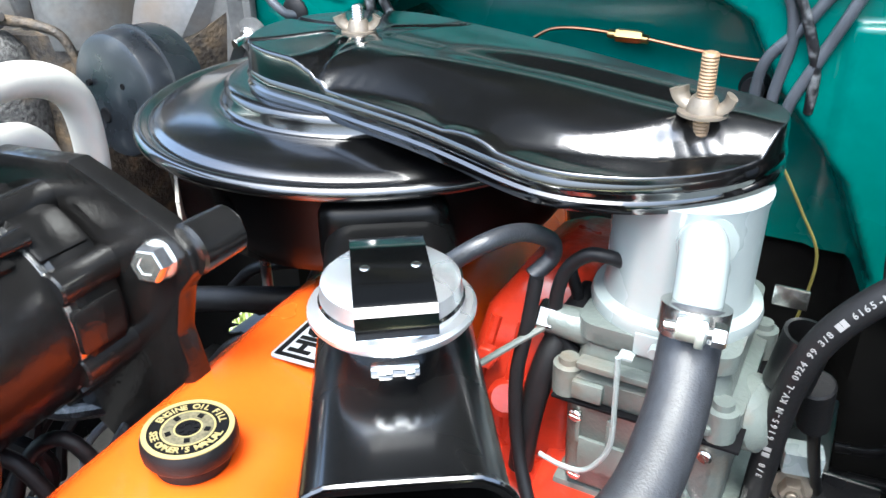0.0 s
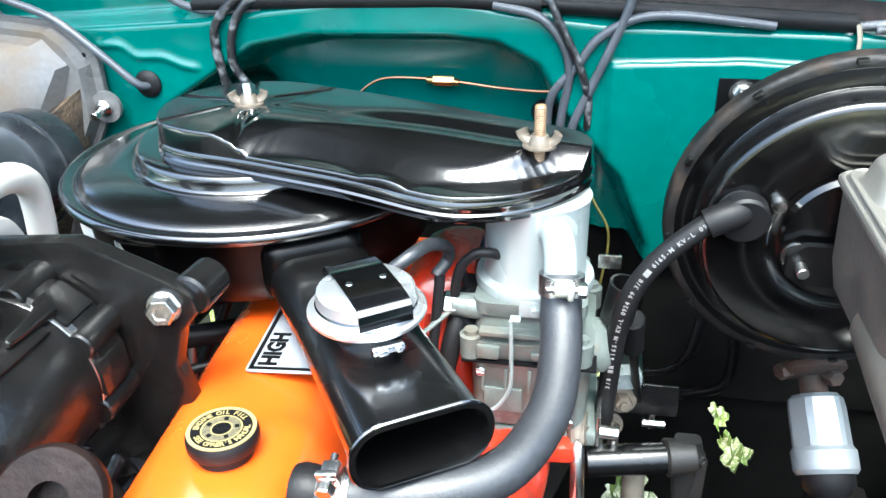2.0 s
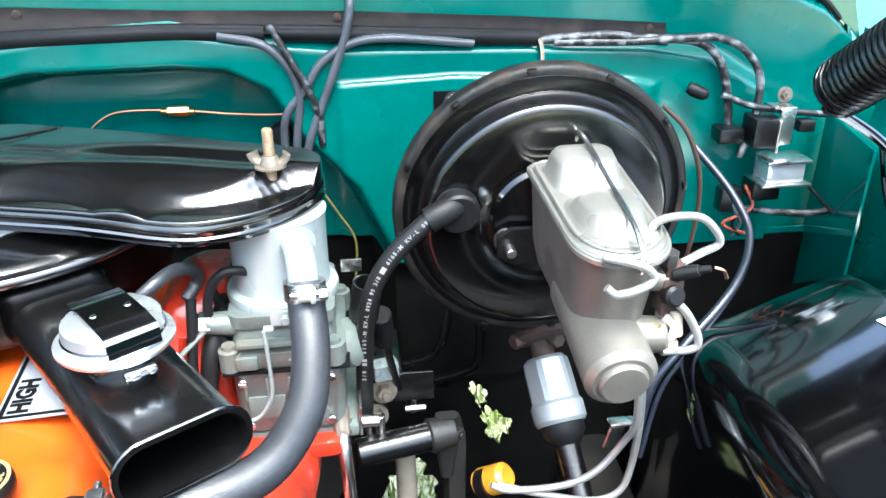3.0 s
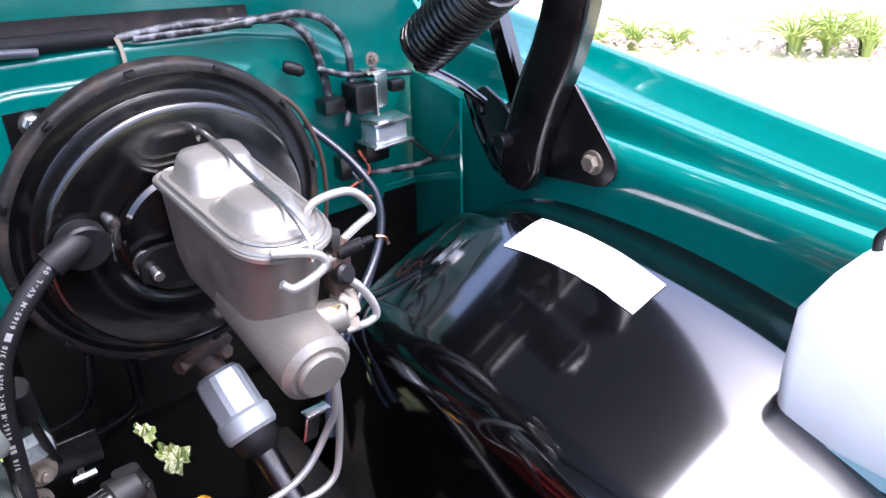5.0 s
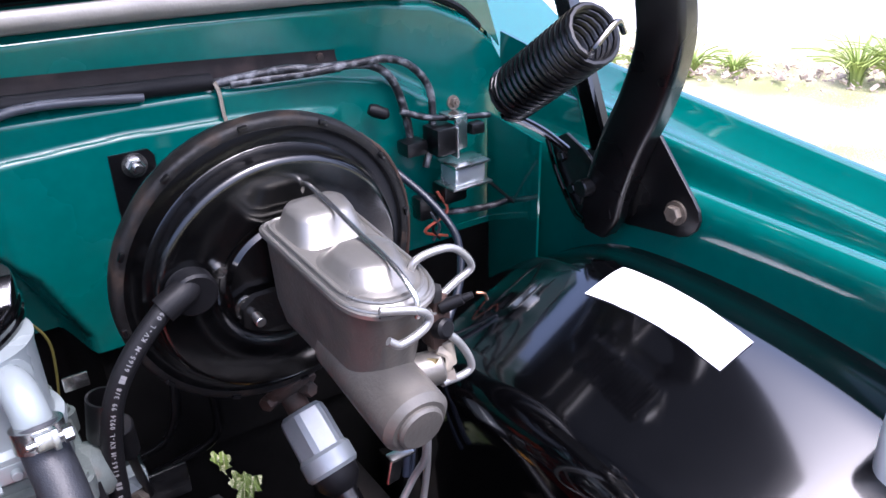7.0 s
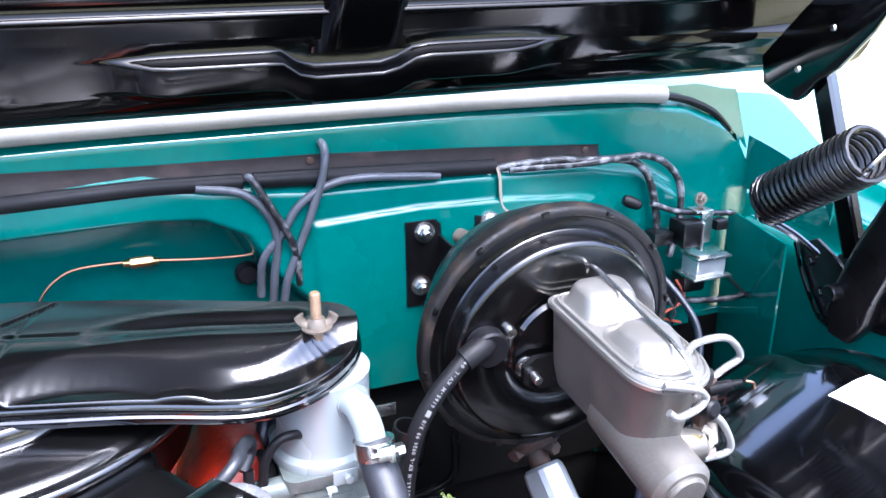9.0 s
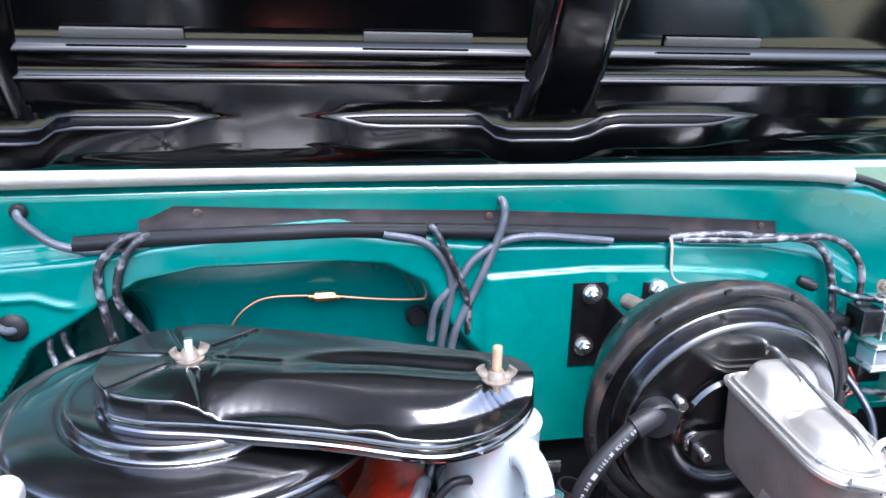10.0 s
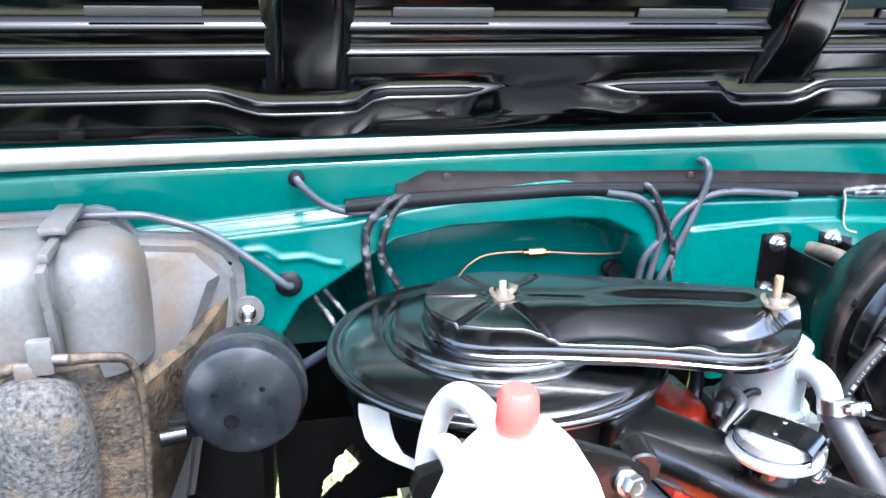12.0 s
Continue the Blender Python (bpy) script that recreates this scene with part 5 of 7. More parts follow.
part("fitting", rod((0.244, 0.330, 1.050), (0.246, 0.328, 1.030), 0.0048), TAN, pv)
part("wrap", tube([(0.236, 0.330, 1.046), (0.243, 0.326, 1.040), (0.240, 0.324, 1.030), (0.232, 0.326, 1.026)], 0.0045, 8, flat=0.5), TAN, pv, "dirty cream tape wrap")
part("pigtail", tube([(0.262, 0.318, 1.089), (0.268, 0.316, 1.087), (0.272, 0.318, 1.080)], 0.0012, 6), COPPER, pv, "frayed bare copper strands")
LINES = [
    [(0.236, 0.338, 1.088), (0.226, 0.343, 1.098), (0.226, 0.343, 1.113), (0.242, 0.342, 1.118), (0.261, 0.341, 1.115), (0.275, 0.341, 1.097), (0.262, 0.342, 1.088), (0.243, 0.340, 1.080)],
    [(0.180, 0.312, 1.106), (0.204, 0.306, 1.101), (0.214, 0.306, 1.092), (0.208, 0.305, 1.085), (0.190, 0.304, 1.081), (0.182, 0.306, 1.086)],
    [(0.236, 0.328, 1.064), (0.250, 0.324, 1.050), (0.261, 0.323, 1.028), (0.256, 0.323, 1.020), (0.234, 0.322, 1.021)],
    [(0.222, 0.330, 1.004), (0.232, 0.345, 0.940), (0.229, 0.360, 0.906), (0.209, 0.362, 0.876), (0.182, 0.364, 0.862), (0.138, 0.366, 0.860), (0.121, 0.368, 0.866)],
    [(0.226, 0.332, 1.004), (0.237, 0.350, 0.935), (0.241, 0.364, 0.880), (0.234, 0.366, 0.848), (0.209, 0.366, 0.840), (0.161, 0.366, 0.854), (0.126, 0.368, 0.866)],
]
for p in LINES:
    cable("brake_line", p, 0.0031, BRAKELINE, "bent bright steel brake line at the master cylinder", "brake line", "brake lines", 10)
solid("line_bracket", join(box((0.246, 0.42, 0.865), (0.020, 0.003, 0.030), 0.002, pose(0, 0, 0, 0, 20, 25)), box((0.249, 0.415, 0.882), (0.024, 0.012, 0.003), 0.001)), STEEL, "small bright plated bracket below the master cylinder", "bracket")

# vacuum hose with white printing
VP = [(0.104, 0.466, 1.083), (0.080, 0.455, 1.074), (0.050, 0.448, 1.048), (0.032, 0.446, 1.018), (0.024, 0.448, 0.98), (0.021, 0.452, 0.93), (0.019, 0.456, 0.885), (0.012, 0.47, 0.86)]
vh = thing("vacuum_hose", VP[0], "black vacuum hose with white printing to the brake booster", "hose")
part("hose", tube(VP, 0.0078, 16, 8), RUBBER, vh)
part("elbow", join(tube([(0.108, 0.472, 1.083), (0.100, 0.460, 1.082), (0.088, 0.456, 1.078), (0.080, 0.455, 1.074)], 0.0108, 16, 6)), RUBBER, vh)
vs = spline(VP, 24)
marks = []
eye_side = V(-0.05, -0.95, 0.35).normalized()
text = " 3/8 ## 6165-M KV-L 0924 99"
k = 14
for turn in range(2):
    for ch in reversed(text):
        k += 2
        if k + 1 >= len(vs) - 22:
            break
        d = (vs[k + 1] - vs[k - 1]).normalized()
        nrm = (eye_side - d * eye_side.dot(d)).normalized()
        if ch in " #":
            if ch == "#":
                marks.append(box((0, 0, 0), (0.0028, 0.0042, 0.0003), 0, frame_of(vs[k] + nrm * 0.0078, -d, -d.cross(nrm))))
            continue
        marks.append(lettering(ch, 0.0048, frame_of(vs[k] + nrm * 0.0079, -d, nrm.cross(-d))))
part("print", join(*marks), PRINT, vh, "white printed characters")

# steering coupling and shaft
sc = thing("steering_coupling", (0.20, 0.555, 0.89), "silver steering coupling with a rusty joint above a black shaft", "steering coupling")
c0, c1 = V(0.209, 0.542, 0.870), V(0.220, 0.480, 0.808)
ca = (c1 - c0).normalized()
fl = []
for k in range(24):
    fl.append(1.0 if k % 4 < 2 else 0.93)
rings = []
for r, h in ((0.0, 0.0), (0.019, 0.0), (0.0235, 0.004), (0.0245, 0.012), (0.0250, 0.046), (0.0275, 0.050), (0.0275, 0.066), (0.025, 0.070), (0.020, 0.070), (0.019, 0.050)):
    rings.append([V(r * (fl[i] if 0.001 < h < 0.047 else 1) * math.cos(2 * math.pi * i / 24), r * (fl[i] if 0.001 < h < 0.047 else 1) * math.sin(2 * math.pi * i / 24), h) for i in range(24)])
cup = loft(rings[1:])
bmesh.ops.transform(cup, matrix=Matrix.Translation(c0) @ aim(ca), verts=cup.verts)
part("cup", cup, ZINC_CUP, sc, "ribbed silver coupling cup", angle=25)
part("joint", join(lathe([(0.010, -0.012), (0.030, -0.010), (0.031, -0.004), (0.026, 0.0), (0.010, 0.002)], c0 - ca * 0.018, ca, 24), rod(c0 - ca * 0.05, c0, 0.012), hexnut(c0 - ca * 0.026 + V(0.012, -0.016, 0.004), (0.3, -0.9, 0.2), 0.008, 0.012), hexnut(c0 - ca * 0.026 + V(-0.02, -0.008, 0.0), (-0.8, -0.5, 0), 0.008, 0.012)), RUST, sc, "rusty flexible joint")
part("boot", lathe([(0.012, 0.064), (0.0235, 0.066), (0.0225, 0.080), (0.0165, 0.088), (0.0128, 0.092)], c0, ca, 24), RUBBER, sc, "black rubber boot")
part("shaft", rod(c0 + ca * 0.06, c0 + ca * 0.42, 0.0125, seg=18), BLACK_SATIN, sc)
part("column", rod(c0 - ca * 0.05, c0 - ca * 0.26, 0.018, seg=18), BLACK_SATIN, sc)
sb = thing("steering_box", (0.20, 0.24, 0.62), "black cast steering gear box on the chassis rail", "steering box")
part("housing", join(box((0.215, 0.26, 0.60), (0.12, 0.16, 0.12), 0.03), rod((0.17, 0.30, 0.65), (0.17, 0.30, 0.70), 0.035)), DARK, sb)

# pedal rods and linkage below the booster
solid("linkage_rod", tube([(0.168, 0.700, 0.832), (0.170, 0.70, 0.790), (0.166, 0.70, 0.760), (0.145, 0.70, 0.745), (0.096, 0.70, 0.736), (0.04, 0.70, 0.735)], 0.0095, 12, flat=0.6), BLACK_SATIN, "bent black linkage rod under the booster", "linkage rod", group="linkage rods")
solid("linkage_rod", tube([(0.130, 0.705, 0.842), (0.122, 0.70, 0.800), (0.104, 0.70, 0.773), (0.070, 0.70, 0.765)], 0.0080, 12, flat=0.6), BLACK_SATIN, "bent black linkage rod under the booster", "linkage rod", group="linkage rods")
tl = thing("throttle_rod", (0.045, 0.52, 0.93), "thin black throttle rod with a bright clevis", "throttle rod")
part("rod", tube([(0.040, 0.50, 0.955), (0.046, 0.52, 0.90), (0.058, 0.55, 0.835), (0.068, 0.56, 0.812)], 0.0040, 10), BLACK_SATIN, tl)
part("boot", rod((0.038, 0.495, 0.965), (0.042, 0.51, 0.925), 0.011, 0.010), RUBBER, tl)
part("clevis", join(box((0.071, 0.556, 0.820), (0.006, 0.014, 0.030), 0.002), rod((0.062, 0.55, 0.812), (0.084, 0.55, 0.812), 0.004)), STEEL, tl, "bright plated clevis")
cs = thing("cross_shaft", (0.05, 0.50, 0.795), "black clutch cross shaft with a pale pivot below the carburettor", "cross shaft")
part("tube", rod((0.008, 0.505, 0.795), (0.085, 0.520, 0.797), 0.015, seg=20), BLACK_SATIN, cs)
part("lever", join(rod((0.083, 0.520, 0.797), (0.112, 0.526, 0.798), 0.0185, 0.016, 20), loft([[V(0.104 + x, 0.53 + y, z) for x, y in rounded(w, 0.014, 0.005)] for w, z in ((0.014, 0.735), (0.022, 0.765), (0.030, 0.800), (0.024, 0.815))]), bolt((0.112, 0.522, 0.798), (0.5, -0.8, 0.2), 0.007, 0.010)), DARK, cs)
part("arm", box((0.115, 0.55, 0.72), (0.020, 0.05, 0.13), 0.006), DARK, cs)
solid("exhaust_pipe", tube([(0.058, 0.540, 0.775), (0.060, 0.548, 0.745), (0.061, 0.55, 0.69), (0.061, 0.56, 0.60), (0.05, 0.62, 0.45), (0.03, 0.72, 0.32)], 0.0115, 14), TAN, "pale tan wrapped pipe below the manifold", "pipe")
fb = thing("linkage_bracket", (0.035, 0.52, 0.86), "black steel linkage bracket with bolts and a white connector", "bracket")
part("plate", join(box((0.050, 0.545, 0.845), (0.085, 0.004, 0.035), 0.002), box((0.045, 0.59, 0.858), (0.030, 0.09, 0.004), 0.002)), BLACK_SATIN, fb)
part("connector", box((0.042, 0.540, 0.872), (0.026, 0.018, 0.018), 0.003, pose(0, 0, 0, 0, 0, 12)), GREYPAINT, fb, "white plastic connector")
for x, z in ((0.040, 0.846), (0.012, 0.850), (0.030, 0.815)):
    part("bolt", bolt((x, 0.54, z), (0.1, -1, 0.2), 0.009, 0.014), PLATED, fb)
part("spring_clip", join(box((0.022, 0.53, 0.82), (0.006, 0.02, 0.05), 0.002), rod((0.034, 0.52, 0.83), (0.034, 0.52, 0.79), 0.005)), STEEL, fb)
solid("fuel_line", tube([(-0.002, 0.425, 0.905), (0.000, 0.410, 0.880), (0.002, 0.402, 0.84), (0.004, 0.402, 0.74), (0.004, 0.41, 0.62)], 0.0058, 10), STEEL, "grey steel fuel line below the carburettor", "fuel line")
solid("line_nut", join(hexnut((-0.002, 0.426, 0.902), (0.05, -0.5, -0.8), 0.010, 0.014), rod((-0.002, 0.43, 0.915), (-0.002, 0.420, 0.895), 0.008)), PLATED, "tarnished line nut at the carburettor", "fitting")
am = thing("warning_canister", (0.163, 0.504, 0.746), "amber yellow plastic canister low in the engine bay", "canister")
part("body", lathe([(0, -0.02), (0.014, -0.02), (0.016, -0.015), (0.016, 0.015), (0.011, 0.02), (0, 0.02)], (0.150, 0.50, 0.748), (0.6, -0.4, 0.5), 20), AMBER, am)
part("collar", lathe([(0.012, 0), (0.018, 0.0), (0.018, 0.012), (0.012, 0.012)], (0.140, 0.505, 0.738), (0.6, -0.4, 0.5), 20), BLACK_SATIN, am)

# ---- firewall wiring and hoses ----
def with_grommet(at, axis, r=0.012):
    return ("grommet", lathe([(r * 0.4, 0.0), (r, 0.0), (r * 1.05, 0.003), (r * 0.8, 0.007), (r * 0.4, 0.008)], at, axis, 20), RUBBER)


cable("vent_hose", [(0.029, 0.752, 1.206), (0.029, 0.735, 1.205), (0.027, 0.722, 1.193), (0.020, 0.720, 1.167), (0.004, 0.720, 1.126), (-0.010, 0.722, 1.092), (-0.024, 0.725, 1.057), (-0.03, 0.73, 1.02)], 0.0047, WIRE, "grey vinyl hose looped over the wiring channel", "hose", "firewall hoses", 12)
cable("wiring_loom", [(-0.11, 0.725, 1.176), (-0.065, 0.722, 1.166), (-0.040, 0.722, 1.141), (-0.031, 0.724, 1.108), (-0.037, 0.728, 1.065), (-0.04, 0.735, 1.03)], 0.0047, WIRE, "grey sleeved loom curving down from the channel", "wiring", "firewall hoses", 12)
cable("wiring_loom", [(0.16, 0.724, 1.160), (0.115, 0.722, 1.165), (0.067, 0.721, 1.169), (0.029, 0.721, 1.165), (-0.005, 0.722, 1.145), (-0.025, 0.724, 1.115), (-0.048, 0.728, 1.085), (-0.053, 0.735, 1.04)], 0.0047, WIRE, "grey sleeved loom curving down from the channel", "wiring", "firewall hoses", 12)
cable("taped_wire", [(-0.056, 0.730, 1.182), (-0.050, 0.718, 1.176), (-0.041, 0.716, 1.158), (-0.022, 0.717, 1.120), (-0.011, 0.722, 1.086), (-0.01, 0.728, 1.05)], 0.0042, TAPE, "black and white braided wire", "wire", "firewall hoses", 10)
cable("taped_wire", [(-0.36, 0.732, 1.180), (-0.38, 0.724, 1.180), (-0.398, 0.720, 1.166), (-0.411, 0.720, 1.146), (-0.412, 0.722, 1.117), (-0.408, 0.728, 1.079), (-0.40, 0.74, 1.03)], 0.0050, TAPE, "taped black loom hanging from the channel", "wire", "left looms", 10)
cable("taped_wire", [(-0.355, 0.732, 1.180), (-0.368, 0.722, 1.178), (-0.383, 0.718, 1.160), (-0.393, 0.718, 1.132), (-0.392, 0.720, 1.105), (-0.372, 0.728, 1.069), (-0.36, 0.74, 1.02)], 0.0048, TAPE, "taped black loom hanging from the channel", "wire", "left looms", 10)
cable("vacuum_tube", [(-0.488, 0.748, 1.205), (-0.487, 0.735, 1.204), (-0.479, 0.730, 1.195), (-0.457, 0.729, 1.176), (-0.427, 0.729, 1.166), (-0.39, 0.731, 1.166), (-0.36, 0.733, 1.168)], 0.0046, WIRE, "grey vacuum tube from the cowl into the channel", "hose", "", 12, extra=[with_grommet((-0.488, 0.746, 1.205), (0, -1, 0), 0.009)])
cable("drain_tube", [(-0.72, 0.70, 1.185), (-0.66, 0.70, 1.183), (-0.63, 0.703, 1.175), (-0.586, 0.703, 1.157), (-0.539, 0.704, 1.119), (-0.508, 0.708, 1.089), (-0.500, 0.722, 1.082)], 0.0045, WIRE, "grey tube from the heater case into the firewall", "hose", "", 12, extra=[with_grommet((-0.503, 0.726, 1.084), (0, -1, 0), 0.015)])
cp = cable("capillary_line", [(-0.290, 0.785, 1.03), (-0.283, 0.789, 1.050), (-0.265, 0.79, 1.070), (-0.237, 0.79, 1.081), (-0.174, 0.79, 1.080), (-0.110, 0.79, 1.073), (-0.059, 0.788, 1.071), (-0.036, 0.790, 1.075)], 0.0017, COPPER, "thin copper gauge line with a brass union", "gauge line", "", 8)
part("union", join(hexnut((-0.186, 0.79, 1.0795), (1, 0, 0), 0.0062, 0.024), rod((-0.194, 0.79, 1.080), (-0.156, 0.79, 1.078), 0.0042)), BRASS, cp, "brass union fitting")
part("grommet", lathe([(0.004, 0.0), (0.014, 0.0), (0.015, 0.004), (0.010, 0.012), (0.004, 0.013)], (-0.036, 0.80, 1.076), (0, -1, 0), 24), RUBBER, cp, "black rubber firewall grommet")
solid("firewall_grommet", lathe([(0.003, 0.0), (0.014, 0.0), (0.014, 0.005), (0.010, 0.010), (0.010, 0.016), (0.003, 0.016)], (-0.060, 0.80, 1.045), (0, -1, 0.1), 24), RUBBER, "black rubber grommet in the firewall recess", "grommet")
cable("heater_pipe", [(-0.475, 0.745, 1.06), (-0.468, 0.72, 1.055), (-0.455, 0.70, 1.04), (-0.445, 0.69, 1.00)], 0.0035, TAPE, "thin grey tube at the edge of the recess", "hose", "", 10)
cable("heater_pipe", [(-0.462, 0.748, 1.065), (-0.452, 0.725, 1.058), (-0.438, 0.71, 1.04), (-0.430, 0.70, 1.0)], 0.0035, TAPE, "thin grey tube at the edge of the recess", "hose", "", 10)
tie = thing("loom_tie", (0.237, 0.728, 1.15), "tan cloth tie hanging from the wiring channel", "tie")
part("tape", tube([(0.233, 0.724, 1.163), (0.236, 0.722, 1.150), (0.238, 0.722, 1.125), (0.245, 0.722, 1.110), (0.262, 0.722, 1.104)], 0.0036, 8, flat=0.45), TAN, tie)
# wiring on the far side of the firewall
cable("taped_wire", [(0.235, 0.730, 1.160), (0.284, 0.722, 1.164), (0.310, 0.716, 1.166), (0.341, 0.714, 1.162), (0.405, 0.714, 1.157), (0.436, 0.714, 1.138), (0.452, 0.714, 1.103), (0.460, 0.712, 1.060), (0.455, 0.708, 1.045)], 0.0050, TAPE, "taped black loom bending down to the relays", "wire", "relay looms", 10)
cable("taped_wire", [(0.25, 0.726, 1.158), (0.339, 0.712, 1.159), (0.389, 0.710, 1.161), (0.433, 0.710, 1.160), (0.466, 0.710, 1.145), (0.488, 0.708, 1.113), (0.484, 0.700, 1.063), (0.470, 0.695, 1.024)], 0.0046, TAPE, "taped black loom bending down to the relays", "wire", "relay looms", 10)
cable("taped_wire", [(0.444, 0.706, 1.097), (0.470, 0.700, 1.087), (0.497, 0.697, 1.081), (0.530, 0.697, 1.076), (0.572, 0.700, 1.070)], 0.0038, TAPE, "short taped wire ending in a connector", "wire", "", 10)
cable("ground_wire", [(0.335, 0.610, 1.116), (0.361, 0.604, 1.090), (0.380, 0.604, 1.046), (0.388, 0.61, 0.996), (0.387, 0.62, 0.93)], 0.0026, RUST, "brown copper wire along the booster edge", "wire", "", 8)
cable("battery_cable", [(0.408, 0.680, 1.045), (0.432, 0.640, 1.013), (0.443, 0.605, 0.985), (0.437, 0.580, 0.967), (0.417, 0.552, 0.948), (0.389, 0.530, 0.928), (0.340, 0.505, 0.893), (0.310, 0.495, 0.855), (0.295, 0.485, 0.78)], 0.0044, BLUEGREY, "dark blue-grey cable running down the firewall", "cable", "", 10)
cable("battery_cable", [(0.420, 0.680, 1.036), (0.440, 0.645, 1.006), (0.450, 0.612, 0.980), (0.444, 0.588, 0.962), (0.424, 0.560, 0.942), (0.397, 0.538, 0.921), (0.352, 0.512, 0.884), (0.322, 0.50, 0.845), (0.305, 0.49, 0.77)], 0.0026, BLUEGREY, "thin blue-grey cable beside a thicker one", "cable", "", 8)
cable("taped_wire", [(0.455, 0.700, 0.965), (0.505, 0.690, 0.957), (0.560, 0.68, 0.954), (0.600, 0.67, 0.962), (0.628, 0.66, 0.965)], 0.0042, TAPE, "taped wire crossing to the fender", "wire", "", 10)
cable("thin_wire", [(0.545, 0.690, 1.002), (0.575, 0.67, 0.970), (0.600, 0.64, 0.940), (0.61, 0.60, 0.93)], 0.0022, RUBBER, "thin black wire along the fender", "wire", "", 8)
for k, (dx, dz) in enumerate(((0.0, 0.0), (0.012, 0.006), (-0.010, 0.004))):
    cable("thin_wire", [(0.470 + dx, 0.690, 0.985 + dz), (0.478 + dx, 0.680, 0.965), (0.470 - dx, 0.683, 0.945), (0.485 + dx, 0.69, 0.925)], 0.0020, (RUBBER, ORANGEWIRE, WIRE)[k], "short loose wire below the relays", "wire", "relay pigtails", 8)
solid("wire_plug", lathe([(0, 0), (0.006, 0.001), (0.008, 0.008), (0.007, 0.022), (0.003, 0.026), (0, 0.026)], (0.404, 0.712, 1.106), (0.8, -0.3, -0.35), 16), RUBBER, "black rubber plug on the firewall", "plug")
ry = thing("relay", (0.50, 0.715, 1.05), "relay with bent bright steel bracket on the firewall", "relay", "relays")
part("housing", box((0.490, 0.690, 1.058), (0.032, 0.034, 0.034), 0.003), BLACK_SATIN, ry)
part("bracket", join(box((0.516, 0.684, 1.062), (0.020, 0.003, 0.042), 0.001, pose(0, 0, 0, 0, 0, 10)), box((0.502, 0.678, 1.055), (0.003, 0.016, 0.038), 0.001), box((0.512, 0.695, 1.084), (0.026, 0.024, 0.003), 0.001)), STEEL, ry)
part("terminal", box((0.542, 0.690, 1.062), (0.020, 0.016, 0.014), 0.003), BLACK_SATIN, ry)
part("bolt", bolt((0.520, 0.706, 1.094), (0, -1, 0.2), 0.006, 0.008), PLATED, ry)
ry2 = thing("relay", (0.515, 0.70, 1.01), "flanged bright metal relay cover on the firewall", "relay", "relays")
part("cover", box((0.515, 0.680, 1.014), (0.046, 0.034, 0.026), 0.004), GLASSY, ry2)
part("flange", join(box((0.515, 0.678, 1.000), (0.060, 0.042, 0.003), 0.001), box((0.515, 0.678, 1.028), (0.054, 0.040, 0.003), 0.001)), STEEL, ry2)
part("socket", box((0.505, 0.695, 0.985), (0.035, 0.03, 0.024), 0.004), BLACK_SATIN, ry2)
solid("wire_connector", box((0.455, 0.70, 1.052), (0.030, 0.026, 0.018), 0.004), BLACK_SATIN, "black plastic connector block on the firewall", "connector")
solid("wire_connector", box((0.463, 0.69, 0.975), (0.026, 0.020, 0.030), 0.004), BLACK_SATIN, "black plastic connector block on the firewall", "connector")

# ---- hinge of the hood on the far side ----
hg = thing("counterbalance_hinge", (0.60, 0.44, 1.02), "black steel hood hinge with coil spring on the fender", "hinge")
part("base_plate", plate([(0.535, 0.985), (0.402, 1.005), (0.390, 1.010), (0.382, 1.019), (0.379, 1.030), (0.382, 1.041), (0.392, 1.053), (0.440, 1.105), (0.470, 1.125), (0.545, 1.06)], 0.005, Matrix(((0, 0, 1, 0.590), (1, 0, 0, 0), (0, 1, 0, 0), (0, 0, 0, 1))), 0.0015), BLACK_SATIN, hg)
part("bolt", join(lathe([(0, 0), (0.013, 0), (0.013, 0.003), (0, 0.003)], (0.590, 0.408, 1.031), (-1, 0, 0), 20), hexnut((0.588, 0.408, 1.031), (-1, 0, 0), 0.0095, 0.008)), PLATED, hg)


def channel(a, b, w, depth, side, mat, name):
    """A U-section arm from a to b, open to one side."""
    a, b = Vector(a), Vector(b)
    d = (b - a).normalized()
    s = Vector(side).normalized()
    o = d.cross(s).normalized()
    e = 0.003
    sec = [(-w / 2, -depth), (-w / 2, -e), (-w / 2 + e, 0), (w / 2 - e, 0), (w / 2, -e), (w / 2, -depth), (w / 2 - e, -depth), (w / 2 - e, -e), (-w / 2 + e, -e), (-w / 2 + e, -depth)]
    part(name, loft([[p + o * x + s * y for x, y in sec] for p in (a, b)]), mat, hg)


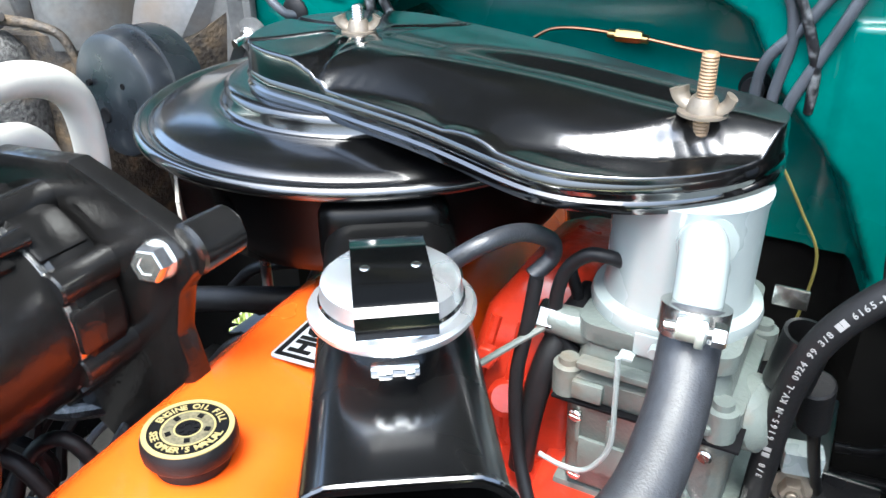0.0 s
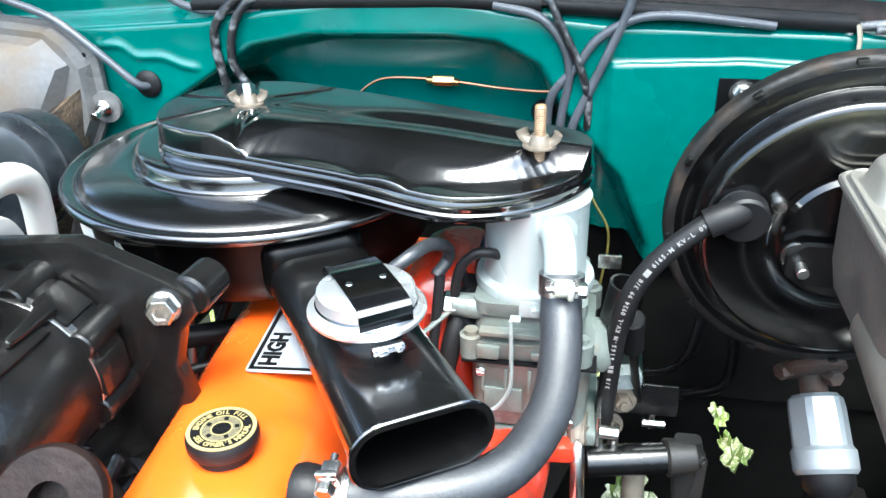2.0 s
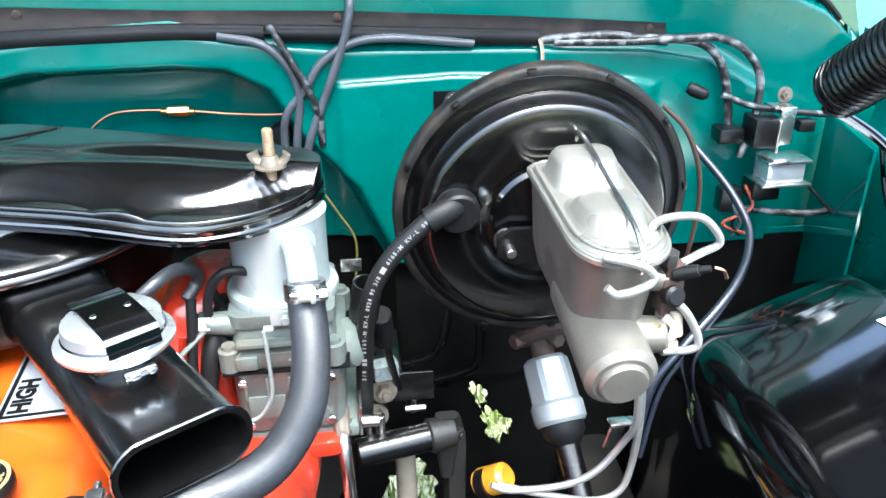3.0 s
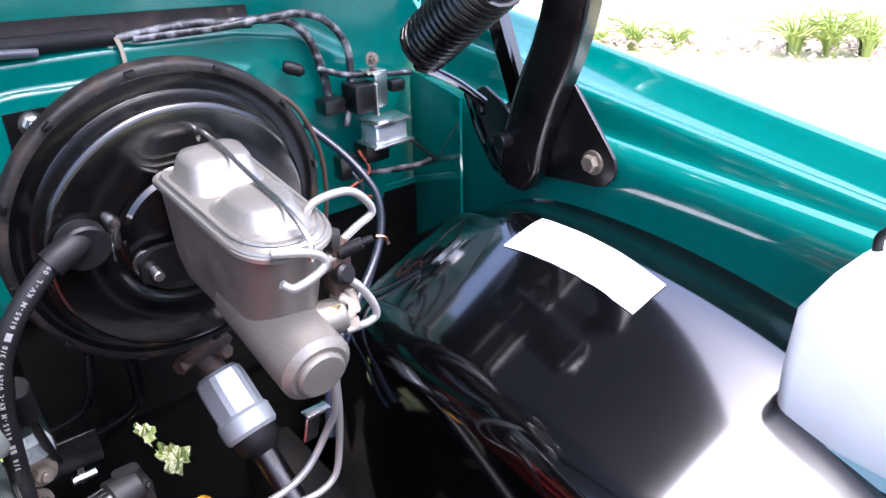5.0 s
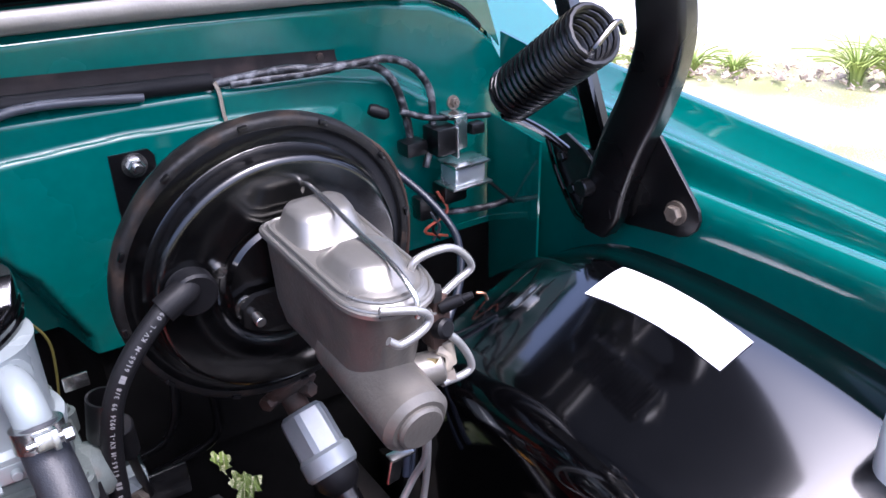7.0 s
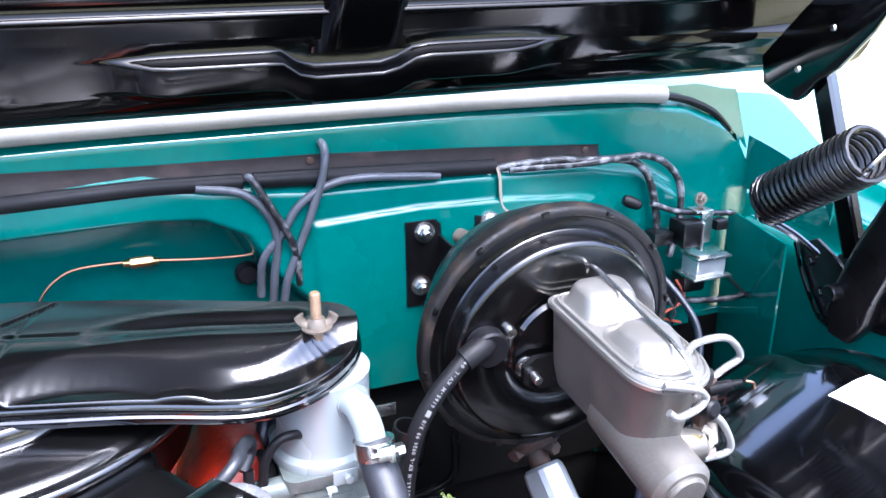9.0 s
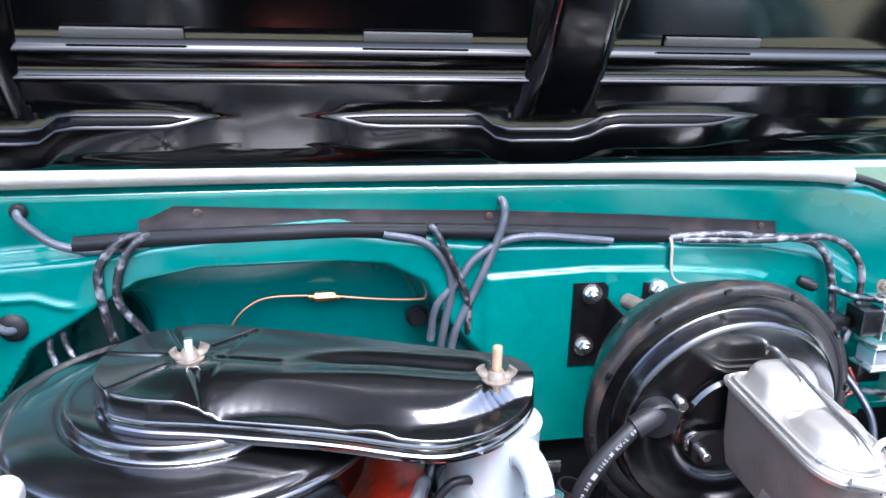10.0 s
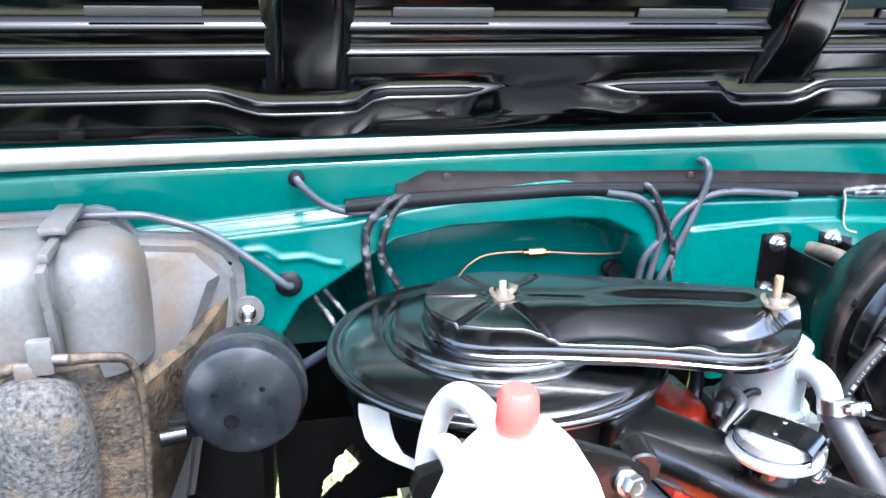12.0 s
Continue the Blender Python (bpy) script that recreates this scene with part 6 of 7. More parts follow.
def curved_channel(points, w, depth, side, mat, name):
    """A U-section arm with rounded corners along a smooth line."""
    path, s = spline(points, 6), Vector(side).normalized()
    r, rings = 0.007, []
    for i, p in enumerate(path):
        d = (path[min(i + 1, len(path) - 1)] - path[max(i - 1, 0)]).normalized()
        o = d.cross(s).normalized()
        end = smoothstep(-0.5, 3.0, i)
        ww = w / 2 * (0.55 + 0.45 * end)
        sec = [(-ww, -depth)] + [(-ww + r - r * math.cos(a), -r + r * math.sin(a)) for a in (0, 0.4, 0.8, 1.2, 1.57)] + [(ww - r + r * math.sin(a), -r + r * math.cos(a)) for a in (0, 0.4, 0.8, 1.2, 1.57)] + [(ww, -depth), (ww - 0.003, -depth), (ww - 0.003, -r), (ww - r, -0.003), (-ww + r, -0.003), (-ww + 0.003, -r), (-ww + 0.003, -depth)]
        rings.append([p + o * x + s * y for x, y in sec])
    part(name, loft(rings), mat, hg)


curved_channel([(0.558, 0.494, 0.985), (0.556, 0.480, 1.045), (0.554, 0.461, 1.10), (0.553, 0.442, 1.142), (0.552, 0.429, 1.180), (0.551, 0.423, 1.213), (0.549, 0.427, 1.25), (0.545, 0.440, 1.31), (0.538, 0.455, 1.36), (0.530, 0.50, 1.40)], 0.050, 0.030, (-1, -0.25, 0.1), BLACK_SATIN, "arm")
channel((0.565, 0.500, 1.080), (0.549, 0.578, 1.290), 0.022, 0.016, (-1, -0.25, 0.1), BLACK, "link")
part("pivot_bracket", plate([(0.571, 1.074), (0.556, 1.044), (0.540, 1.022), (0.521, 1.001), (0.507, 0.996), (0.470, 1.010), (0.478, 1.040), (0.500, 1.066), (0.520, 1.078), (0.545, 1.088)], 0.005, Matrix(((0, 0, 1, 0.559), (1, 0, 0, 0), (0, 1, 0, 0), (0, 0, 0, 1))), 0.0015), BLACK_SATIN, hg)
part("bracket_flange", tube([(0.556, 0.572, 1.075), (0.556, 0.556, 1.043), (0.556, 0.540, 1.021), (0.556, 0.521, 1.000), (0.556, 0.507, 0.995)], 0.0045, 8, flat=0.6), BLACK, hg)
part("pivot", rod((0.540, 0.500, 1.040), (0.588, 0.500, 1.040), 0.010), BLACK_SATIN, hg)
for y, z in ((0.548, 1.060), (0.528, 1.028), (0.512, 1.010)):
    part("bolt", hexnut((0.559, y, z), (-1, 0, 0), 0.006, 0.005), BLACK_SATIN, hg)
part("hood_plate", plate([(0.640, 1.254), (0.622, 1.247), (0.600, 1.242), (0.586, 1.242), (0.575, 1.248), (0.562, 1.266), (0.535, 1.285), (0.500, 1.325), (0.475, 1.370), (0.470, 1.400), (0.520, 1.415), (0.600, 1.335), (0.648, 1.285)], 0.006, Matrix(((0, 0, 1, 0.537), (1, 0, 0, 0), (0, 1, 0, 0), (0, 0, 0, 1))), 0.002), BLACK, hg)
for f in (0.10, 0.50, 0.85):
    part("rivet", lathe([(0, 0), (0.004, 0), (0.003, 0.002), (0, 0.0025)], V(0.537, 0.600, 1.265) + V(0, -0.10, 0.12) * f, (-1, 0, 0), 12), STEEL, hg)
s0, s1 = V(0.473, 0.538, 1.147), V(0.460, 0.412, 1.231)
sa = (s1 - s0).normalized()
sx = sa.orthogonal().normalized()
sy = sa.cross(sx)
turns, coil = 17, []
for k in range(turns * 16 + 1):
    a = 2 * math.pi * k / 16
    coil.append(s0 + (s1 - s0) * (k / (turns * 16)) + (sx * math.cos(a) + sy * math.sin(a)) * 0.0255)
part("spring", tube(coil, 0.0034, 8, smooth=False), BLACK_SATIN, hg, "black coil spring")
part("spring_hook", tube([s0 + sx * 0.024, s0 - sa * 0.012 + sx * 0.012, s0 - sa * 0.022, s0 - sa * 0.020 + V(0.02, 0, -0.012)], 0.0034, 8), BLACK, hg)
part("spring_hook", tube([s1 + sx * 0.0255, s1 + sa * 0.010 + sx * 0.018, s1 + sa * 0.016 + V(0.012, 0, 0.0), s1 + sa * 0.010 + V(0.026, 0.0, -0.008)], 0.0030, 8), BLACK, hg)
part("spring_anchor", tube([s0 - sa * 0.02 + V(0.0, 0, -0.01), V(0.52, 0.545, 1.10), V(0.548, 0.53, 1.075)], 0.006, 8, flat=0.6), BLACK, hg)

# ---- washer bottle ----
wb = thing("washer_bottle", (0.545, 0.037, 0.914), "milky white plastic washer bottle with a cap", "washer bottle")


def bottle_ring(w, d, z, r, cy=0.0):
    return [V(0.545 + 0.885 * y, 0.037 + 0.885 * (cy + x), 0.153 + 0.885 * z) for x, y in rounded(w, d, r)]


part("bottle", loft([bottle_ring(0.10, 0.100, 0.860, 0.012), bottle_ring(0.12, 0.122, 0.866, 0.014, -0.002), bottle_ring(0.21, 0.128, 0.885, 0.016), bottle_ring(0.212, 0.130, 0.93, 0.016), bottle_ring(0.210, 0.128, 0.985, 0.018), bottle_ring(0.175, 0.120, 1.020, 0.022), bottle_ring(0.150, 0.105, 1.038, 0.024), bottle_ring(0.11, 0.08, 1.044, 0.03)]), PLASTIC, wb, angle=60)
part("fluid_base", loft([bottle_ring(0.102, 0.102, 0.8592, 0.012), bottle_ring(0.122, 0.124, 0.8652, 0.014, -0.002), bottle_ring(0.190, 0.1285, 0.880, 0.016)], caps=False), PLASTIC_BLUE, wb, "blue washer fluid showing through the base")
part("neck", lathe([(0, 0), (0.023, 0), (0.023, 0.011), (0, 0.011)], (0.555, 0.026, 1.073), seg=32), RUBBER, wb, "black neck ring")
part("cap", lathe([(0, 0), (0.0257, 0), (0.0265, 0.004), (0.0265, 0.014), (0.023, 0.018), (0, 0.0186)], (0.555, 0.026, 1.082), seg=32), PLASTIC, wb, "white screw cap")
part("nozzle", tube([(0.533, 0.095, 1.057), (0.531, 0.099, 1.082), (0.536, 0.090, 1.091), (0.546, 0.079, 1.087)], 0.0036, 10), RUBBER, wb)

# ---- compressor on its bracket beside the valve cover ----
CC = V(-0.365, 0.310, 1.020)
CAX = V(0.02, -1.0, -0.02).normalized()
cm_ = thing("air_compressor", CC, "black cast compressor with bolted end cap and white lettering bars", "compressor")
part("end_cap", lathe([(0, -0.004), (0.050, -0.004), (0.060, 0.000), (0.063, 0.006), (0.063, 0.028), (0.060, 0.031), (0, 0.031)], CC, CAX, 48), BLACK_CAST, cm_)
part("gasket", lathe([(0.0595, 0.030), (0.0612, 0.031), (0.0612, 0.034), (0.0595, 0.035)], CC, CAX, 48), STEEL, cm_)
part("body", lathe([(0, 0.033), (0.060, 0.033), (0.0615, 0.037), (0.0615, 0.120), (0.058, 0.126), (0.058, 0.20), (0, 0.20)], CC, CAX, 56), BLACK_CAST, cm_)


def on_comp(ang, r, h):
    """A place round the compressor: degrees from the top towards the engine."""
    return CC + CAX * h + V(math.sin(radians(ang)) * r, 0, math.cos(radians(ang)) * r)


for ang in (12, 62, 112):
    part("cap_lug", rod(on_comp(ang, 0.058, -0.004), on_comp(ang, 0.058, 0.034), 0.0105), BLACK_CAST, cm_)
    part("bolt_head", hexnut(on_comp(ang, 0.061, -0.004), -CAX, 0.009, 0.008), STEEL, cm_)
part("stud_spike", rod(on_comp(34, 0.064, 0.030), on_comp(34, 0.066, 0.072), 0.0065, 0.0028), BLACK_CAST, cm_)
for ang in (-20, 37, 87, 137):
    part("flange_scallop", box(on_comp(ang, 0.0605, 0.018), (0.026, 0.030, 0.007), 0.003, Matrix.Rotation(radians(ang), 4, "Y")), BLACK_CAST, cm_)
part("rib", join(box(on_comp(30, 0.0595, 0.08), (0.030, 0.075, 0.008), 0.003, Matrix.Rotation(radians(30), 4, "Y"))), BLACK_CAST, cm_)
for j in range(3):
    part("marking", join(*[box(on_comp(8 - 7 * j, 0.0620, 0.072 + 0.010 * i), (0.0035, 0.007, 0.0008), 0, Matrix.Rotation(radians(8 - 7 * j), 4, "Y")) for i in range(4)]), PRINT, cm_, "white marking bars")
cbk = thing("compressor_bracket", (-0.30, 0.30, 0.95), "thick black steel compressor bracket bolted to the engine", "bracket")
part("plate", plate([(-0.437, 1.074), (-0.432, 1.089), (-0.400, 1.096), (-0.326, 1.102), (-0.304, 1.094), (-0.265, 1.078), (-0.250, 1.068), (-0.248, 1.056), (-0.262, 1.040), (-0.270, 1.012), (-0.262, 0.975), (-0.275, 0.93), (-0.34, 0.90), (-0.41, 0.96), (-0.432, 1.05)], 0.014, Matrix(((1, 0, 0, 0), (0, 0, -1, 0.326), (0, 1, 0, 0), (0, 0, 0, 1))), 0.003), BLACK_CAST, cbk)
part("boss", rod((-0.254, 0.316, 1.066), (-0.250, 0.344, 1.068), 0.0145, 0.0135, 22), BLACK_CAST, cbk)
part("bolt", join(lathe([(0, 0), (0.0115, 0), (0.011, 0.003), (0, 0.003)], (-0.270, 0.312, 1.060), (0.25, -1, 0.15), 20), lathe([(0, 0), (0.0098, 0), (0.0098, 0.009), (0.0085, 0.0105), (0.0050, 0.0105), (0.0045, 0.0098), (0, 0.0098)], (-0.269, 0.309, 1.0605), (0.25, -1, 0.15), 6)), STEEL, cbk, "plated hexagon bolt")
part("stay", tube([(-0.275, 0.31, 0.94), (-0.27, 0.32, 0.86), (-0.26, 0.33, 0.76)], 0.014, 12), BLACK_CAST, cbk)
ln = thing("lifting_eye", (-0.29, 0.18, 0.96), "black iron bracket lug with a round hole", "lug")
part("lug", lathe([(0.011, -0.006), (0.028, -0.006), (0.030, -0.003), (0.030, 0.003), (0.028, 0.006), (0.011, 0.006), (0.011, -0.006)], (-0.272, 0.18, 1.020), (0.2, -0.75, 0.6), 36), DARKIRON, ln)
part("arm", box((-0.295, 0.178, 0.995), (0.05, 0.012, 0.030), 0.004, pose(0, 0, 0, 30, 45, 0)), DARKIRON, ln)

# reservoir with a red cap and the cream hoses
jr = thing("coolant_reservoir", (-0.408, 0.222, 1.081), "white plastic reservoir with a red cap above the compressor", "reservoir")


def jar_ring(w, d, z, r):
    return [V(-0.388 + x, 0.222 + y, z) for x, y in rounded(w, d, r)]


part("tank", loft([jar_ring(0.105, 0.066, 1.081, 0.02), jar_ring(0.112, 0.074, 1.088, 0.025), jar_ring(0.106, 0.074, 1.120, 0.028), jar_ring(0.090, 0.068, 1.142, 0.028), jar_ring(0.066, 0.056, 1.162, 0.024), jar_ring(0.044, 0.042, 1.173, 0.018), jar_ring(0.030, 0.030, 1.176, 0.013)]), PLASTIC, jr, angle=60)
part("cap", lathe([(0, 0), (0.0125, 0), (0.013, 0.004), (0.012, 0.026), (0.0095, 0.030), (0, 0.031)], (-0.392, 0.222, 1.172), seg=20), REDCAP, jr, "red plastic cap")
cable("heater_hose", [(-0.376, 0.245, 1.120), (-0.380, 0.285, 1.127), (-0.383, 0.310, 1.132), (-0.387, 0.335, 1.131), (-0.391, 0.357, 1.124), (-0.396, 0.373, 1.111), (-0.402, 0.382, 1.092), (-0.408, 0.386, 1.06), (-0.414, 0.384, 1.01)], 0.0105, WHITEHOSE, "cream rubber hose bent in a tight loop", "hose", "cream hoses", 16, extra=[("cuff", lathe([(0.0100, -0.006), (0.0122, -0.006), (0.0125, 0.0), (0.0122, 0.006), (0.0100, 0.006)], (-0.3765, 0.250, 1.1208), (0.08, -1, -0.12), 20), STEEL)])
cable("heater_hose", [(-0.400, 0.245, 1.090), (-0.404, 0.285, 1.094), (-0.404, 0.320, 1.095), (-0.406, 0.345, 1.088), (-0.410, 0.358, 1.06), (-0.414, 0.362, 1.01)], 0.0105, WHITEHOSE, "cream rubber hose bent in a tight loop", "hose", "cream hoses", 16, extra=[("cuff", lathe([(0.0100, -0.006), (0.0122, -0.006), (0.0125, 0.0), (0.0122, 0.006), (0.0100, 0.006)], (-0.4005, 0.250, 1.0905), (0.08, -1, -0.08), 20), STEEL)])
shield = sheet(lambda u, v: V(-0.345 - 0.108 * u, 0.392 + 0.094 * u + 0.004 * math.sin(3 * u), 1.052 - 0.010 * (1 - u) ** 2 - 0.052 * (0.25 + 0.75 * math.sqrt(max(0.0, 1 - (2 * u - 1) ** 4))) * v), 22, 5, 0.0022)
solid("hose_shield", shield, WHITEHOSE, "white flat plastic strip beside the air cleaner", "strip")

# ---- heater case and blower drum ----
hc = thing("heater_case", (-0.70, 0.64, 0.85), "dusty grey-black fibreglass heater case on the firewall", "heater case")
FLANGE = [(-0.86, 0.82), (-0.86, 1.187), (-0.728, 1.188), (-0.700, 1.192), (-0.682, 1.187), (-0.662, 1.160), (-0.590, 1.154), (-0.566, 1.136), (-0.552, 1.112), (-0.552, 1.05), (-0.60, 0.97), (-0.63, 0.82)]
part("flange", plate(FLANGE, 0.010, Matrix(((1, 0, 0, 0), (0, 0, -1, 0.722), (0, 1, 0, 0), (0, 0, 0, 1))), 0.003), FIBRE, hc)


def case_ring(y, pull, drop):
    """The flange outline drawn in towards the duct, a little lower and further forward."""
    return [V(-0.72 + (x + 0.72) * (1 - pull), y, 0.98 + (z - 0.98) * (1 - drop)) for x, z in FLANGE]


part("body", loft([case_ring(0.712, 0.06, 0.03), case_ring(0.700, 0.09, 0.045), case_ring(0.697, 0.10, 0.05)]), FIBRE, hc, angle=25)
part("facet", loft([[V(-0.665, 0.70, 1.146), V(-0.600, 0.70, 1.140), V(-0.575, 0.70, 1.112), V(-0.600, 0.70, 1.060), V(-0.640, 0.70, 0.99), V(-0.690, 0.70, 0.99)],
                    [V(-0.672, 0.680, 1.142), V(-0.615, 0.688, 1.132), V(-0.592, 0.690, 1.106), V(-0.612, 0.670, 1.060), V(-0.650, 0.640, 1.00), V(-0.690, 0.62, 0.99)],
                    [V(-0.690, 0.60, 1.120), V(-0.676, 0.62, 1.10), V(-0.668, 0.62, 1.080), V(-0.664, 0.61, 1.050), V(-0.664, 0.595, 1.01), V(-0.690, 0.58, 0.99)]]), FIBRE, hc, angle=20)
part("side", loft([[V(-0.600, 0.705, 1.070), V(-0.565, 0.705, 1.090), V(-0.575, 0.705, 1.03), V(-0.63, 0.705, 0.90), V(-0.68, 0.705, 0.80), V(-0.70, 0.705, 0.98)],
                   [V(-0.625, 0.650, 1.050), V(-0.606, 0.655, 1.050), V(-0.612, 0.650, 1.00), V(-0.645, 0.63, 0.88), V(-0.69, 0.62, 0.80), V(-0.70, 0.62, 0.98)],
                   [V(-0.672, 0.580, 1.050), V(-0.656, 0.578, 1.040), V(-0.650, 0.572, 0.98), V(-0.662, 0.565, 0.87), V(-0.69, 0.56, 0.80), V(-0.70, 0.56, 0.98)]]), FIBRE_BROWN, hc, "bare brown fibre side of the case", angle=30)


def barrel(cx, cy, rx, ry, stops, n=28):
    return loft([[V(cx + rx * k * math.cos(2 * math.pi * i / n), cy + ry * k * math.sin(2 * math.pi * i / n), z) for i in range(n)] for k, z in stops])


part("duct", barrel(-0.690, 0.634, 0.046, 0.064, ((1.0, 1.06), (1.0, 1.13), (0.97, 1.155), (0.86, 1.172), (0.6, 1.182), (0.2, 1.186))), FIBRE, hc, angle=50)
part("duct", barrel(-0.764, 0.630, 0.058, 0.068, ((1.0, 1.06), (1.0, 1.13), (0.97, 1.155), (0.86, 1.174), (0.6, 1.184), (0.2, 1.187))), FIBRE, hc, angle=50)
part("lower_duct", barrel(-0.735, 0.620, 0.080, 0.066, ((1.0, 0.80), (1.0, 1.05), (0.96, 1.075), (0.5, 1.08))), FIBRE_BROWN, hc, "bare brown fibre lower duct", angle=50)
part("seam_rib", join(box((-0.721, 0.568, 1.125), (0.009, 0.016, 0.110), 0.003, pose(0, 0, 0, 12, 0, 0)), box((-0.722, 0.60, 1.182), (0.010, 0.060, 0.010), 0.003), box((-0.722, 0.66, 1.194), (0.026, 0.09, 0.008), 0.003)), FIBRE, hc)
part("rim", tube([(-0.84, 0.57, 1.062), (-0.79, 0.550, 1.078), (-0.75, 0.545, 1.090), (-0.71, 0.548, 1.092), (-0.676, 0.556, 1.088), (-0.658, 0.566, 1.075), (-0.652, 0.572, 1.03), (-0.655, 0.57, 0.95), (-0.662, 0.565, 0.86)], lambda q: 0.0062 - 0.0026 * q, 12), FIBRE_BROWN, hc)
part("scroll", barrel(-0.738, 0.538, 0.046, 0.040, ((1.02, 0.80), (0.97, 0.85), (1.05, 0.90), (0.98, 0.95), (1.04, 1.0), (0.96, 1.04), (0.82, 1.065), (0.5, 1.078), (0.1, 1.082)), 22), MAT_FELT, hc, "matted felt over the blower scroll")
part("clip", join(box((-0.728, 0.543, 1.100), (0.022, 0.012, 0.034), 0.004), rod((-0.718, 0.540, 1.098), (-0.704, 0.538, 1.098), 0.0045), box((-0.742, 0.543, 1.086), (0.020, 0.012, 0.018), 0.004)), FIBRE, hc)
for x, z in ((-0.687, 1.178), (-0.61, 1.146), (-0.568, 1.118)):
    part("rivet", lathe([(0, 0), (0.003, 0), (0.002, 0.001), (0, 0.0012)], (x, 0.7115, z), (0, -1, 0), 10), INK, hc)
part("ear", lathe([(0.006, 0), (0.018, 0.0), (0.018, 0.006), (0.006, 0.006)], (-0.551, 0.712, 1.060), (0, -1, 0), 20), FIBRE, hc)
part("screw", join(rod((-0.552, 0.706, 1.060), (-0.552, 0.682, 1.056), 0.0045, seg=10), lathe([(0, 0), (0.010, 0), (0.010, 0.004), (0.006, 0.008), (0, 0.008)], (-0.552, 0.706, 1.060), (0, -1, -0.1), 14)), STEEL, hc, "plated screw with a spring")
DC = V(-0.552, 0.585, 1.040)
DA = V(-0.08, -1.0, 0.06).normalized()
dr = thing("blower_drum", DC, "dark blue-black round drum with a seam and holes", "drum")
part("rear_half", lathe([(0, -0.004), (0.050, -0.004), (0.056, 0.000), (0.0575, 0.006), (0.0575, 0.030), (0, 0.030)], DC, DA, 48), DRUM, dr)
part("seam", lathe([(0.056, 0.028), (0.0595, 0.029), (0.0595, 0.033), (0.056, 0.034)], DC, DA, 48), DRUM, dr)
part("front_half", lathe([(0.0565, 0.032), (0.0565, 0.050), (0.054, 0.056), (0.048, 0.0585), (0, 0.060)], DC, DA, 48), DRUM, dr)
# no openings cut: flat black discs carry the holes' dark insides
for x, z, r in ((0.016, -0.018, 0.0105), (-0.012, -0.018, 0.0062), (0.018, 0.012, 0.0025), (-0.026, 0.010, 0.0025)):
    part("hole", lathe([(0, 0.0012), (r * 0.8, 0.0012), (r, 0.0016), (r * 1.15, 0.0010), (r * 1.2, -0.002), (0, -0.002)], DC + DA * 0.0592 + V(x, 0, z), DA, 20), INK, dr)
part("mount", join(box(DC + V(-0.062, -0.03, -0.03), (0.030, 0.020, 0.022), 0.004), rod(DC + V(-0.06, -0.04, -0.034), DC + V(-0.085, -0.045, -0.034), 0.008)), BLACK_SATIN, dr)
cable("drum_tube", [(-0.500, 0.585, 1.045), (-0.472, 0.61, 1.047), (-0.440, 0.64, 1.048), (-0.40, 0.68, 1.045)], 0.0055, BLUEGREY, "blue-grey tube leaving the drum", "hose", "", 12)

# ---- hoses and lines between air cleaner and carburettor ----
cable("heated_air_hose", [(-0.148, 0.375, 1.050), (-0.125, 0.385, 1.068), (-0.115, 0.41, 1.066), (-0.108, 0.435, 1.052), (-0.108, 0.442, 1.038), (-0.116, 0.432, 1.028)], 0.0050, HOSE, "grey rubber hose stub beside the snorkel", "hose", "", 14)
cable("distributor_hose", [(-0.112, 0.430, 1.030), (-0.114, 0.424, 1.00), (-0.116, 0.415, 0.965), (-0.108, 0.405, 0.92), (-0.085, 0.385, 0.875), (-0.07, 0.37, 0.83)], 0.0042, RUBBER, "grey rubber hose running down past the carburettor", "hose", "", 12)
cable("distributor_hose", [(-0.100, 0.45, 1.030), (-0.095, 0.455, 1.00), (-0.103, 0.445, 0.965), (-0.112, 0.43, 0.95)], 0.0036, RUBBER, "thin black rubber hose behind the snorkel", "hose", "", 12)
cable("choke_hose", [(-0.066, 0.442, 1.044), (-0.075, 0.436, 1.049), (-0.086, 0.434, 1.048), (-0.097, 0.433, 1.035), (-0.101, 0.433, 1.012), (-0.095, 0.434, 0.990), (-0.082, 0.436, 0.979), (-0.07, 0.446, 0.972)], 0.0040, RUBBER, "black rubber hose looped beside the carburettor", "hose", "", 12)
cable("water_hose", [(-0.092, 0.47, 1.005), (-0.097, 0.444, 0.996), (-0.102, 0.430, 0.980), (-0.106, 0.424, 0.958), (-0.110, 0.420, 0.929), (-0.112, 0.418, 0.90)], 0.0078, RUBBER, "black printed rubber hose on the intake boss", "hose", "", 14)
cable("choke_tube", [(-0.100, 0.43, 1.004), (-0.12, 0.415, 0.990), (-0.145, 0.395, 0.972)], 0.0022, ZINC, "thin bright steel choke tube", "tube", "", 8)
cable("heated_air_hose", [(-0.072, 0.55, 1.06), (-0.080, 0.53, 1.03), (-0.090, 0.51, 1.00), (-0.10, 0.50, 0.95)], 0.0075, BLUEGREY, "blue-grey hose behind the air horn", "hose", "", 12)
cable("thin_wire", [(-0.03, 0.70, 1.03), (-0.017, 0.70, 1.012), (0.003, 0.70, 0.978), (0.020, 0.70, 0.944), (0.018, 0.70, 0.897), (0.01, 0.70, 0.85)], 0.0013, YELLOW, "thin yellow wire beside the firewall", "wire", "", 8)
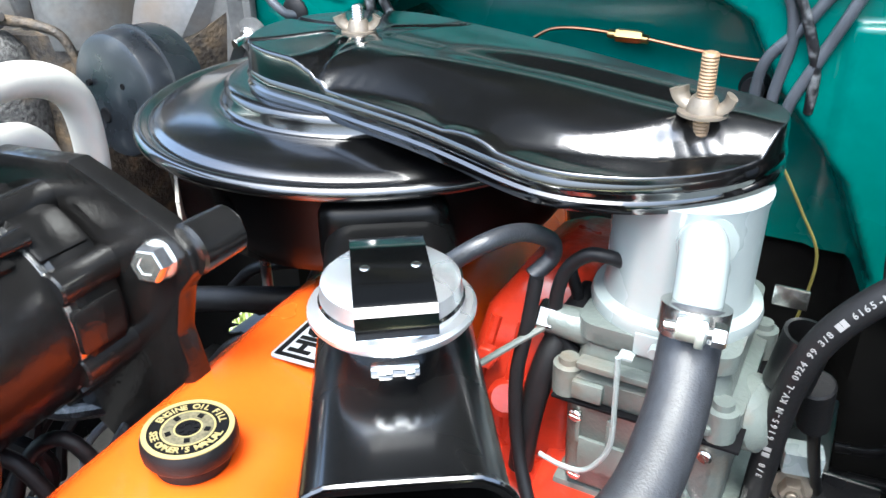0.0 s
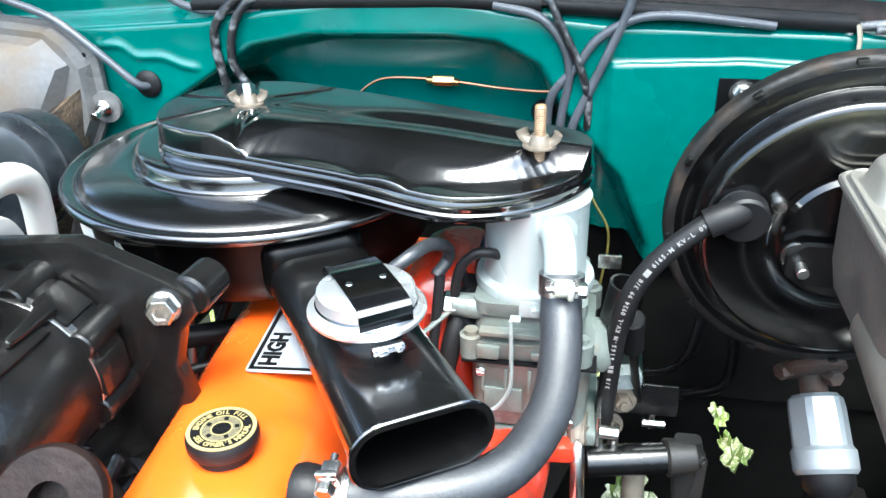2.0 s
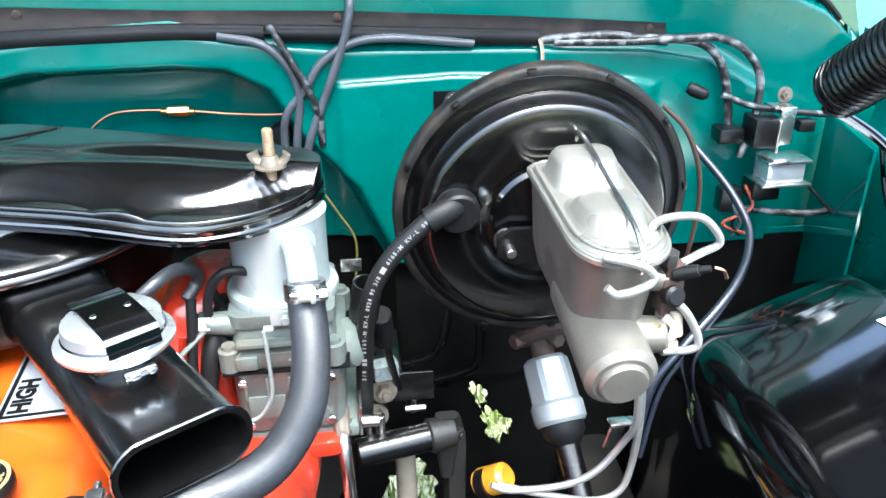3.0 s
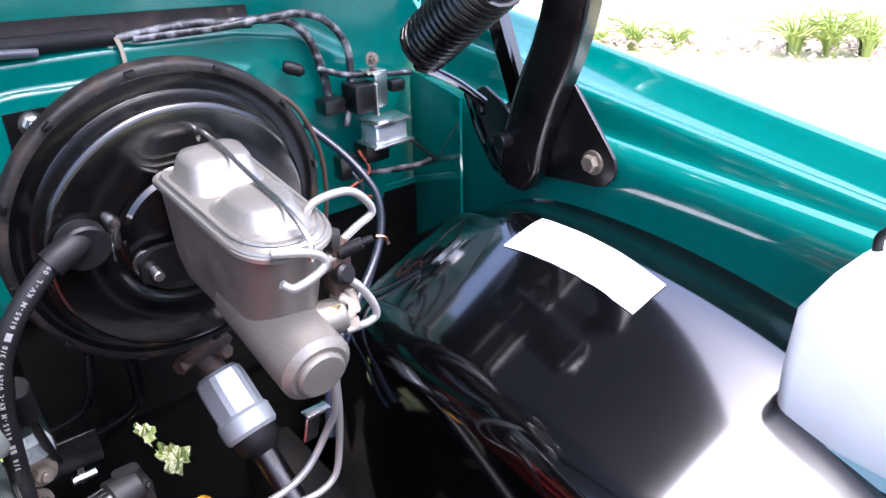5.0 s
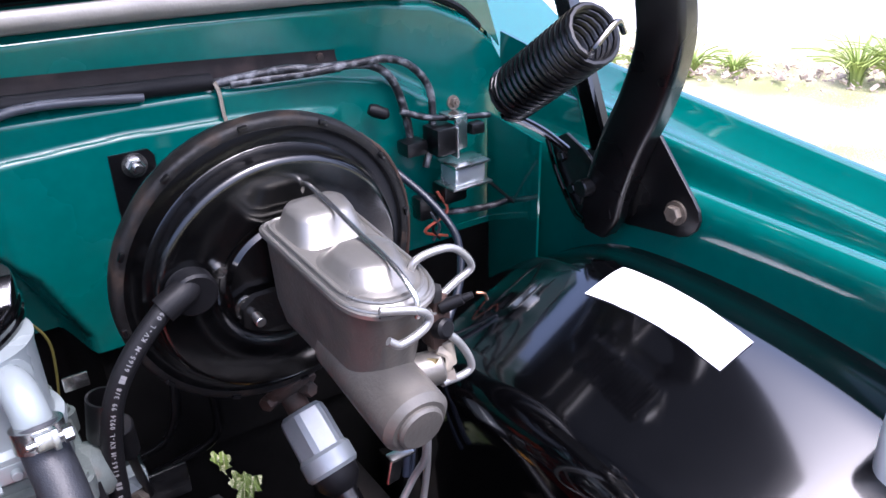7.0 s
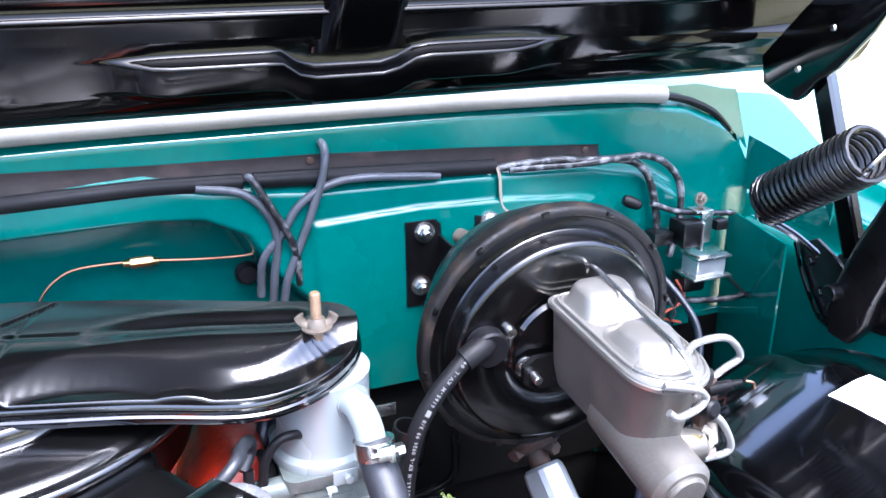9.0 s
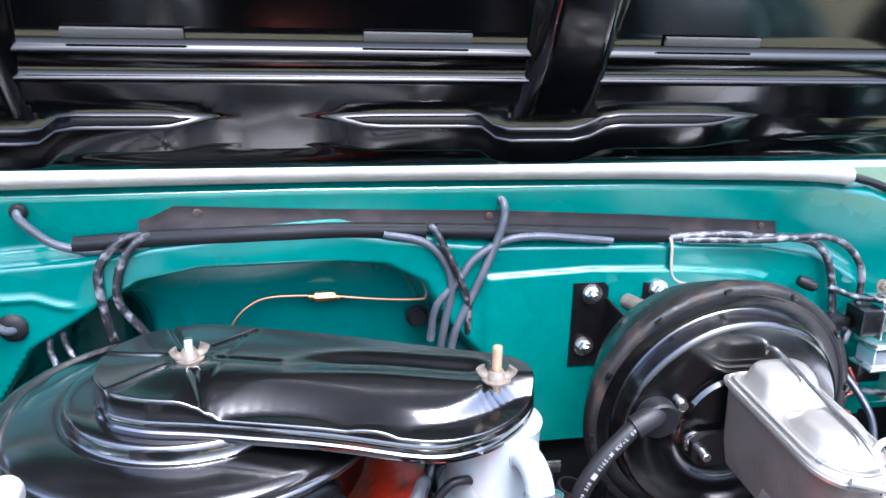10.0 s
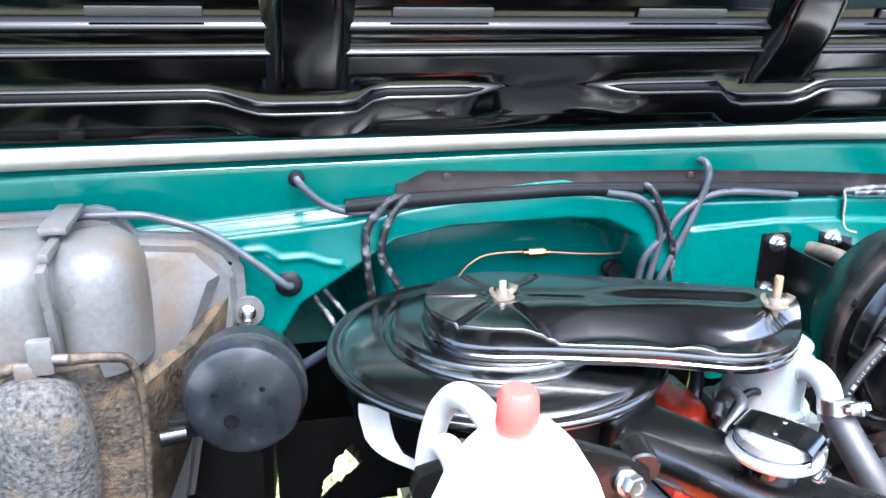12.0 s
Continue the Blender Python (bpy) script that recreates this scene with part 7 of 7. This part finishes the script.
# struts, plug wires and clutter under the air cleaner
cable("dipstick_tube", [(-0.350, 0.47, 0.975), (-0.365, 0.485, 0.90), (-0.385, 0.50, 0.80), (-0.395, 0.51, 0.70)], 0.0042, STEEL, "bright steel dipstick tube", "tube", "", 10)
cable("support_rod", [(-0.320, 0.52, 0.978), (-0.345, 0.52, 0.92), (-0.40, 0.52, 0.82)], 0.0050, BLACK_SATIN, "black support rod below the air cleaner", "rod", "", 10)
for k, pts in enumerate((
        [(-0.30, 0.25, 0.90), (-0.34, 0.24, 0.955), (-0.37, 0.21, 0.93), (-0.36, 0.18, 0.86), (-0.34, 0.18, 0.80)],
        [(-0.30, 0.28, 0.90), (-0.33, 0.27, 0.948), (-0.355, 0.25, 0.92), (-0.35, 0.22, 0.84)],
        [(-0.42, 0.50, 0.90), (-0.38, 0.49, 0.935), (-0.34, 0.50, 0.945), (-0.30, 0.53, 0.94)],
        [(-0.40, 0.44, 0.86), (-0.36, 0.44, 0.90), (-0.32, 0.46, 0.905), (-0.29, 0.47, 0.90)],
        [(-0.31, 0.16, 0.93), (-0.33, 0.20, 0.91), (-0.36, 0.26, 0.88), (-0.40, 0.30, 0.85)])):
    cable("spark_plug_wire", pts, 0.0048, RUBBER, "black spark plug wire beside the engine", "wire", "spark plug wires", 10)
solid("heater_hose_low", tube([(-0.48, 0.46, 0.88), (-0.42, 0.45, 0.915), (-0.36, 0.455, 0.93), (-0.31, 0.48, 0.93)], 0.0105, 14), RUBBER, "black heater hose low beside the engine", "hose")

# loose looms under the compressor
rng = random.Random(12)
BUNDLE = [(-0.490, 0.30, 0.80), (-0.436, 0.30, 0.888), (-0.377, 0.30, 0.928), (-0.325, 0.30, 0.936), (-0.318, 0.30, 0.905), (-0.345, 0.30, 0.86)]
for k in range(8):
    dx, dy, dz = rng.uniform(-0.030, 0.035), rng.uniform(-0.05, 0.06), rng.uniform(-0.040, 0.012)
    pts = [(x + dx + rng.uniform(-0.012, 0.012), y + dy + rng.uniform(-0.02, 0.02), z + dz + rng.uniform(-0.012, 0.012)) for x, y, z in BUNDLE]
    cable("loose_wire", pts, rng.choice((0.0022, 0.0030, 0.0042, 0.0055)), rng.choice((RUBBER, TAPE, RUBBER, WIRE)), "loose black wire looped under the compressor", "wire", "wires under the compressor", 9)
